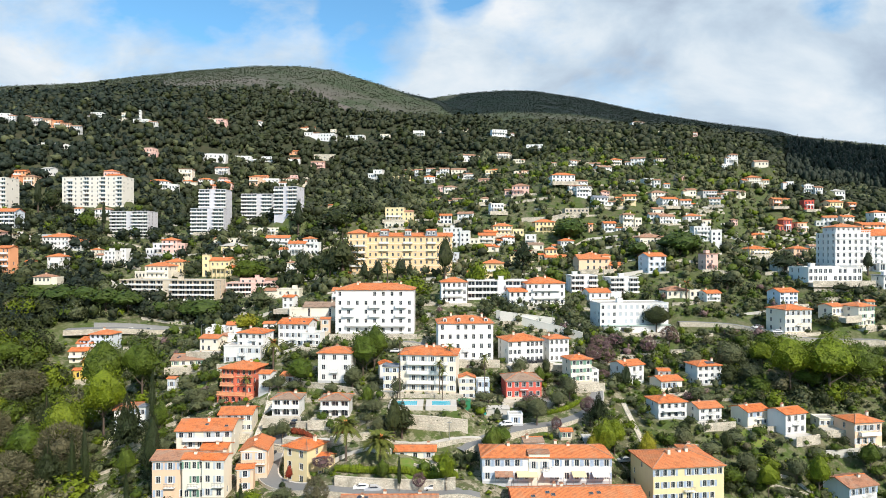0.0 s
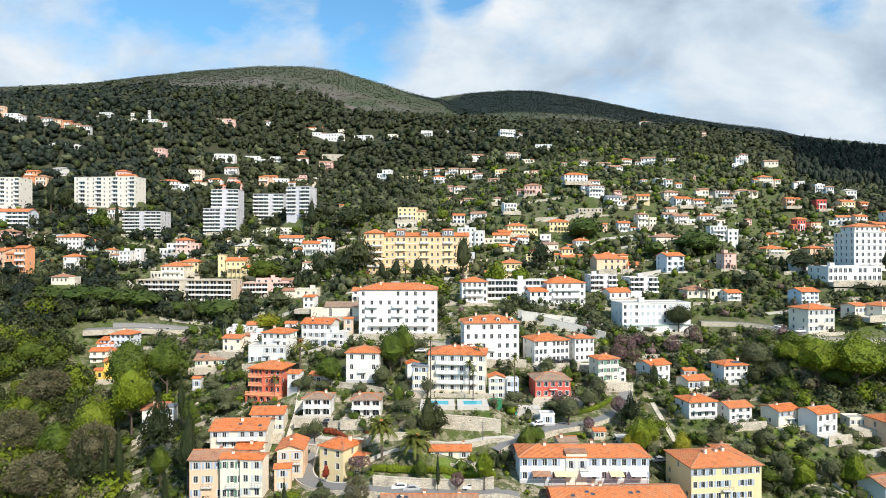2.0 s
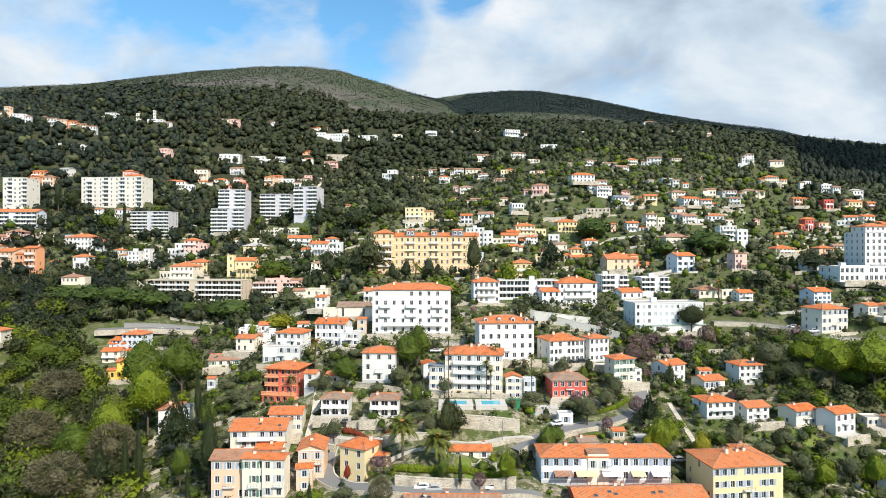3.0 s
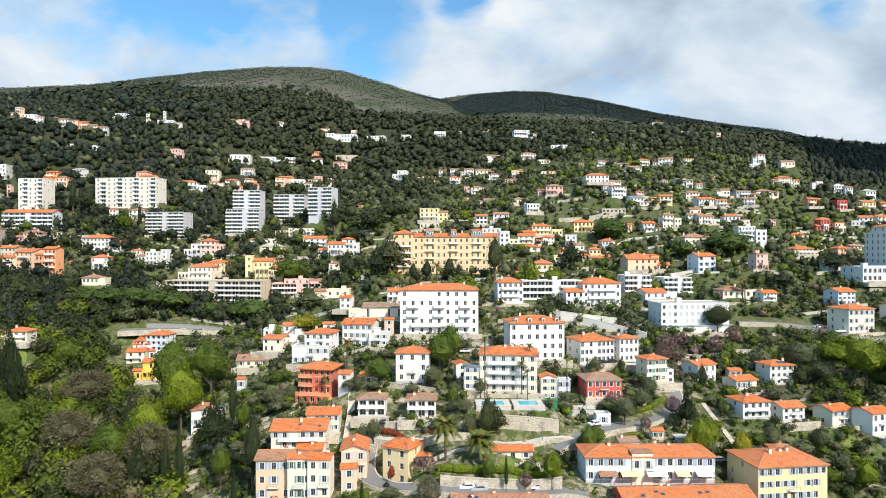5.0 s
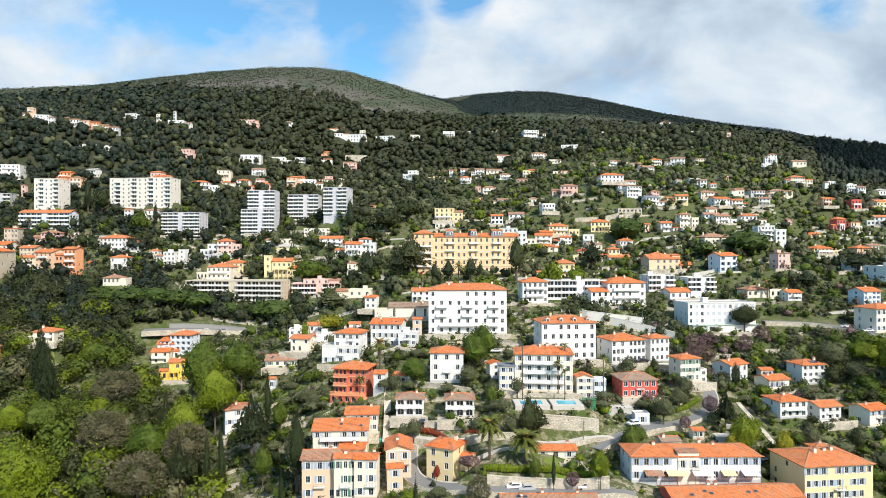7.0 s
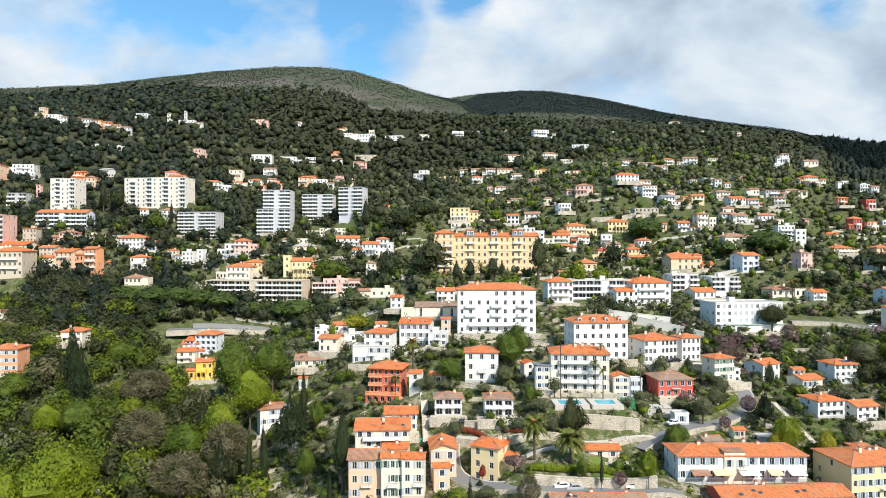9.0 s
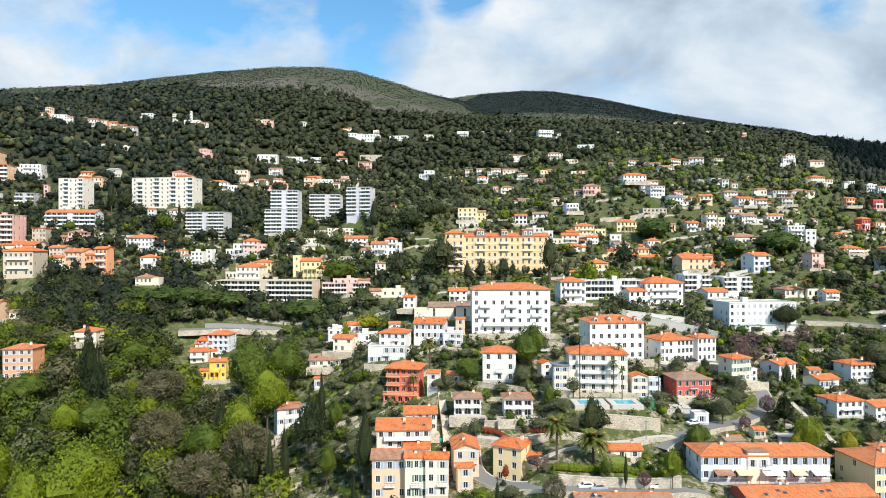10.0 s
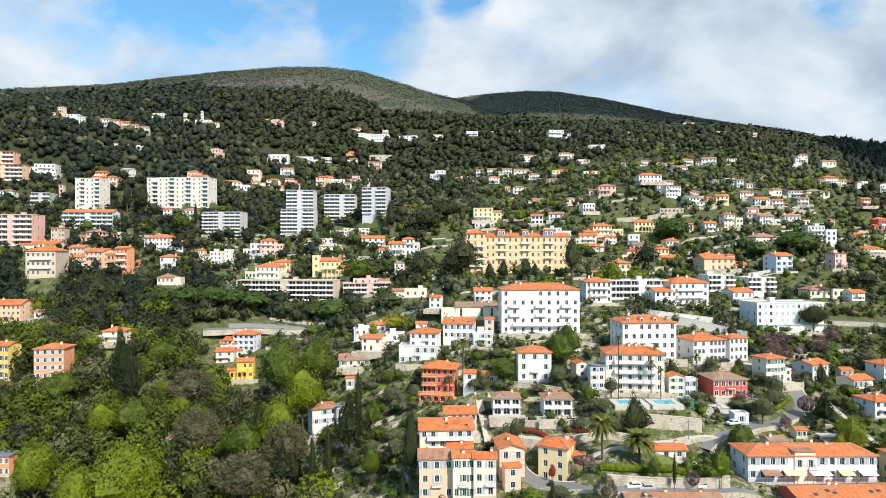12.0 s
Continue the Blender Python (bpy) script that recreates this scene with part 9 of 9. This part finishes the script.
# ---- the raised cream middle of the long white terrace, its awnings and low porches ----
M_AWNING = plain("cream_awning_cloth", (0.72, 0.62, 0.36), 0.8)
for house, one in HOUSES:
    if math.hypot(one[1] - 25.8, one[2] - 151.2) < 1.0:
        s = Solid()
        pierced(s, (-4.6, -0.3), (0.6, -0.3), -2.0, one[6] + 0.9, [(0.7, 1.7, 3.6, 5.4), (3.5, 4.5, 3.6, 5.4)], 0.25, (0, -1))
        s.face([(-4.6, -0.3, -2), (-4.6, -0.3, one[6] + 0.9), (-4.6, 3.0, one[6] + 0.9), (-4.6, 3.0, -2)])
        s.face([(0.6, -0.3, -2), (0.6, 3.0, -2), (0.6, 3.0, one[6] + 0.9), (0.6, -0.3, one[6] + 0.9)])
        s.box(-4.8, 0.8, -0.5, 3.0, one[6] + 0.903, one[6] + 1.12, 1)
        bay = part("raised_bay", s.mesh("raised_bay", WALL["cream"], ROOF["terracotta"]), house, "cream rendered raised middle bay")
        for u in (-3.4, -0.6):
            window(house, u, -0.07, 4.5, 1.0, 1.8, 0, True, "grey")
        for a, b, mat in ((-13.0, -8.5, ROOF["terracotta"]), (-7.6, -2.6, M_AWNING), (-1.2, 3.8, M_TRIM), (6.0, 9.4, M_AWNING), (11.0, 15.0, M_TRIM)):
            t = Solid()
            t.face([(a, -2.3, 2.3), (b, -2.3, 2.3), (b, -0.02, 2.95), (a, -0.02, 2.95)])
            t.face([(a, -2.3, 2.2), (a, -0.02, 2.85), (b, -0.02, 2.85), (b, -2.3, 2.2)])
            t.face([(a, -2.3, 2.2), (b, -2.3, 2.2), (b, -2.3, 2.3), (a, -2.3, 2.3)])
            for u in (a + 0.05, b - 0.13):
                t.box(u, u + 0.08, -2.25, -2.17, -1.0, 2.2, 1)
            part("awning", t.mesh("awning", mat, M_METAL), house)


# ---- the workshop's projecting ground floor under a pale green roof ----
M_PALEGREEN = plain("pale_green_sheet", (0.42, 0.52, 0.46), 0.6)
for house, one in HOUSES:
    if one[-1] == "shuttered":
        w = one[4]
        s, holes = Solid(), [(w * (k + 0.5) / 9 - 1.2, w * (k + 0.5) / 9 + 1.2, 0.5, 2.3) for k in range(9)]
        pierced(s, (-w / 2 + 1.0, -2.4), (w / 2 + 0.6, -2.4), -6.0, 2.9, holes, 0.15, (0, -1))
        s.face([(-w / 2 + 1.0, -2.4, -6), (-w / 2 + 1.0, -2.4, 2.9), (-w / 2 + 1.0, -0.003, 2.9), (-w / 2 + 1.0, -0.003, -6)])
        s.face([(w / 2 + 0.6, -2.4, -6), (w / 2 + 0.6, -0.003, -6), (w / 2 + 0.6, -0.003, 2.9), (w / 2 + 0.6, -2.4, 2.9)])
        front = part("ground_floor", s.mesh("ground_floor", WALL["white"]), house)
        part("canopy", Solid().box(-w / 2 + 0.7, w / 2 + 0.9, -2.8, -0.003, 2.903, 3.15).mesh("canopy", M_PALEGREEN), house, "pale green sheet canopy")
        for k, (a, b, e, f) in enumerate(holes):
            # third bay: a flat dark sheet in place of the unlit interior
            mesh = Solid().box((b - a) / -2, (b - a) / 2, 0.0, 0.04, (e - f) / 2, (f - e) / 2).mesh("garage_door", M_DARK if k == 2 else M_PALEGREEN if k < 2 else M_TRIM)
            part("garage_door", mesh, house, m=pose(-w / 2 + 1.0 + (a + b) / 2, -2.3, (e + f) / 2))


# ---- solar panels on a roof ----
for house, one in HOUSES:
    if math.hypot(one[1] - 94.4, one[2] - 216.1) < 1.0:
        for k in (0.2, 1.9):
            s = Solid().box(-0.8, 0.8, -0.8, 0.8, 0.0, 0.08)
            part("solar_panel", s.mesh("solar_panel", M_GLASS), house, "dark glass solar panel", m=pose(k, 1.6, one[6] + 0.75, math.degrees(math.atan(0.3)), 0, 0))
